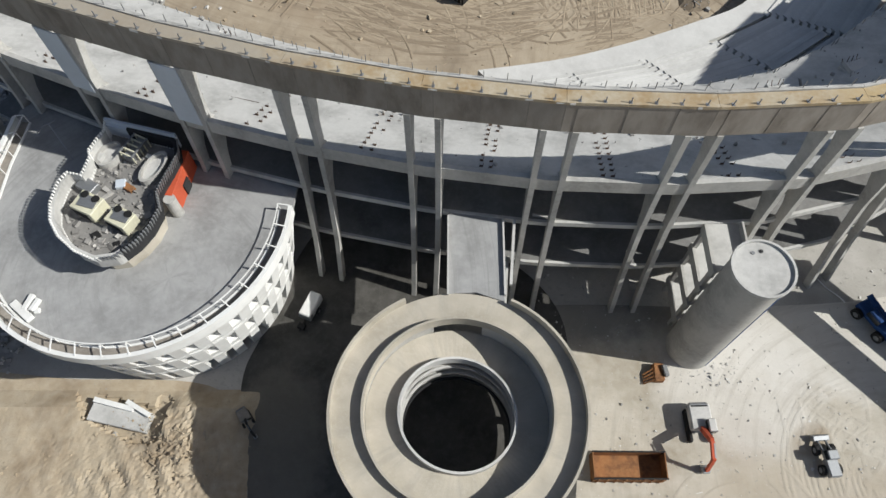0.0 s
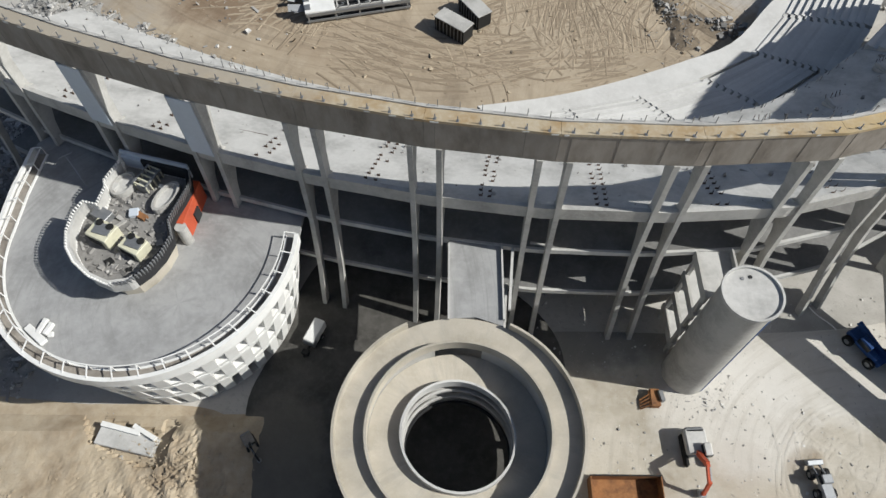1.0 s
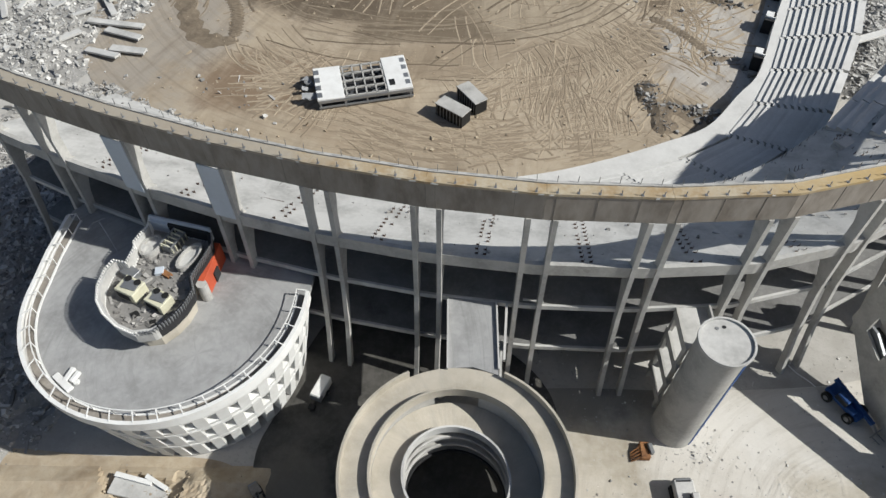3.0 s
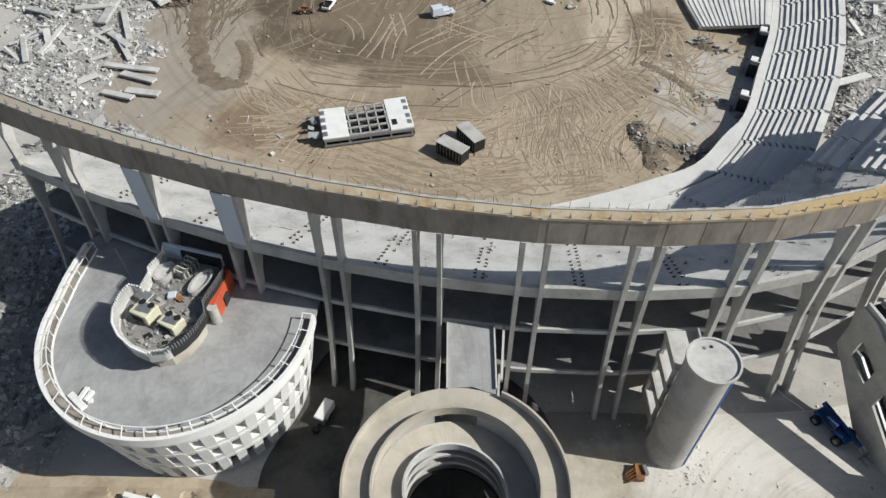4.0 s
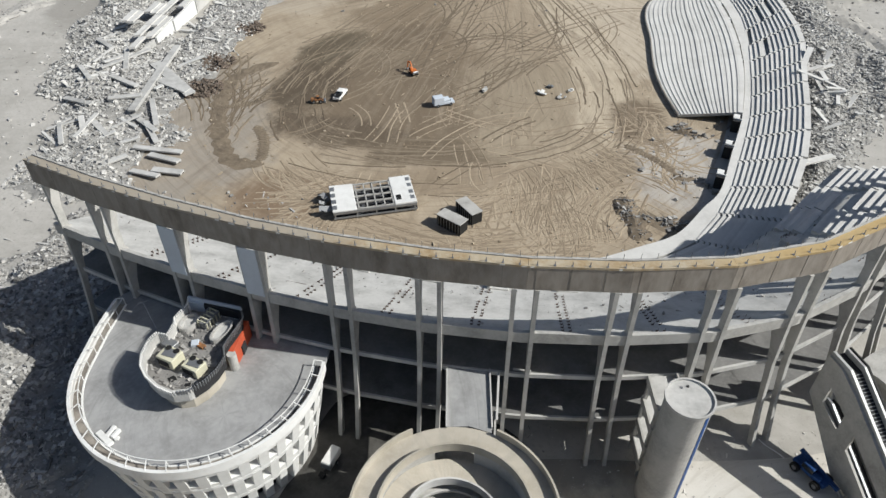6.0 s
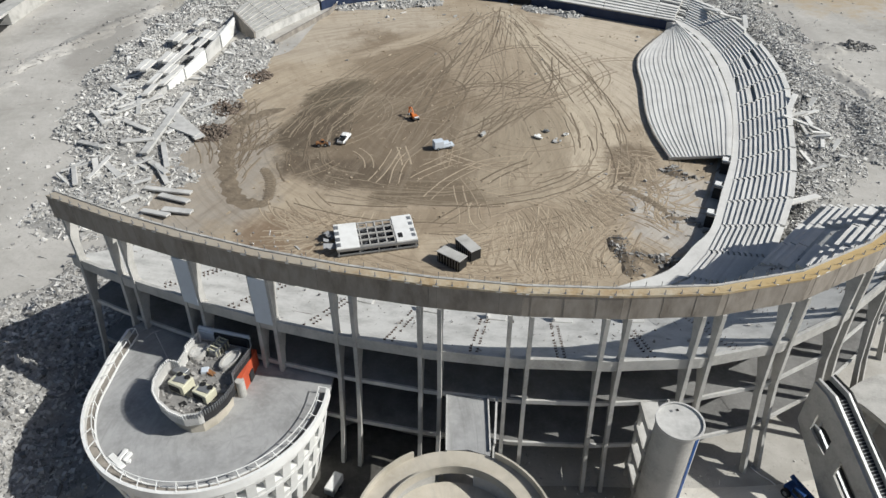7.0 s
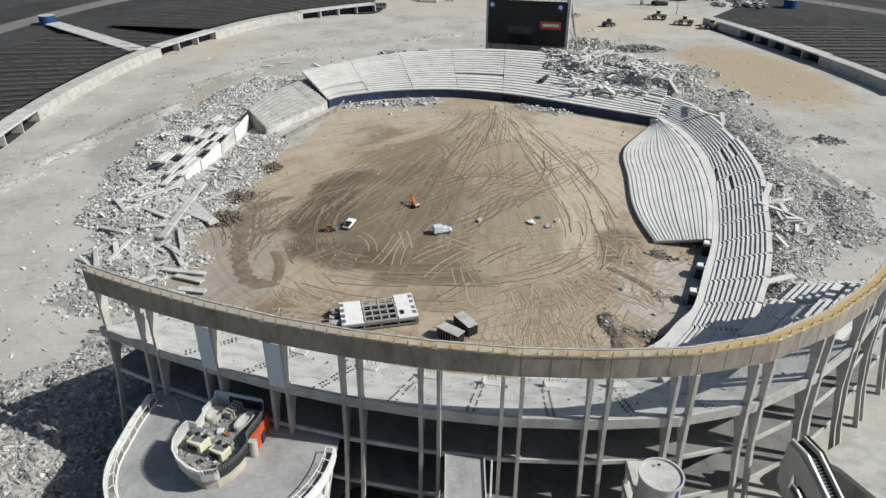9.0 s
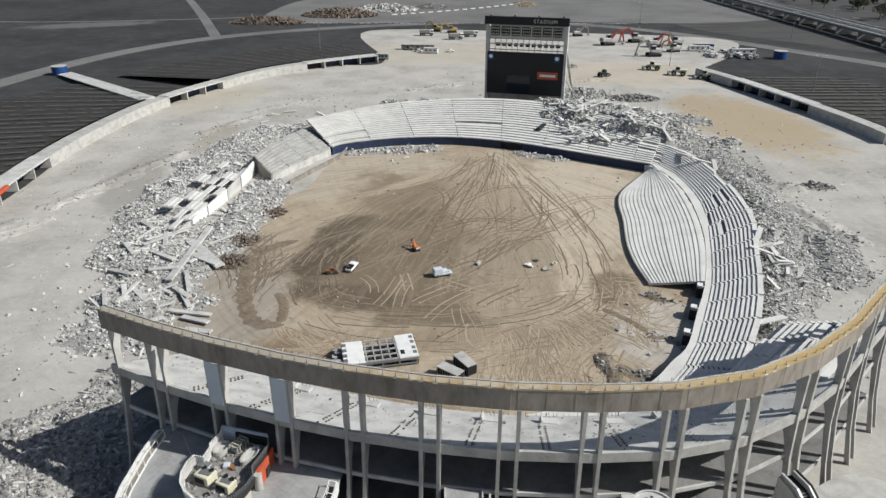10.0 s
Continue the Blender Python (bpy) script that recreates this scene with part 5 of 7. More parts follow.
for u in (9.0, 15.0):
    esc_solid("pier", u, u + 0.7, 1.0, 2.4, -0.1, -0.1, esc_top(u) - 7.4, esc_top(u) - 7.8, CONC)

# broken round platform beside the escalator
platform = thing("round_platform", "broken pale concrete platform with a curved edge", "platform")
PLAT = spline([(55.3, 47.4), (56.6, 45.0), (57.7, 42.7), (58.9, 40.0), (60.5, 38.0), (64, 37), (69, 40), (69.5, 47), (63, 51)], 5, True)
bm = bmesh.new()
prism(bm, PLAT, 5.2, 6.0)
part("platform_slab", bm, CONC, platform)
for x, y in ((59.0, 45.5), (61.5, 40.5), (66.5, 41.5), (66, 47)):
    bm = bmesh.new()
    tube(bm, (x, y, -0.1), (x, y, 5.2), 1.1, n=20)
    part("platform_post", bm, CONC, platform)

# stacked landings between the facade and the round shaft
stairs = thing("stair_tower", "stack of concrete landings joining facade and round shaft", "stair tower")
for z, x1 in ((Z_CON, 27.0), (10.2, 27.6), (Z_LOW, 27.8), (2.8, 28.0)):
    bm = bmesh.new()
    prism(bm, [(24.0, 33.6), (x1, 33.6), (x1, 38.4), (24.0, 38.4)], z - 0.28, z + 0.02)
    part("landing", bm, CONC_PALE, stairs)
    bm = bmesh.new()
    bar(bm, (23.85, 33.4, z - 0.45), (23.85, 38.4, z - 0.45), 0.26, 1.15)
    part("edge_beam", bm, CONC, stairs)
bm = bmesh.new()
bar(bm, (26.9, 35.4, Z_CON + 0.4), (26.9, 38.2, Z_CON + 0.4), 0.2, 0.9)
part("guard_wall", bm, CONC, stairs)
for x, y in ((24.0, 34.0), (24.0, 38.0)):
    bm = bmesh.new()
    box(bm, (x, y, 6.6), (0.4, 0.4, 13.2))
    part("landing_post", bm, CONC, stairs)

# ---- hut on the roof deck ----
hut = thing("roof_hut", "stripped rounded roof hut with ribbed parapet and a red wall", "hut")
HUT = [(-31.8, 47.3), (-31.6, 46.2), (-32.5, 43.8), (-32.2, 43.2), (-32.5, 41.1), (-33.9, 41.4), (-34.4, 40.2), (-34.5, 38.2), (-34.0, 36.4), (-32.9, 34.9), (-31.2, 33.5), (-29.4, 32.7), (-27.6, 33.0), (-26.2, 34.4), (-25.3, 36.0), (-24.8, 37.8), (-25.4, 39.4), (-25.1, 40.6), (-24.6, 42.2), (-24.2, 43.8), (-24.7, 45.4)]
HUTL = [tuple(p) for p in HUT]
bm = bmesh.new()
low = [tuple(Vector((-29.6, 39.6)) + (Vector(p) - Vector((-29.6, 39.6))) * 0.84) for p in HUTL]
prism(bm, low, Z_DECK, 15.6)
part("hut_body", bm, CONC_RAMP, hut, "worn tan masonry walls")
inn = [tuple(Vector((-29.6, 39.2)) + (Vector(p) - Vector((-29.6, 39.2))) * 0.93) for p in HUTL]
loop_o, loop_i = resample(HUTL + HUTL[:1], 130), resample(inn + inn[:1], 130)
for k in range(0, 129):
    (x0, y0), (x1, y1) = loop_o[k], loop_i[k]
    right = x0 > -29.0 and y0 < 45.0
    bm = bmesh.new()
    h = 17.35
    bar(bm, (x1 * 0.75 + x0 * 0.25 + (x1 - x0) * 0.6, y1 * 0.75 + y0 * 0.25 + (y1 - y0) * 0.6, 14.9), (x0, y0, h), 0.13, 0.16)
    part("parapet_rib", bm, STEEL if right else WHITE, hut)
for name, mm, lo, hi in (("parapet_sheet_dark", DARK, 66, 122), ("parapet_sheet", CONC_PALE, 0, 66), ("parapet_sheet", PANEL_BLUE, 122, 129)):
    bm = bmesh.new()
    mid_ = [((a[0] * 0.7 + b[0] * 0.3), (a[1] * 0.7 + b[1] * 0.3)) for a, b in zip(loop_o, loop_i)]
    strip(bm, mid_[lo:hi + 1], loop_i[lo:hi + 1], 15.4, 17.1)
    part(name, bm, mm, hut)
bm = bmesh.new()
bar(bm, (-31.7, 47.2, 16.6), (-24.8, 45.4, 16.6), 0.25, 1.9)
part("back_panel", bm, PANEL_BLUE, hut, "pale grey back panel")
bm = bmesh.new()
box(bm, (-24.7, 42.5, 14.3), (5.0, 0.7, 2.7), 83, bev=0.03)
part("red_wall", bm, RED, hut, "bright red painted end wall")
# near-black block that paints the shade of an opening
bm = bmesh.new()
box(bm, (-24.4, 42.3, 13.75), (1.1, 0.4, 1.4), 83)
part("red_wall_opening", bm, DARK, hut)
bm = bmesh.new()
tube(bm, (-24.9, 39.7, Z_DECK), (-24.9, 39.7, 15.6), 0.55, n=16)
part("corner_post", bm, CONC, hut)
bm = bmesh.new()
prism(bm, inn, 15.55, 15.68)
part("hut_roof", bm, CHUNK_DIRTY, hut, "littered grey roof surface")


def ac_unit(x, y, rz, sx, sy, sz, label):
    v = thing("air_handler", label, "air handler", (x, y, 15.68), rz, "roof machines")
    bm = bmesh.new()
    box(bm, (0, 0, sz / 2), (sx, sy, sz), bev=0.05)
    part("casing", bm, CREAM, v)
    bm = bmesh.new()
    box(bm, (-sx * 0.1, -sy / 2 - 0.01, sz * 0.45), (sx * 0.7, 0.06, sz * 0.6))
    part("dark_intake", bm, DARK, v)
    bm = bmesh.new()
    box(bm, (0.1, 0.1, sz + 0.05), (sx * 0.7, sy * 0.6, 0.1), 8)
    part("top_plate", bm, STEEL, v)
    for s in (-0.25, 0.25):
        bm = bmesh.new()
        tube(bm, (s * sx, sy * 0.3, sz), (s * sx, sy * 0.3, sz + 0.16), 0.35, n=14)
        part("fan_ring", bm, BLACK, v)


ac_unit(-31.3, 38.3, -25, 2.3, 1.9, 1.5, "cream metal rooftop air handler with a dented top")
ac_unit(-28.2, 37.0, -28, 2.2, 1.7, 1.3, "pale cream rooftop air handler beside a duct")
for x, y, z, s, rz, mm, lab in ((-32.2, 40.6, 16.1, (1.8, 1.2, 0.8), -30, STEEL, "dented grey metal roof duct box"), (-28.7, 40.7, 15.9, (1.3, 0.6, 0.35), -30, RUSTY, "rusty brown sheet of scrap on the roof"), (-31.9, 43.7, 16.3, (0.9, 0.9, 0.5), -20, CONC_PALE, "pale square roof hatch"), (-29.4, 41.0, 15.95, (0.9, 0.9, 0.4), 10, PANEL_BLUE, "pale blue scrap sheet on the roof"), (-27.0, 43.9, 15.9, (1.6, 0.4, 0.3), -20, WHITE, "white metal channel on the roof"), (-28.5, 35.0, 15.8, (0.6, 0.45, 0.16), 20, BLACK, "black roof opening with scrap"), (-30.5, 35.8, 15.8, (0.8, 0.8, 0.12), 35, BLACK, "dark square scrap frame on the roof")):
    bm = bmesh.new()
    box(bm, (x, y, z - 0.05), s, rz, bev=0.04)
    tagged(link_mesh("roof_scrap", bm, mm), lab, "scrap", "scrap on the hut roof")
for (x, y), (sx, sy) in (((-31.0, 44.0), (2.0, 1.8)), ((-26.6, 42.6), (1.8, 2.3))):
    v = thing("roof_drum", "low rounded concrete drum on the hut roof", "roof drum", (x, y, 15.66), -25, "roof drums")
    bm = bmesh.new()
    loop = [(sx / 2 * math.cos(radians(a)) , sy * 0.8 * math.sin(radians(a))) for a in range(0, 360, 15)]
    strip(bm, loop + loop[:1], [(p[0] * 0.82, p[1] * 0.82) for p in loop + loop[:1]], 0, 0.85)
    part("drum_ring", bm, CONC, v)
    bm = bmesh.new()
    prism(bm, [(p[0] * 0.82, p[1] * 0.82) for p in loop], 0.0, 0.45)
    part("drum_fill", bm, CONC_PALE, v)
v = thing("roof_frame", "pale steel equipment frame on the hut roof", "steel frame", (-28.7, 44.6, 15.66), -25)
for k in range(5):
    bm = bmesh.new()
    bar(bm, (-0.7, -1.1 + k * 0.55, 0), (-0.7, -1.1 + k * 0.55, 1.2), 0.1)
    bar(bm, (0.7, -1.1 + k * 0.55, 0), (0.7, -1.1 + k * 0.55, 1.2), 0.1)
    bar(bm, (-0.7, -1.1 + k * 0.55, 1.2), (0.7, -1.1 + k * 0.55, 1.2), 0.12)
    part("frame_hoop", bm, CREAM, v)
bm = bmesh.new()
for s in (-0.7, 0.7):
    bar(bm, (s, -1.2, 1.2), (s, 1.2, 1.2), 0.16)
bar(bm, (0, -1.2, 0.5), (0, 1.2, 0.5), 0.9, 0.7)
part("frame_core", bm, STEEL, v)
rng = np.random.default_rng(90)
n = 420
px, py = rng.uniform(-34, -25.5, n), rng.uniform(33.8, 45, n)
ok = np.hypot((px + 29.7) / 4.2, (py - 39.5) / 5.4) < 1
s = 0.12 * 6 ** (rng.random(n) ** 2.5)
v_, f_ = chunks(rng, np.stack([px, py, np.full(n, 15.72)], 1)[ok], s[ok])
tagged(mesh_from("roof_litter", v_, f_, CHUNK_DIRTY), "broken roofing litter on the hut", "litter", kind="stuff")

# antenna, deck litter
v = thing("fallen_antenna", "thin bent metal antenna leaning on the deck", "antenna", (-36.2, 45.6, Z_DECK))
bm = bmesh.new()
bar(bm, (0, 0, 0), (-1.9, 2.4, 2.6), 0.09)
bar(bm, (-2.6, 2.2, 2.4), (-1.2, 2.6, 2.8), 0.07)
bar(bm, (-2.4, 2.6, 2.5), (-3.0, 1.4, 2.2), 0.06)
part("antenna_pole", bm, STEEL, v)
v = thing("white_scrap_pile", "small pile of white scrap panels on the deck", "scrap pile", (-36.4, 30.0, Z_DECK), -30)
for x, y, z, s, rz in ((0, -0.4, 0.2, (2.6, 0.7, 0.35), -8), (-0.1, 0.5, 0.22, (0.5, 1.5, 0.4), 15), (0.6, 0.6, 0.25, (0.45, 1.2, 0.45), 10), (1.1, 0.3, 0.15, (0.5, 0.5, 0.3), 40)):
    bm = bmesh.new()
    box(bm, (x, y, z), s, rz, bev=0.06)
    part("white_piece", bm, WHITE, v)


# ---- machines ----
def wheel(parent, x, y, r, w, z=None):
    bm = bmesh.new()
    tube(bm, (x, y - w / 2, z or r), (x, y + w / 2, z or r), r, n=18)
    t = part("tyre", bm, BLACK, parent)
    bm = bmesh.new()
    tube(bm, (x, y - w / 2 - 0.02, z or r), (x, y + w / 2 + 0.02, z or r), r * 0.5, n=12)
    part("rim", bm, STEEL, t)


def excavator(at, rz, label, paint=WHITE, boom=RED, k=1.0, swing=0.0, group=""):
    v = thing("excavator", label, "excavator", at, rz, group)
    for s in (-1, 1):
        bm = bmesh.new()
        box(bm, (0, s * 1.2, 0.45), (4.0, 0.6, 0.9), bev=0.22)
        part("track", bm, BLACK, v)
    bm = bmesh.new()
    box(bm, (0, 0, 0.7), (1.8, 1.9, 0.5), bev=0.1)
    part("undercarriage", bm, STEEL, v)
    bm = bmesh.new()
    box(bm, (-0.7, 0, 1.65), (3.0, 2.6, 1.1), bev=0.16)
    part("house", bm, paint, v)
    bm = bmesh.new()
    box(bm, (-2.0, 0, 1.6), (0.9, 2.6, 1.2), bev=0.3)
    part("counterweight", bm, STEEL, v)
    bm = bmesh.new()
    box(bm, (0.5, 0.85, 2.2), (1.5, 0.95, 1.8), bev=0.12)
    c = part("cab", bm, paint, v)
    bm = bmesh.new()
    box(bm, (0.6, 0.85, 2.45), (1.42, 0.99, 0.9))
    part("cab_glass", bm, GLASS_DARK, c)
    bm = bmesh.new()
    bar(bm, (0.6, -0.1, 1.9), (2.6, -0.1, 4.3), 0.45, 0.6)
    bar(bm, (2.6, -0.1, 4.3), (4.6, -0.1, 3.6), 0.42, 0.5)
    part("boom", bm, boom, v)
    bm = bmesh.new()
    bar(bm, (4.5, -0.1, 3.9), (5.3, -0.1, 0.9), 0.35, 0.4)
    part("stick", bm, boom, v)
    bm = bmesh.new()
    bar(bm, (1.3, -0.1, 1.9), (2.7, -0.1, 3.7), 0.16)
    bar(bm, (3.0, -0.1, 4.8), (4.5, -0.1, 4.3), 0.14)
    part("ram", bm, STEEL, v)
    bm = bmesh.new()
    box(bm, (5.1, -0.1, 0.5), (0.9, 1.0, 0.8), ry=20, bev=0.15)
    part("bucket", bm, STEEL, v)
    v.scale = (k, k, k)
    return v


def loader(at, rz, label, paint=YELLOW, k=1.0, group="", name="wheel_loader"):
    v = thing(name, label, "loader", at, rz, group)
    for x in (-1.3, 1.3):
        for s in (-1, 1):
            wheel(v, x, s * 1.05, 0.72, 0.5)
    bm = bmesh.new()
    box(bm, (-1.2, 0, 1.35), (2.4, 1.6, 1.1), bev=0.14)
    part("engine_hood", bm, paint, v)
    bm = bmesh.new()
    box(bm, (0.3, 0, 1.9), (1.2, 1.4, 1.7), bev=0.1)
    c = part("cab", bm, paint, v)
    bm = bmesh.new()
    box(bm, (0.32, 0, 2.15), (1.23, 1.43, 0.8))
    part("cab_glass", bm, GLASS_DARK, c)
    bm = bmesh.new()
    for s in (-0.55, 0.55):
        bar(bm, (0.9, s, 1.5), (2.6, s, 0.7), 0.18, 0.3)
    part("lift_arm", bm, paint, v)
    bm = bmesh.new()
    box(bm, (2.9, 0, 0.6), (0.8, 2.3, 0.9), ry=-15, bev=0.12)
    part("bucket", bm, STEEL, v)
    v.scale = (k, k, k)
    return v


def dump_truck(at, rz, label, paint=WHITE, k=1.0, group=""):
    v = thing("dump_truck", label, "truck", at, rz, group)
    for x in (-2.6, -1.3, 2.2):
        for s in (-1, 1):
            wheel(v, x, s * 1.1, 0.7, 0.5)
    bm = bmesh.new()
    box(bm, (0, 0, 0.95), (6.6, 1.2, 0.4), bev=0.05)
    part("chassis", bm, STEEL, v)
    bm = bmesh.new()
    box(bm, (2.6, 0, 1.9), (1.8, 2.2, 1.7), bev=0.15)
    c = part("cab", bm, paint, v)
    bm = bmesh.new()
    box(bm, (2.75, 0, 2.25), (1.56, 2.23, 0.6))
    part("cab_glass", bm, GLASS_DARK, c)
    bm = bmesh.new()
    prism(bm, [(-3.4, -1.25), (1.4, -1.25), (1.4, 1.25), (-3.4, 1.25)], 1.3, 2.6)
    part("dump_bed", bm, STEEL, v)
    bm = bmesh.new()
    box(bm, (-1.0, 0, 2.6), (4.2, 2.1, 0.3), bev=0.1)
    part("load", bm, SOIL, v)
    v.scale = (k, k, k)
    return v


def pickup(at, rz, label, paint=WHITE, k=1.0, group="", box_back=False):
    v = thing("pickup_truck" if not box_back else "box_van", label, "truck", at, rz, group)
    for x in (-1.6, 1.6):
        for s in (-1, 1):
            wheel(v, x, s * 0.85, 0.4, 0.26)
    bm = bmesh.new()
    box(bm, (0, 0, 0.8), (5.2, 1.9, 0.6), bev=0.1)
    part("body", bm, paint, v)
    bm = bmesh.new()
    box(bm, (0.6, 0, 1.4), (1.9, 1.75, 0.75), bev=0.2)
    c = part("cabin", bm, paint, v)
    bm = bmesh.new()
    box(bm, (0.6, 0, 1.42), (1.94, 1.7, 0.4), bev=0.05)
    part("window", bm, GLASS_DARK, c)
    bm = bmesh.new()
    if box_back:
        box(bm, (-1.3, 0, 1.6), (2.5, 1.95, 1.6), bev=0.06)
        part("cargo_box", bm, paint, v)
    else:
        box(bm, (-1.4, 0, 1.12), (2.1, 1.5, 0.06))
        part("cargo_bed", bm, BLACK, v)
    v.scale = (k, k, k)
    return v


# the apron before the facade
excavator((25.1, 23.2, 0.02), -88, "grey and white excavator with a red boom on the apron", CONC_PALE, RED, 0.82)
loader((37.0, 20.0, 0.02), 95, "small grey loader with an orange hood on the apron", STEEL, 0.72, name="skid_loader")
bm = bmesh.new()
v = thing("telehandler", "bright blue telehandler with a long boom and forks", "telehandler", (45.6, 34.3, 0.02), -62)
for x in (-1.5, 1.5):
    for s in (-1, 1):
        wheel(v, x, s * 1.15, 0.62, 0.45)
bm.free()
bm = bmesh.new()
box(bm, (0, 0, 1.0), (4.6, 1.7, 0.7), bev=0.12)
part("chassis", bm, BLUE, v)
bm = bmesh.new()
box(bm, (-0.2, -0.65, 1.75), (1.5, 0.9, 1.4), bev=0.1)
c = part("cab", bm, BLUE, v)
bm = bmesh.new()
box(bm, (-0.2, -0.66, 1.95), (1.54, 0.93, 0.7))
part("cab_glass", bm, GLASS_DARK, c)
bm = bmesh.new()
bar(bm, (-2.4, 0.3, 2.2), (3.4, 0.3, 1.3), 0.42, 0.46)
part("boom", bm, BLUE, v)
bm = bmesh.new()
bar(bm, (3.2, 0.3, 1.35), (4.2, 0.3, 0.7), 0.3)
box(bm, (4.2, 0.3, 0.6), (0.15, 1.3, 0.9))
for s in (-0.4, 0.4):
    bar(bm, (4.2, 0.3 + s, 0.2), (5.3, 0.3 + s, 0.2), 0.12, 0.06)
part("fork_carriage", bm, STEEL, v)
bm = bmesh.new()
box(bm, (0.9, -0.7, 1.5), (1.5, 0.7, 0.5), bev=0.08)
part("engine_box", bm, BLUE, v)

v = thing("dumpster", "long open rust-brown roll-off dumpster on the apron", "dumpster", (17.6, 19.1, 0.02), 0)
L_, W_, H_ = 6.8, 2.45, 1.9
for nm, c_, s_ in (("floor", (0, 0, 0.15), (L_, W_, 0.16)), ("long_side", (0, W_ / 2, 1.0), (L_, 0.09, H_)), ("long_side", (0, -W_ / 2, 1.0), (L_, 0.09, H_)), ("end_wall", (L_ / 2, 0, 1.0), (0.09, W_, H_)), ("end_wall", (-L_ / 2, 0, 1.0), (0.09, W_, H_))):
    bm = bmesh.new()
    box(bm, c_, s_)
    part(nm, bm, RUSTY, v)
for k in range(8):
    for s in (-1, 1):
        bm = bmesh.new()
        box(bm, (-3.0 + k * 0.86, s * (W_ / 2 + 0.07), 1.0), (0.12, 0.1, H_))
        part("side_rib", bm, RUSTY, v)
bm = bmesh.new()
strip(bm, [(-L_ / 2 - 0.08, -W_ / 2 - 0.08), (L_ / 2 + 0.08, -W_ / 2 - 0.08)], [(-L_ / 2 - 0.08, -W_ / 2 + 0.06), (L_ / 2 + 0.08, -W_ / 2 + 0.06)], 1.86, 1.98)
strip(bm, [(-L_ / 2 - 0.08, W_ / 2 - 0.06), (L_ / 2 + 0.08, W_ / 2 - 0.06)], [(-L_ / 2 - 0.08, W_ / 2 + 0.08), (L_ / 2 + 0.08, W_ / 2 + 0.08)], 1.86, 1.98)
part("top_rail", bm, BLACK, v)

v = thing("rusty_grapple", "rusty orange demolition grapple lying on the apron", "grapple", (21.9, 28.3, 0.02), 88)
bm = bmesh.new()
box(bm, (0.2, 0, 0.5), (1.9, 1.1, 0.8), bev=0.12)
part("grapple_body", bm, RUSTY, v)
for k in range(4):
    bm = bmesh.new()
    bar(bm, (-0.6 + k * 0.4, 0.4, 0.8), (-0.9 + k * 0.3, 1.5, 0.15), 0.16)
    part("tine", bm, RUSTY, v)
bm = bmesh.new()
box(bm, (0.3, -0.6, 0.9), (1.2, 0.5, 0.7), 12, bev=0.08)
part("bracket", bm, STEEL, v)

# white generator and a small excavator in the shade
v = thing("tower_generator", "white trailer generator with a dark drawbar", "generator", (-14.2, 35.2, 0.02), 68)
bm = bmesh.new()
box(bm, (0.2, 0, 1.05), (2.8, 1.3, 1.3), bev=0.1)
part("canopy", bm, WHITE, v)
bm = bmesh.new()
box(bm, (-0.95, 0, 0.95), (0.6, 1.32, 0.9))
part("louvre_panel", bm, STEEL, v)
bm = bmesh.new()
bar(bm, (-1.2, 0, 0.4), (-2.6, 0, 0.35), 0.18)
box(bm, (-2.1, 0, 0.5), (0.6, 0.8, 0.5), bev=0.05)
part("drawbar", bm, BLACK, v)
for s in (-0.75, 0.75):
    wheel(v, 0.2, s, 0.36, 0.22)
excavator((-19.6, 23.6, 0.02), -55, "small dark excavator parked in the ramp's shade", CONC_DARK, BLACK, 0.42)

# concrete blocks in the dug soil
v = thing("buried_block", "white broken concrete block half dug out of soil", "concrete block", (-32.0, 23.6, 0.0), -12)
bm = bmesh.new()
box(bm, (0, 0, 0.35), (6.2, 2.0, 0.9), bev=0.08)
part("block_body", bm, CONC_PALE, v)
bm = bmesh.new()
bar(bm, (-3.0, 1.0, 0.95), (1.2, 0.9, 0.95), 0.5, 0.4)
bar(bm, (0.3, 1.5, 1.0), (3.0, 0.7, 1.0), 0.45, 0.4)
part("upper_beam", bm, WHITE, v)
bm = bmesh.new()
TRENCH = [(-36.2, 27.2), (-35.5, 25.0), (-34.2, 23.4), (-31.5, 22.4), (-28.6, 21.6), (-27.9, 23.4), (-28.0, 25.0)]
gx, gy = np.meshgrid(np.arange(-56, -17, 0.32), np.arange(2, 27.2, 0.32), indexing="ij")
cutaway = np.minimum.reduce([near_ridge(gx, gy, a, b) for a, b in zip(TRENCH, TRENCH[1:])]) + fbm(gx, gy, 57, 1.6) * 0.35
block_d = np.maximum(np.abs((gx + 32.0) * 0.978 + (gy - 23.9) * -0.208) - 3.4, np.abs((gx + 32.0) * 0.208 + (gy - 23.9) * 0.978) - 1.2)
gully = np.abs(fbm((gx + gy * 0.6) * 1.6, (gy - gx * 0.6) * 0.45, 58, 2.4)) ** 0.6
gh = 0.85 + fbm(gx, gy, 56, 4.0) * 0.3
gh += 1.0 * np.exp(-(((gx + 25.4) / 2.4) ** 2 + ((gy - 22.4) / 3.2) ** 2)) * (0.5 + gully)
gh += (gully - 0.5) * 0.75 * np.exp(-(((gx + 27) / 9) ** 2 + ((gy - 17.5) / 4.5) ** 2))
gh = np.where((cutaway < 0.75) | (block_d < 0.1), -0.25, gh)
edge = np.minimum.reduce([gx + 56, -18.2 - gx + fbm(gx, gy, 59, 3.0), gy - 2, 26.9 - gy, (np.hypot(gx - DX, gy - DY) - 12.9) * 0.9]) / 2.5
edge = np.clip(edge, 0, 1)
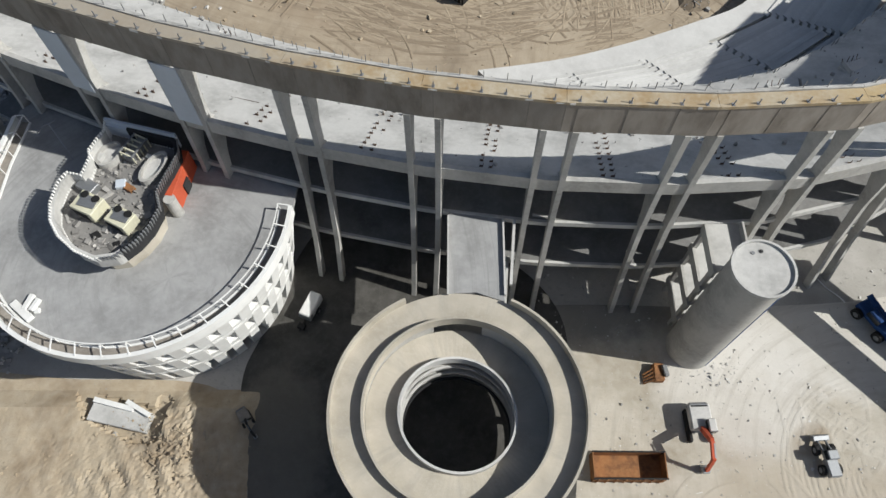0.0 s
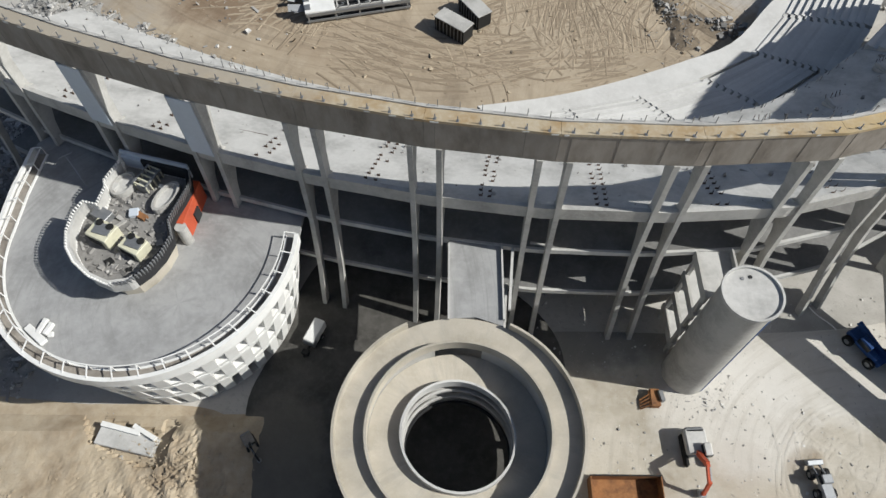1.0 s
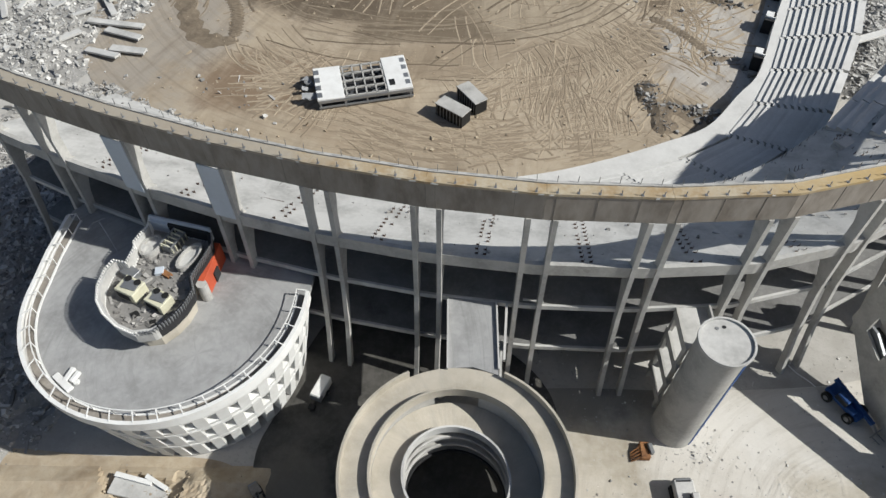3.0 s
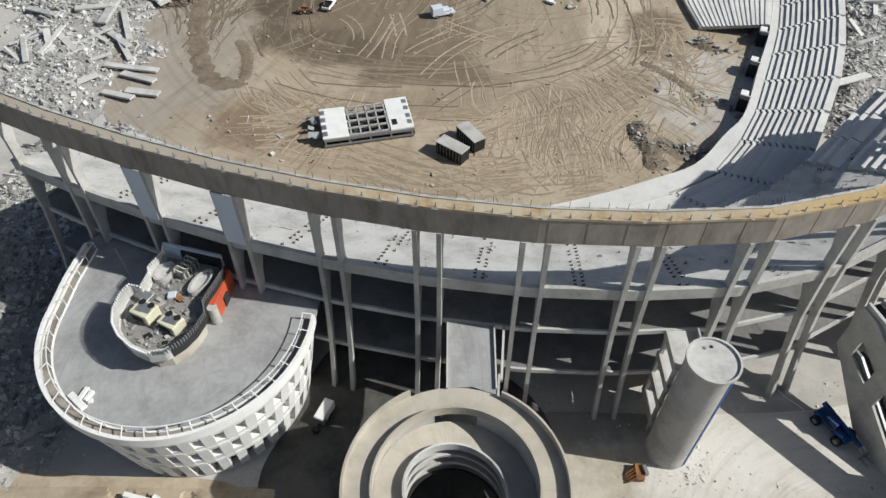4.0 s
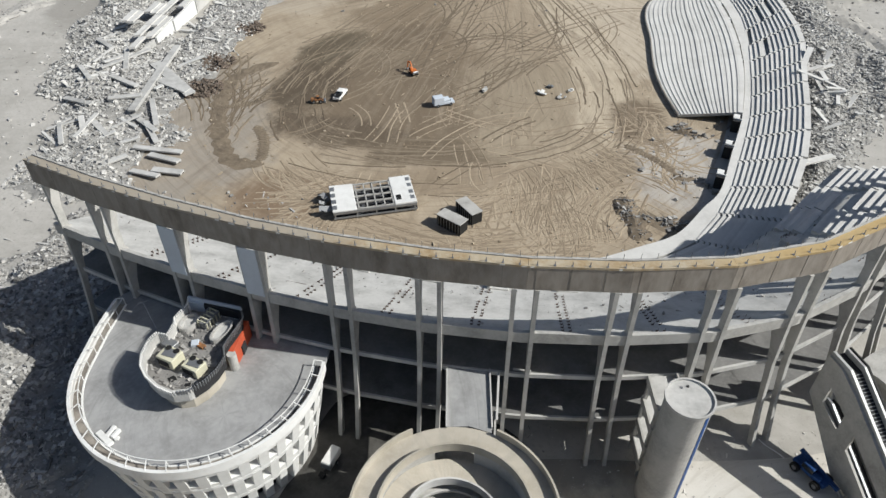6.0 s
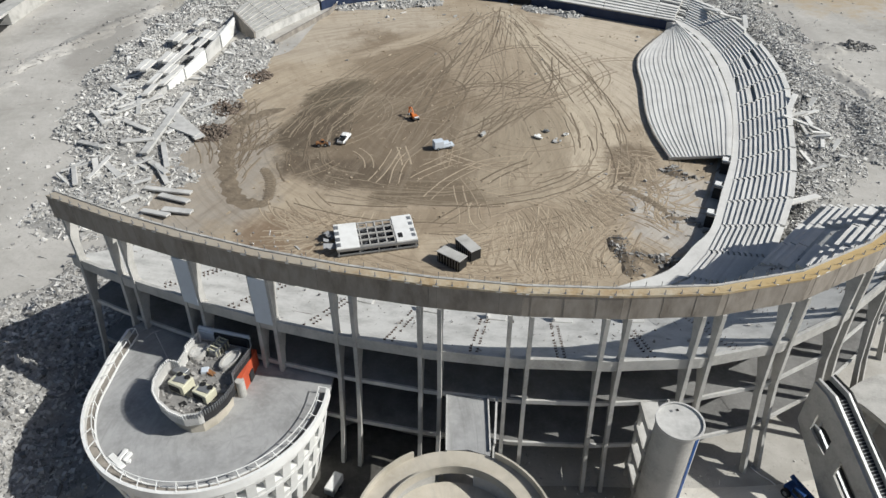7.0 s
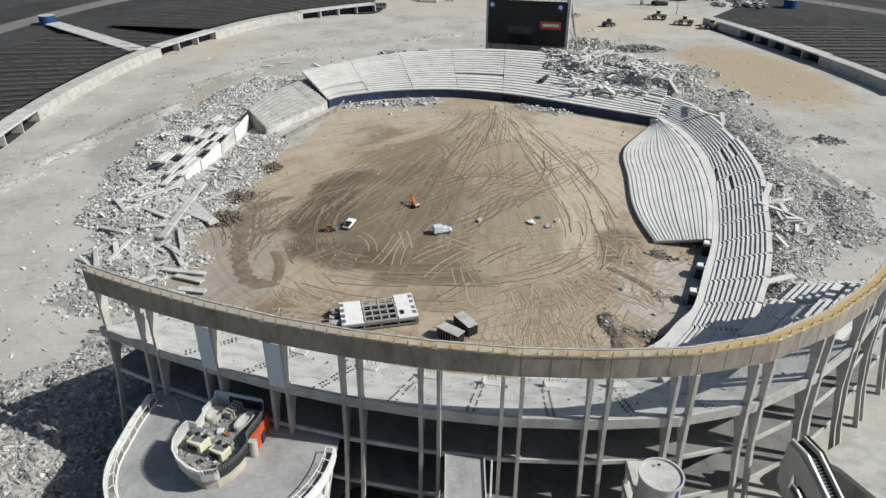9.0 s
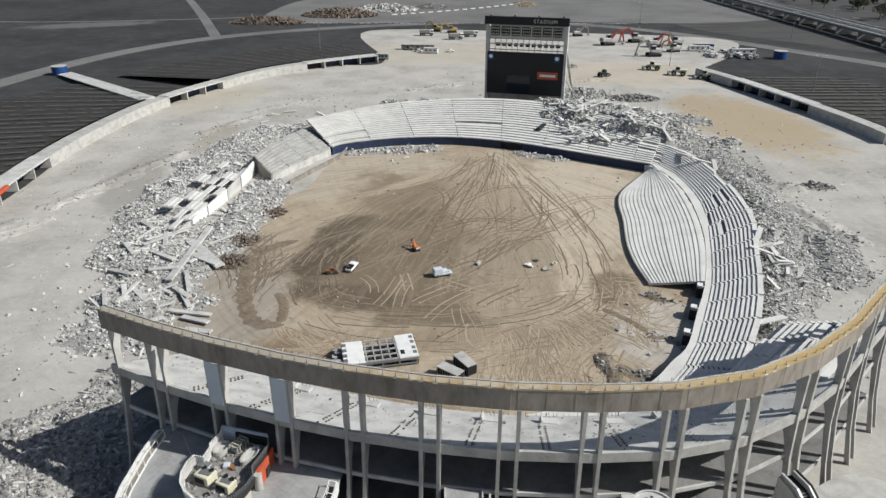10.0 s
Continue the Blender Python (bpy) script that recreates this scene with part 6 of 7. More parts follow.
gh = gh * edge - 0.2 * (1 - edge)
nx, ny = gx.shape
ids = np.arange(nx * ny).reshape(nx, ny)
F = np.stack([ids[:-1, :-1], ids[1:, :-1], ids[1:, 1:], ids[:-1, 1:]], -1).reshape(-1, 4)
tagged(mesh_from("soil_heaps", np.stack([gx.ravel(), gy.ravel(), gh.ravel()], 1), F, SOIL), "low churned heaps of brown soil", "soil", kind="stuff")

# things on the field
wreck = thing("fallen_roof_unit", "fallen white steel roof unit with an open lattice middle", "roof unit", (-14.2, 90.2, 0.03), 13)
bm = bmesh.new()
box(bm, (-5.2, 0, 1.9), (4.4, 8.2, 0.35), ry=1, bev=0.05)
part("white_deck", bm, WHITE, wreck, "white sheet deck with vents")
bm = bmesh.new()
box(bm, (6.0, 0.2, 2.0), (4.0, 8.6, 0.35), ry=-1, bev=0.05)
part("white_deck", bm, WHITE, wreck, "white sheet deck with vents")
for x, ys in ((-6.9, (-3, -1.2, 0.8, 2.8)), (7.4, (-2.6, -0.9, 1.3, 3.2))):
    for y in ys:
        bm = bmesh.new()
        box(bm, (x, y, 2.16), (0.8, 1.1, 0.1))
        part("vent", bm, STEEL, wreck)
bm = bmesh.new()
box(bm, (4.9, -2.2, 2.16), (0.9, 1.5, 0.06))
part("hatch", bm, BLACK, wreck)
for k in range(5):
    bm = bmesh.new()
    bar(bm, (-3.0, -3.8 + k * 1.9, 1.85), (4.2, -3.8 + k * 1.9, 1.85), 0.25, 0.3)
    part("long_rib", bm, CONC, wreck)
for k in range(5):
    bm = bmesh.new()
    bar(bm, (-2.6 + k * 1.6, -4.0, 1.85), (-2.6 + k * 1.6, 4.0, 1.85), 0.22, 0.3)
    part("cross_rib", bm, CONC, wreck)
bm = bmesh.new()
rr3 = random.Random(4)
for k in range(70):
    a = (rr3.uniform(-3, 4), rr3.uniform(-3.8, 3.8), rr3.uniform(0.3, 1.4))
    bar(bm, a, (a[0] + rr3.uniform(-1.2, 1.2), a[1] + rr3.uniform(-0.6, 0.6), a[2] + rr3.uniform(-0.2, 0.2)), 0.16)
part("tangled_bars", bm, STEEL, wreck)["kind"] = "stuff"
bm = bmesh.new()
box(bm, (0.5, 0, 0.25), (15.2, 7.6, 0.5))
part("dark_base", bm, DARK, wreck)
for x in (-7, -3, 0.5, 4, 7.6):
    for y in (-4, 4):
        bm = bmesh.new()
        bar(bm, (x, y, 0), (x, y, 1.8), 0.25)
        part("post", bm, STEEL, wreck)
for z, h in ((1.6, 0.5), (0.5, 0.3)):
    bm = bmesh.new()
    bar(bm, (-7.3, -4.13, z), (8, -4.13, z), 0.2, h)
    part("side_rail", bm, STEEL, wreck)
for k in range(7):
    bm = bmesh.new()
    box(bm, (-8.8 + rr3.uniform(-1.4, 0.9), rr3.uniform(-2.6, 2.8), 0.8 + rr3.uniform(0, 0.7)), (rr3.uniform(0.8, 2.6), rr3.uniform(0.5, 1.6), 0.08), rr3.uniform(0, 180), rr3.uniform(-50, 50), rr3.uniform(-40, 40))
    part("crumpled_sheet", bm, STEEL, wreck)

for x, y, rz in ((0.95, 83.0, -38), (3.95, 86.3, -56)):
    v = thing("covered_bin", "grey covered waste container with dark ribbed sides", "container", (x, y, 0.03), rz, "covered waste containers")
    bm = bmesh.new()
    box(bm, (0, 0, 1.2), (5.2, 2.3, 2.2), bev=0.05)
    part("bin_body", bm, BLACK, v)
    bm = bmesh.new()
    box(bm, (0, 0, 2.42), (5.4, 2.45, 0.16), bev=0.04)
    part("bin_lid", bm, CONC, v)
    for k in range(8):
        for s in (-1, 1):
            bm = bmesh.new()
            box(bm, (-2.3 + k * 0.65, s * 1.18, 1.2), (0.12, 0.08, 2.1))
            part("side_rib", bm, STEEL, v)
    bm = bmesh.new()
    box(bm, (0, 0, 0.06), (5.0, 1.6, 0.14))
    part("skid", bm, STEEL, v)

pickup((-25.2, 131.2, 0.05), 75, "small white pickup truck on the sand", WHITE, 0.95)
loader((-30.2, 128.6, 0.05), 10, "small brown loader on the sand", RUSTY, 0.6)
pickup((-1.2, 127.8, 0.05), 20, "blue-grey flatbed trailer truck on the sand", PANEL_BLUE, 0.95, box_back=True)
excavator((-8.8, 143.0, 0.05), 120, "orange mini excavator on the sand", ORANGE, ORANGE, 0.6)
for x, y, s, mm, lab in ((22.0, 134, 2.4, WHITE, "white crumpled metal scrap on the sand"), (26.0, 131.5, 1.6, CONC_PALE, "pale broken concrete scrap on the sand"), (8.4, 134, 2.0, CONC_PALE, "thin pale pipe scrap on the sand"), (24.0, 136.5, 1.3, STEEL, "grey metal scrap on the sand"), (28.5, 134.4, 1.5, WHITE, "white sheet scrap on the sand")):
    v = thing("field_scrap", lab, "scrap", (x, y, 0.05), rr.uniform(0, 180), "scrap heaps on the field")
    for k in range(5):
        bm = bmesh.new()
        box(bm, (rr.uniform(-s, s) * 0.6, rr.uniform(-s, s) * 0.35, 0.25 + rr.uniform(0, 0.3)), (rr.uniform(0.4, 1.1) * s * 0.7, rr.uniform(0.3, 0.7) * s * 0.6, 0.25), rr.uniform(0, 180), rr.uniform(-20, 20), rr.uniform(-20, 20))
        part("scrap_piece", bm, mm, v)

# fine debris on the apron, thicker round the shaft and along the facade
rng = np.random.default_rng(311)
n = 2600
px, py = rng.uniform(10, 62, n), rng.uniform(6, 41, n)
near_shaft = rng.random(n) < 0.1
px = np.where(near_shaft, 27.5 + rng.normal(0, 2.4, n), px)
py = np.where(near_shaft, 29.0 + rng.normal(0, 1.6, n), py)
ok = (np.hypot(px - 25.7, py - 31.5) > 2.6) & (np.hypot(px - 1.25, py - 21.3) > 11)
s = 0.05 * 6 ** (rng.random(n) ** 3.5)
v_, f_ = chunks(rng, np.stack([px, py, np.full(n, 0.03)], 1)[ok], s[ok])
tagged(mesh_from("apron_debris", v_, f_, CHUNK), "small broken concrete bits strewn on the apron", "debris", kind="stuff")
cu = bpy.data.curves.new("white_hose", "CURVE")
cu.dimensions, cu.bevel_depth = "3D", 0.07
sp = cu.splines.new("NURBS")
sp.points.add(4)
for q, (x, y) in zip(sp.points, ((41.0, 39.4), (41.5, 38.5), (42.0, 38.0), (42.9, 37.3), (43.3, 36.6))):
    q.co = (x, y, 0.09, 1)
sp.use_endpoint_u = True
cu.materials.append(WHITE)
tagged(new("hose", cu), "thin white hose lying on the dusty apron", "hose")

# clods thrown up round the dug block
rng = np.random.default_rng(419)
n = 2200
px, py = np.where(rng.random(n) < 0.5, -26.5 + rng.normal(0, 2.6, n), rng.uniform(-52, -19, n)), np.where(rng.random(n) < 0.5, 20.5 + rng.normal(0, 2.4, n), rng.uniform(2, 25, n))
ok = np.hypot(px + 28.4, py - 39.6) > 14.6
s = 0.05 * 7 ** (rng.random(n) ** 4)
v_, f_ = chunks(rng, np.stack([px, py, 0.8 + 0.9 * np.exp(-(((px + 25.4) / 2.6) ** 2 + ((py - 21.2) / 3.0) ** 2))], 1)[ok], s[ok])
tagged(mesh_from("soil_clods", v_, f_, SOIL), "small clods of dug soil round the block", "clods", kind="stuff")

# ---- ring of service rooms and dark banks ----
RING_W = spline([(-141, 155), (-145, 175), (-148, 200), (-149.5, 242), (-144, 299), (-128, 345), (-106, 387), (-72, 418), (-43, 437)], 8)
RING_E = spline([(148, 392), (157, 364), (165, 331), (172, 303), (178, 272), (180.5, 245), (178, 215)], 8)


LOT = mat("lot_grey", (0.17, 0.166, 0.16), (0.1, 0.098, 0.094), (0.25, 0.245, 0.235), big=0.02, fine=0.3, bump=0.2, mix=0.8)
BERM_LINE = mat("berm_worn_crest", (0.12, 0.115, 0.108), (0.06, 0.058, 0.054), (0.2, 0.195, 0.185), big=0.06, fine=0.5, bump=0.5)
rng_b = np.random.default_rng(64)


def bank(name, line, width, z0, z1, label, side):
    """A dark terraced bank that falls outwards from the ring, with shallow furrows."""
    L = resample(line, max(6, int(sum(math.dist(a, b) for a, b in zip(line, line[1:])) / 2.4)))
    A, B = np.array(offset(L, side * 6.5)), np.array(offset(L, side * (6.5 + width)))
    m = 26
    verts, faces = [], []
    for i in range(len(L)):
        ridge = 0.35 * math.sin(i * 2.1) + 0.15 * math.sin(i * 5.7)
        for j in range(m + 1):
            u = j / m
            p = A[i] + (B[i] - A[i]) * u
            verts.append((p[0], p[1], z0 + (z1 - z0) * u + (ridge if 0 < j < m else 0)))
    for i in range(len(L) - 1):
        for j in range(m):
            a = i * (m + 1) + j
            faces.append((a, a + 1, a + m + 2, a + m + 1))
    o = mesh_from(name, verts, faces, BERM)
    tagged(o, label, "bank", kind="structure")
    # pale furrow lines running down the slope
    fv, ff = [], []
    for i in range(2, len(L) - 1, 3):
        t_ = (A[i + 1] - A[i]) / np.hypot(*(A[i + 1] - A[i]))
        for j in range(m):
            if rng_b.random() < 0.12:
                continue
            for u in (j / m, (j + 1) / m):
                p = A[i] + (B[i] - A[i]) * u + t_ * rng_b.uniform(-0.15, 0.15)
                z = z0 + (z1 - z0) * u + 0.55
                w = 0.45
                fv += [(*(p - t_ * w), z), (*(p + t_ * w), z)]
            a = len(fv) - 4
            ff.append((a, a + 1, a + 3, a + 2))
    q = mesh_from("furrow_lines", fv, ff, BERM_LINE)
    q.parent = o
    q["kind"] = "stuff"
    return o


bank("bank_west", RING_W[8:38], 78, 5.0, 0.6, "dark furrowed earth bank sloping to the parking lot", 1)
bank("bank_north", RING_W[41:64], 74, 5.0, 1.0, "dark furrowed earth bank beside a stair path", 1)
bank("bank_east", RING_E[8:41], 74, 4.6, 0.8, "dark smooth earth bank above the rooms", 1)


def rooms(line, name, side, label, gaps=(), skip=()):
    """A run of service rooms under a flat roof: roof, back wall and cross walls with navy doors."""
    L = resample(line, max(4, int(sum(math.dist(a, b) for a, b in zip(line, line[1:])) / 9)))
    v = thing(name, label, "service rooms", kind="structure")
    bm = bmesh.new()
    strip(bm, offset(L, -side * 0.3), offset(L, side * 6.5), 4.0, 4.7)
    part("roof_slab", bm, CONC_PALE, v)
    bm = bmesh.new()
    strip(bm, offset(L, side * 5.9), offset(L, side * 6.5), 0, 4.0)
    part("back_wall", bm, CONC_DARK, v)
    for i, ((x, y), (x2, y2)) in enumerate(zip(L, offset(L, side * 5.9))):
        bm = bmesh.new()
        bar(bm, (x, y, 2.0), (x2, y2, 2.0), 0.6, 4.0)
        part("cross_wall", bm, CONC_PALE, v)
    inner = offset(L, side * 4.4)
    for i in range(len(L) - 1):
        bm = bmesh.new()
        a, b = inner[i], inner[i + 1]
        bar(bm, (*a, 2.0), (*b, 2.0), 0.3, 3.6)
        part("recessed_door", bm, BLUE_WALL if i % 4 else DARK, v)
    return v


rooms(RING_W[4:20], "rooms_west", 1, "long low service rooms with navy doors under a pale roof")
rooms(RING_W[34:42], "rooms_middle", 1, "low service rooms with navy doors under a pale roof")
rooms(RING_W[52:63], "rooms_north", 1, "low service rooms with dark doors under a pale roof")
rooms(RING_E[9:26], "rooms_east", 1, "low service rooms with navy doors under a wide pale roof")
for line, nm in ((RING_W[19:35], "retaining_wall"), (RING_W[41:53], "retaining_wall"), (RING_E[0:10], "retaining_wall"), (RING_E[25:40], "retaining_wall")):
    bm = bmesh.new()
    strip(bm, line, offset(line, 6.6), -0.2, 4.4)
    structure(nm, bm, CONC, "pale concrete retaining wall with a flat top", "wall")
bm = bmesh.new()
strip(bm, [(-152, 302), (-236, 384)], [(-147, 309), (-231, 391)], [4.4, 1.0], [5.2, 1.4])
structure("stair_path", bm, CONC_PALE, "pale path running down between the banks", "path")
bm = bmesh.new()
box(bm, (-143.4, 172, 4.9), (1.2, 16, 1.1), 9)
tagged(link_mesh("red_fascia", bm, RED), "red fascia board on the end room", "fascia", kind="structure")
for x, y in ((-238, 391), (225, 452)):
    v = thing("blue_tank", "round blue steel water tank", "tank", (x, y, -0.1), 0, "blue tanks")
    bm = bmesh.new()
    tube(bm, (0, 0, 0), (0, 0, 5.0), 4.4, n=28)
    part("tank_shell", bm, BLUE, v)
    bm = bmesh.new()
    tube(bm, (0, 0, 5.0), (0, 0, 5.2), 4.5, n=28)
    part("tank_lid", bm, CONC, v)

# lots and roads beyond
def road(name, pts, width, z, material, label):
    L = resample(spline(pts, 8), 40)
    bm = bmesh.new()
    strip(bm, offset(L, -width / 2), offset(L, width / 2), z - 0.3, z)
    return structure(name, bm, material, label, "road")


FURROW = mat("ploughed_asphalt", (0.075, 0.072, 0.07), (0.035, 0.034, 0.033), (0.13, 0.127, 0.122), big=0.05, fine=0.25, stretch=(0.2, 1.4, 1), bump=0.6, mix=0.9)
road("ring_road", [(-270, 250), (-262, 350), (-240, 460), (-190, 544), (-100, 604), (20, 640), (110, 630), (180, 580), (250, 480), (300, 400)], 16, -0.1, LOT, "grey ring road round the stadium")
road("north_road", [(-340, 900), (-250, 690), (-192, 548)], 9, -0.12, LOT, "narrow grey road across the lot")
road("west_lane", [(-700, 700), (-400, 640), (-160, 690)], 5, -0.14, LOT, "thin pale lane across the lot")
sheet("far_yard", spline([(-150, 640), (60, 650), (230, 640), (330, 700), (300, 900), (60, 980), (-150, 900), (-190, 740)], 6, True), -0.16, LOT, "grey far yard beyond the ring road", "pavement")
sheet("ploughed_lot", spline([(205, 640), (270, 520), (330, 480), (520, 600), (520, 900), (260, 900)], 6, True), -0.18, FURROW, "dark ploughed-up parking lot with stripes", "ground")
for k in range(16):
    bm = bmesh.new()
    bar(bm, (-60 + k * 9, 700 + k * 4.5 + 0.02 * k * k * 9, 0.3), (-55 + k * 9, 702.6 + k * 4.5 + 0.02 * k * k * 9, 0.3), 1.0, 0.9)
    tagged(link_mesh("white_barrier", bm, WHITE), "short white road barrier in a row", "barrier", "row of white barriers")
bm = bmesh.new()
for k in range(60):
    bar(bm, (-190 + k * 6.2, 632 + 0.8 * math.sin(k), 0.3), (-185 + k * 6.2, 632, 0.3), 0.8, 0.7)
tagged(link_mesh("kerb_blocks", bm, CONC_PALE), "line of pale kerb blocks along the ring road", "kerb blocks", kind="stuff")

# raised highway to the north-east
hw = thing("highway_bridge", "long pale concrete viaduct crossing dark ground", "viaduct", kind="structure")
pa, pb = Vector((290, 900)), Vector((262, 440))
A_, B_ = Vector((330, 850)), Vector((300, 470))
for off, wd in ((0, 9), (14, 9)):
    bm = bmesh.new()
    bar(bm, (A_.x + off - 12, A_.y + 110, 7.2), (B_.x + off + 25, B_.y - 130, 7.2), wd, 1.4)
    part("viaduct_deck", bm, LOT, hw)
    for s in (-1, 1):
        bm = bmesh.new()
        bar(bm, (A_.x + off - 12 + s * wd / 2, A_.y + 110, 8.3), (B_.x + off + 25 + s * wd / 2, B_.y - 130, 8.3), 0.5, 1.0)
        part("parapet", bm, CONC_PALE, hw)
for k in range(20):
    u = k / 19
    x, y = A_.x - 12 + (B_.x + 37 - A_.x) * u, A_.y + 110 + (B_.y - 240 - A_.y) * u
    bm = bmesh.new()
    box(bm, (x + 7, y, 3.2), (16, 1.6, 6.6))
    part("pier", bm, CONC, hw)


def lamp_post(x, y, h, z=0.0):
    v = thing("lamp_post", "tall grey lamp post with twin heads", "lamp post", (x, y, z), 0, "lamp posts")
    bm = bmesh.new()
    tube(bm, (0, 0, 0), (0, 0, h), 0.28, 0.16, 8)
    part("pole", bm, STEEL, v)
    for s in (-1, 1):
        bm = bmesh.new()
        bar(bm, (0, 0, h - 0.2), (s * 2.0, 0, h), 0.2)
        box(bm, (s * 2.2, 0, h), (1.2, 0.6, 0.3), bev=0.05)
        part("lamp_head", bm, CONC_PALE, v)


for x, y, h in ((190, 332, 22), (264, 524, 22), (166, 602, 22), (-92, 466, 22), (142, 424, 10), (352, 780, 14), (372, 760, 14), (345, 620, 14), (330, 560, 14)):
    lamp_post(x, y, h)

# parked demolition machines
PALE_RED = mat("machine_red", (0.32, 0.06, 0.05), (0.2, 0.04, 0.035), rough=0.5, bump=0.1)
MACH_YEL = mat("machine_yellow", (0.42, 0.3, 0.1), (0.28, 0.2, 0.08), rough=0.6, bump=0.1)
for x, y, rz, boom, k in ((119, 508, 10, PALE_RED, 2.4), (143, 522, 190, PALE_RED, 2.4), (152, 500, 5, PALE_RED, 2.2), (141, 460, 185, CONC_DARK, 2.4), (170, 508, 190, CONC_DARK, 2.2), (104, 555, 10, CONC_DARK, 1.8), (160, 478, 200, RUSTY, 2.0)):
    excavator((x, y, 0), rz, "parked demolition excavator with a long boom", CONC_PALE, boom, k, group="parked excavators")
for x, y, rz in ((1, 572, 190), (-12, 580, 170)):
    excavator((x, y, 0), rz, "yellow excavator parked beside a haul truck", MACH_YEL, MACH_YEL, 1.9, group="yellow excavators")
for x, y, rz in ((16, 550, 0), (-20, 556, 5), (4, 536, 10)):
    dump_truck((x, y, 0), rz, "white articulated haul truck with a loaded bed", WHITE, 1.7, "haul trucks")
for x, y in ((127, 409), (138, 392), (150, 381)):
    loader((x, y, 0), 160 + x % 17, "dusty tan loader parked in a row", CREAM, 2.0, "row of loaders")
loader((92, 388, 0), 30, "dark loader standing beside the scoreboard", BLACK, 1.5)
for k in range(22):
    x, y = 174 + rr.uniform(0, 36), 466 + rr.uniform(-22, 26)
    pickup((x, y, 0), rr.uniform(-20, 20) + (90 if k % 3 else 0), "small parked pickup truck in the contractor's yard", (WHITE, CONC_PALE, STEEL, WHITE)[k % 4], 1.2, "parked pickups", box_back=k % 5 == 0)
for k in range(8):
    x, y = -34 + rr.uniform(0, 36), 478 + rr.uniform(-12, 26)
    pickup((x, y, 0), rr.uniform(-10, 10), "parked pickup truck near the trailers", (WHITE, STEEL)[k % 2], 1.2, "pickups by the trailers")
for x, y, w, mm, lab in ((-24, 486, 24, CONC_DARK, "dark open shelter beside parked trucks"), (-14, 470, 10, WHITE, "white site trailer on the far yard"), (186, 492, 14, BLUE, "row of blue portable cabins"), (206, 468, 16, WHITE, "long white site trailer"), (178, 482, 12, WHITE, "white site trailer beside trucks"), (-46, 446, 8, STEEL, "grey site container at the rooms' end")):
    v = thing("site_trailer", lab, "trailer", (x, y, 0), rr.uniform(-8, 8))
    bm = bmesh.new()
    box(bm, (0, 0, 2.0), (w, 4.0, 3.2), bev=0.08)
    part("trailer_body", bm, mm, v)
    bm = bmesh.new()
    box(bm, (0, 0, 3.7), (w + 0.4, 4.4, 0.2))
    part("trailer_roof", bm, CONC_PALE, v)
    bm = bmesh.new()
    box(bm, (0, 0, 0.2), (w * 0.9, 3.0, 0.44))
    part("trailer_base", bm, BLACK, v)
    for k in range(3):
        bm = bmesh.new()
        box(bm, (-w * 0.3 + k * w * 0.3, -2.02, 2.3), (1.4, 0.08, 1.1))
        part("window", bm, GLASS_DARK, v)

# dark piles of cleared trees and debris on the far yard
rng = np.random.default_rng(123)


def brush_pile(x, y, rx, ry, h, n, material, label):
    a, r = rng.uniform(0, 6.283, n), np.sqrt(rng.random(n))
    px, py = x + rx * r * np.cos(a), y + ry * r * np.sin(a)
    pz = h * (1 - r ** 2) * rng.uniform(0.1, 1.0, n)
    s = rng.uniform(0.3, 1.0, n) * min(3.2, 0.5 + rx * 0.07)
    v, f = chunks(rng, np.stack([px, py, pz], 1), s, 0.9)
    tagged(mesh_from("brush_pile", v, f, material), label, "brush pile", kind="stuff")


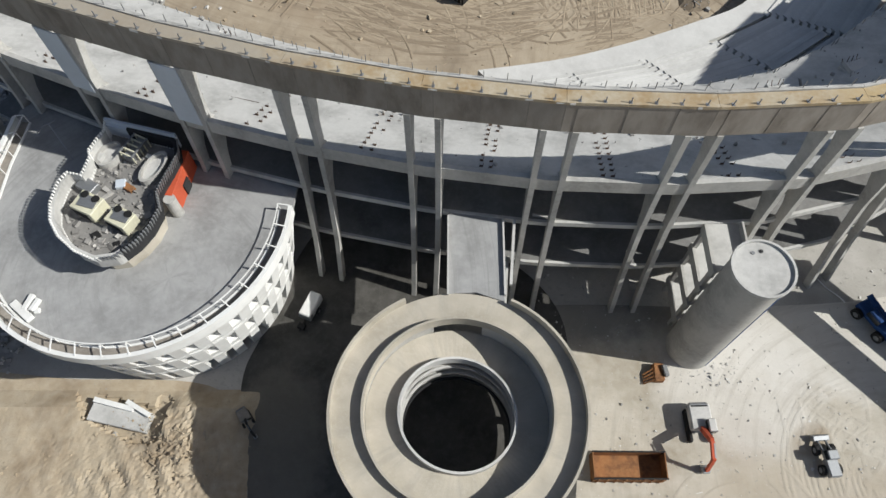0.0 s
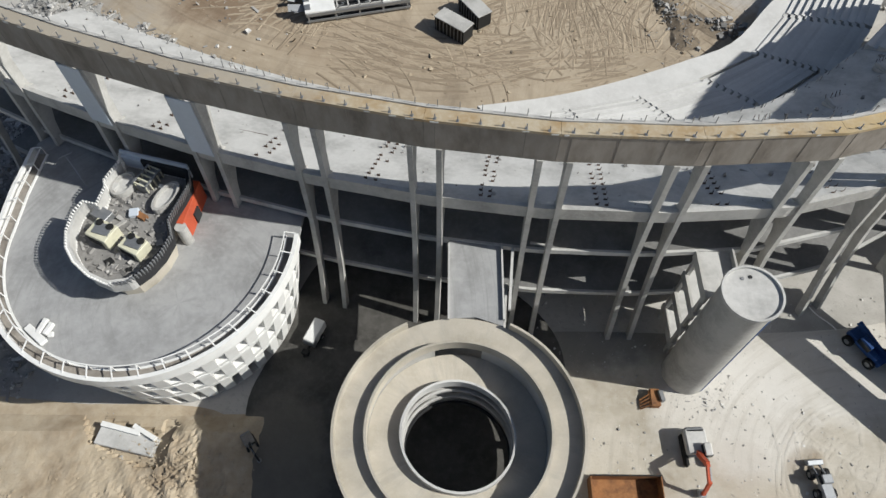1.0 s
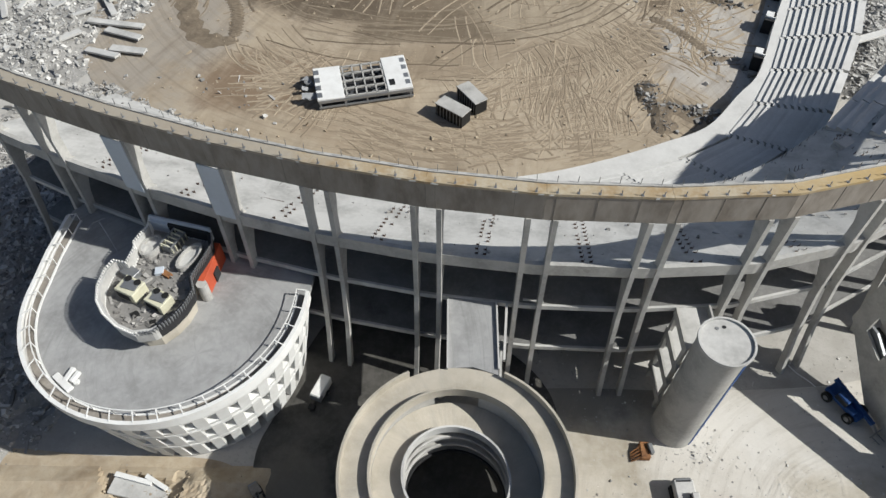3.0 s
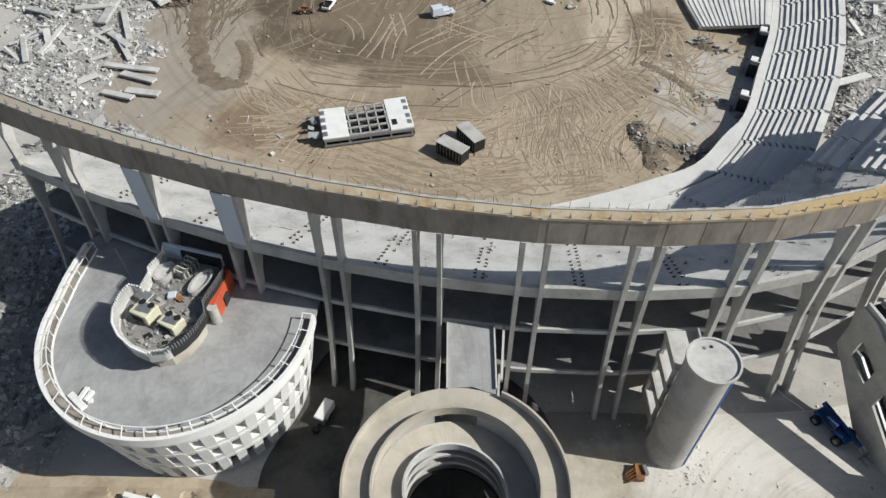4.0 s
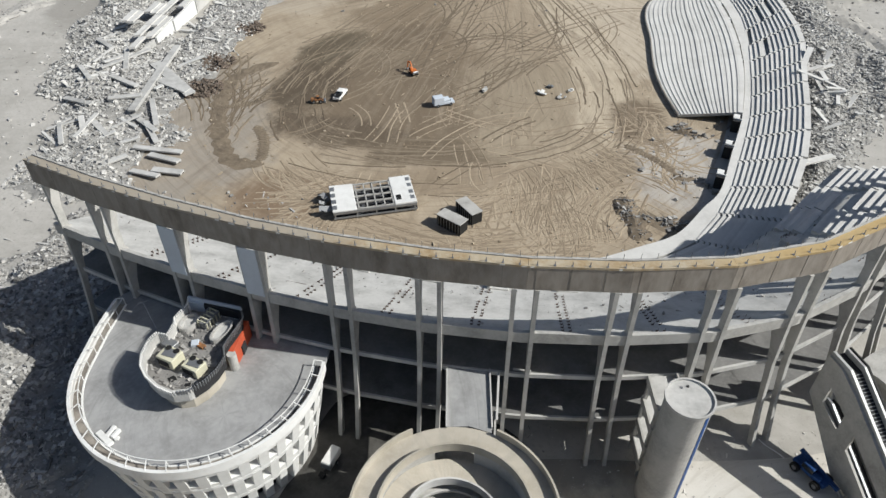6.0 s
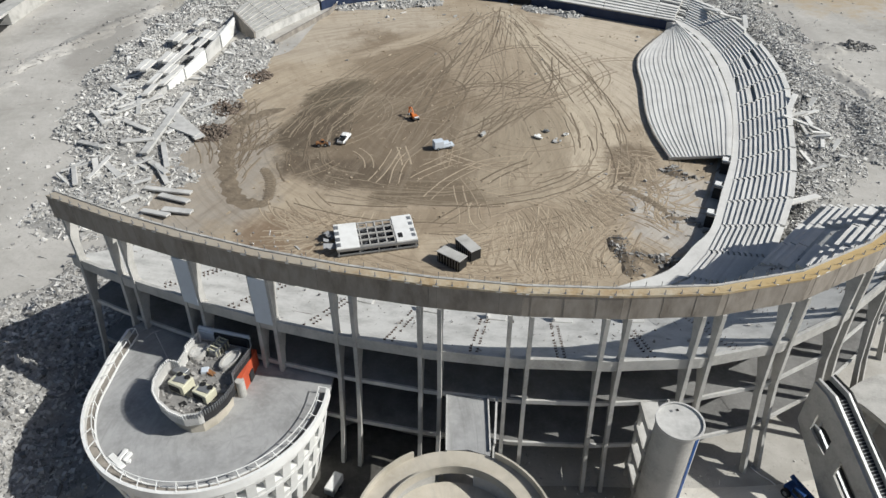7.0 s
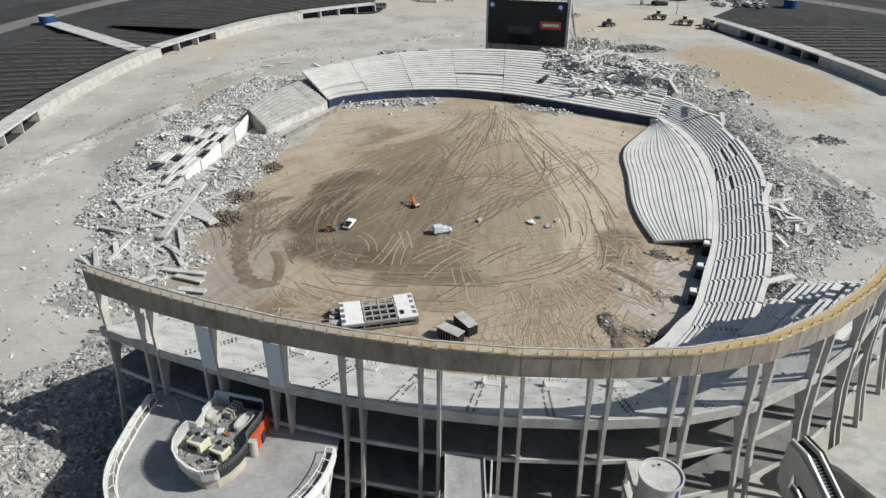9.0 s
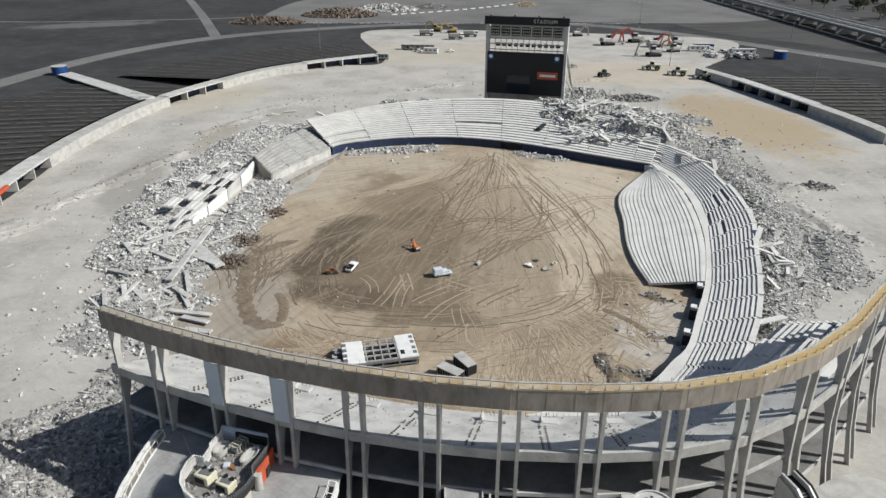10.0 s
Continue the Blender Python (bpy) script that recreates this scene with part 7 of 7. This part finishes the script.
BRUSH = mat("cut_brush", (0.16, 0.125, 0.1), (0.07, 0.06, 0.05), (0.22, 0.19, 0.16), big=0.3, fine=1, ran=0.4)
LEAF = mat("dry_leaves", (0.06, 0.065, 0.035), (0.03, 0.035, 0.02), (0.1, 0.1, 0.06), big=0.2, fine=1, ran=0.4)
brush_pile(-170, 634, 34, 12, 6, 1600, BRUSH, "dark brown pile of cleared brush")
brush_pile(-112, 694, 38, 22, 7, 2200, BRUSH, "brown pile of cleared trees and roots")
brush_pile(-70, 745, 34, 24, 6, 1100, CHUNK, "grey pile of crushed concrete")
brush_pile(-22, 770, 20, 16, 4, 400, CHUNK_DIRTY, "dark pile of stacked scrap steel")
brush_pile(84, 800, 14, 30, 3, 300, SOIL, "brown spoil heap on the far yard")
brush_pile(70, 340, 16, 12, 3.5, 500, CHUNK, "pale rubble heap behind the scoreboard")
brush_pile(70, 420, 12, 8, 2.5, 260, CHUNK_DIRTY, "mixed rubble heap on the plaza")
brush_pile(96, 330, 14, 8, 2.0, 300, CHUNK_DIRTY, "grey rubble heap on the plaza")
brush_pile(128, 196, 6, 4, 2.0, 120, CHUNK_DIRTY, "dark dumped heap of gravel")
for x, y, lab in ((-56.5, 170, 1), (-59, 135, 1), (-59.5, 149, 1)):
    brush_pile(x, y, 5.5, 5, 0.9, 300, BRUSH, "reddish brown heap of wire and brush")


def tree(x, y, h, seed):
    rg = np.random.default_rng(seed)
    v = thing("tree", "dark green broad tree beyond the viaduct", "tree", (x, y, -0.1), 0, "trees beyond the viaduct")
    bm = bmesh.new()
    tube(bm, (0, 0, 0), (0.2, 0, h * 0.5), 0.5, 0.22, 8)
    for k in range(5):
        a = k * 1.3
        tube(bm, (0.1, 0, h * (0.25 + 0.05 * k)), (math.cos(a) * h * 0.28, math.sin(a) * h * 0.28, h * (0.5 + 0.07 * k)), 0.2, 0.08, 6)
    part("trunk", bm, BRUSH, v)
    n = 260
    d = rg.normal(size=(n, 3))
    d /= np.linalg.norm(d, axis=1)[:, None]
    lobes = rg.normal(size=(6, 3)) * np.array([0.22, 0.22, 0.13]) * h
    c = lobes[rg.integers(0, 6, n)] + d * rg.uniform(0.1, 0.24, n)[:, None] * h + np.array([0, 0, h * 0.66])
    vv, ff = chunks(rg, c, rg.uniform(0.5, 1.3, n), 0.4)
    crown = mesh_from("crown", vv, ff, LEAF)
    crown.parent = v


for k in range(46):
    u = rr.random()
    tree(375 + rr.uniform(0, 120) + u * 20, 560 + u * 420, rr.uniform(9, 15), 300 + k)
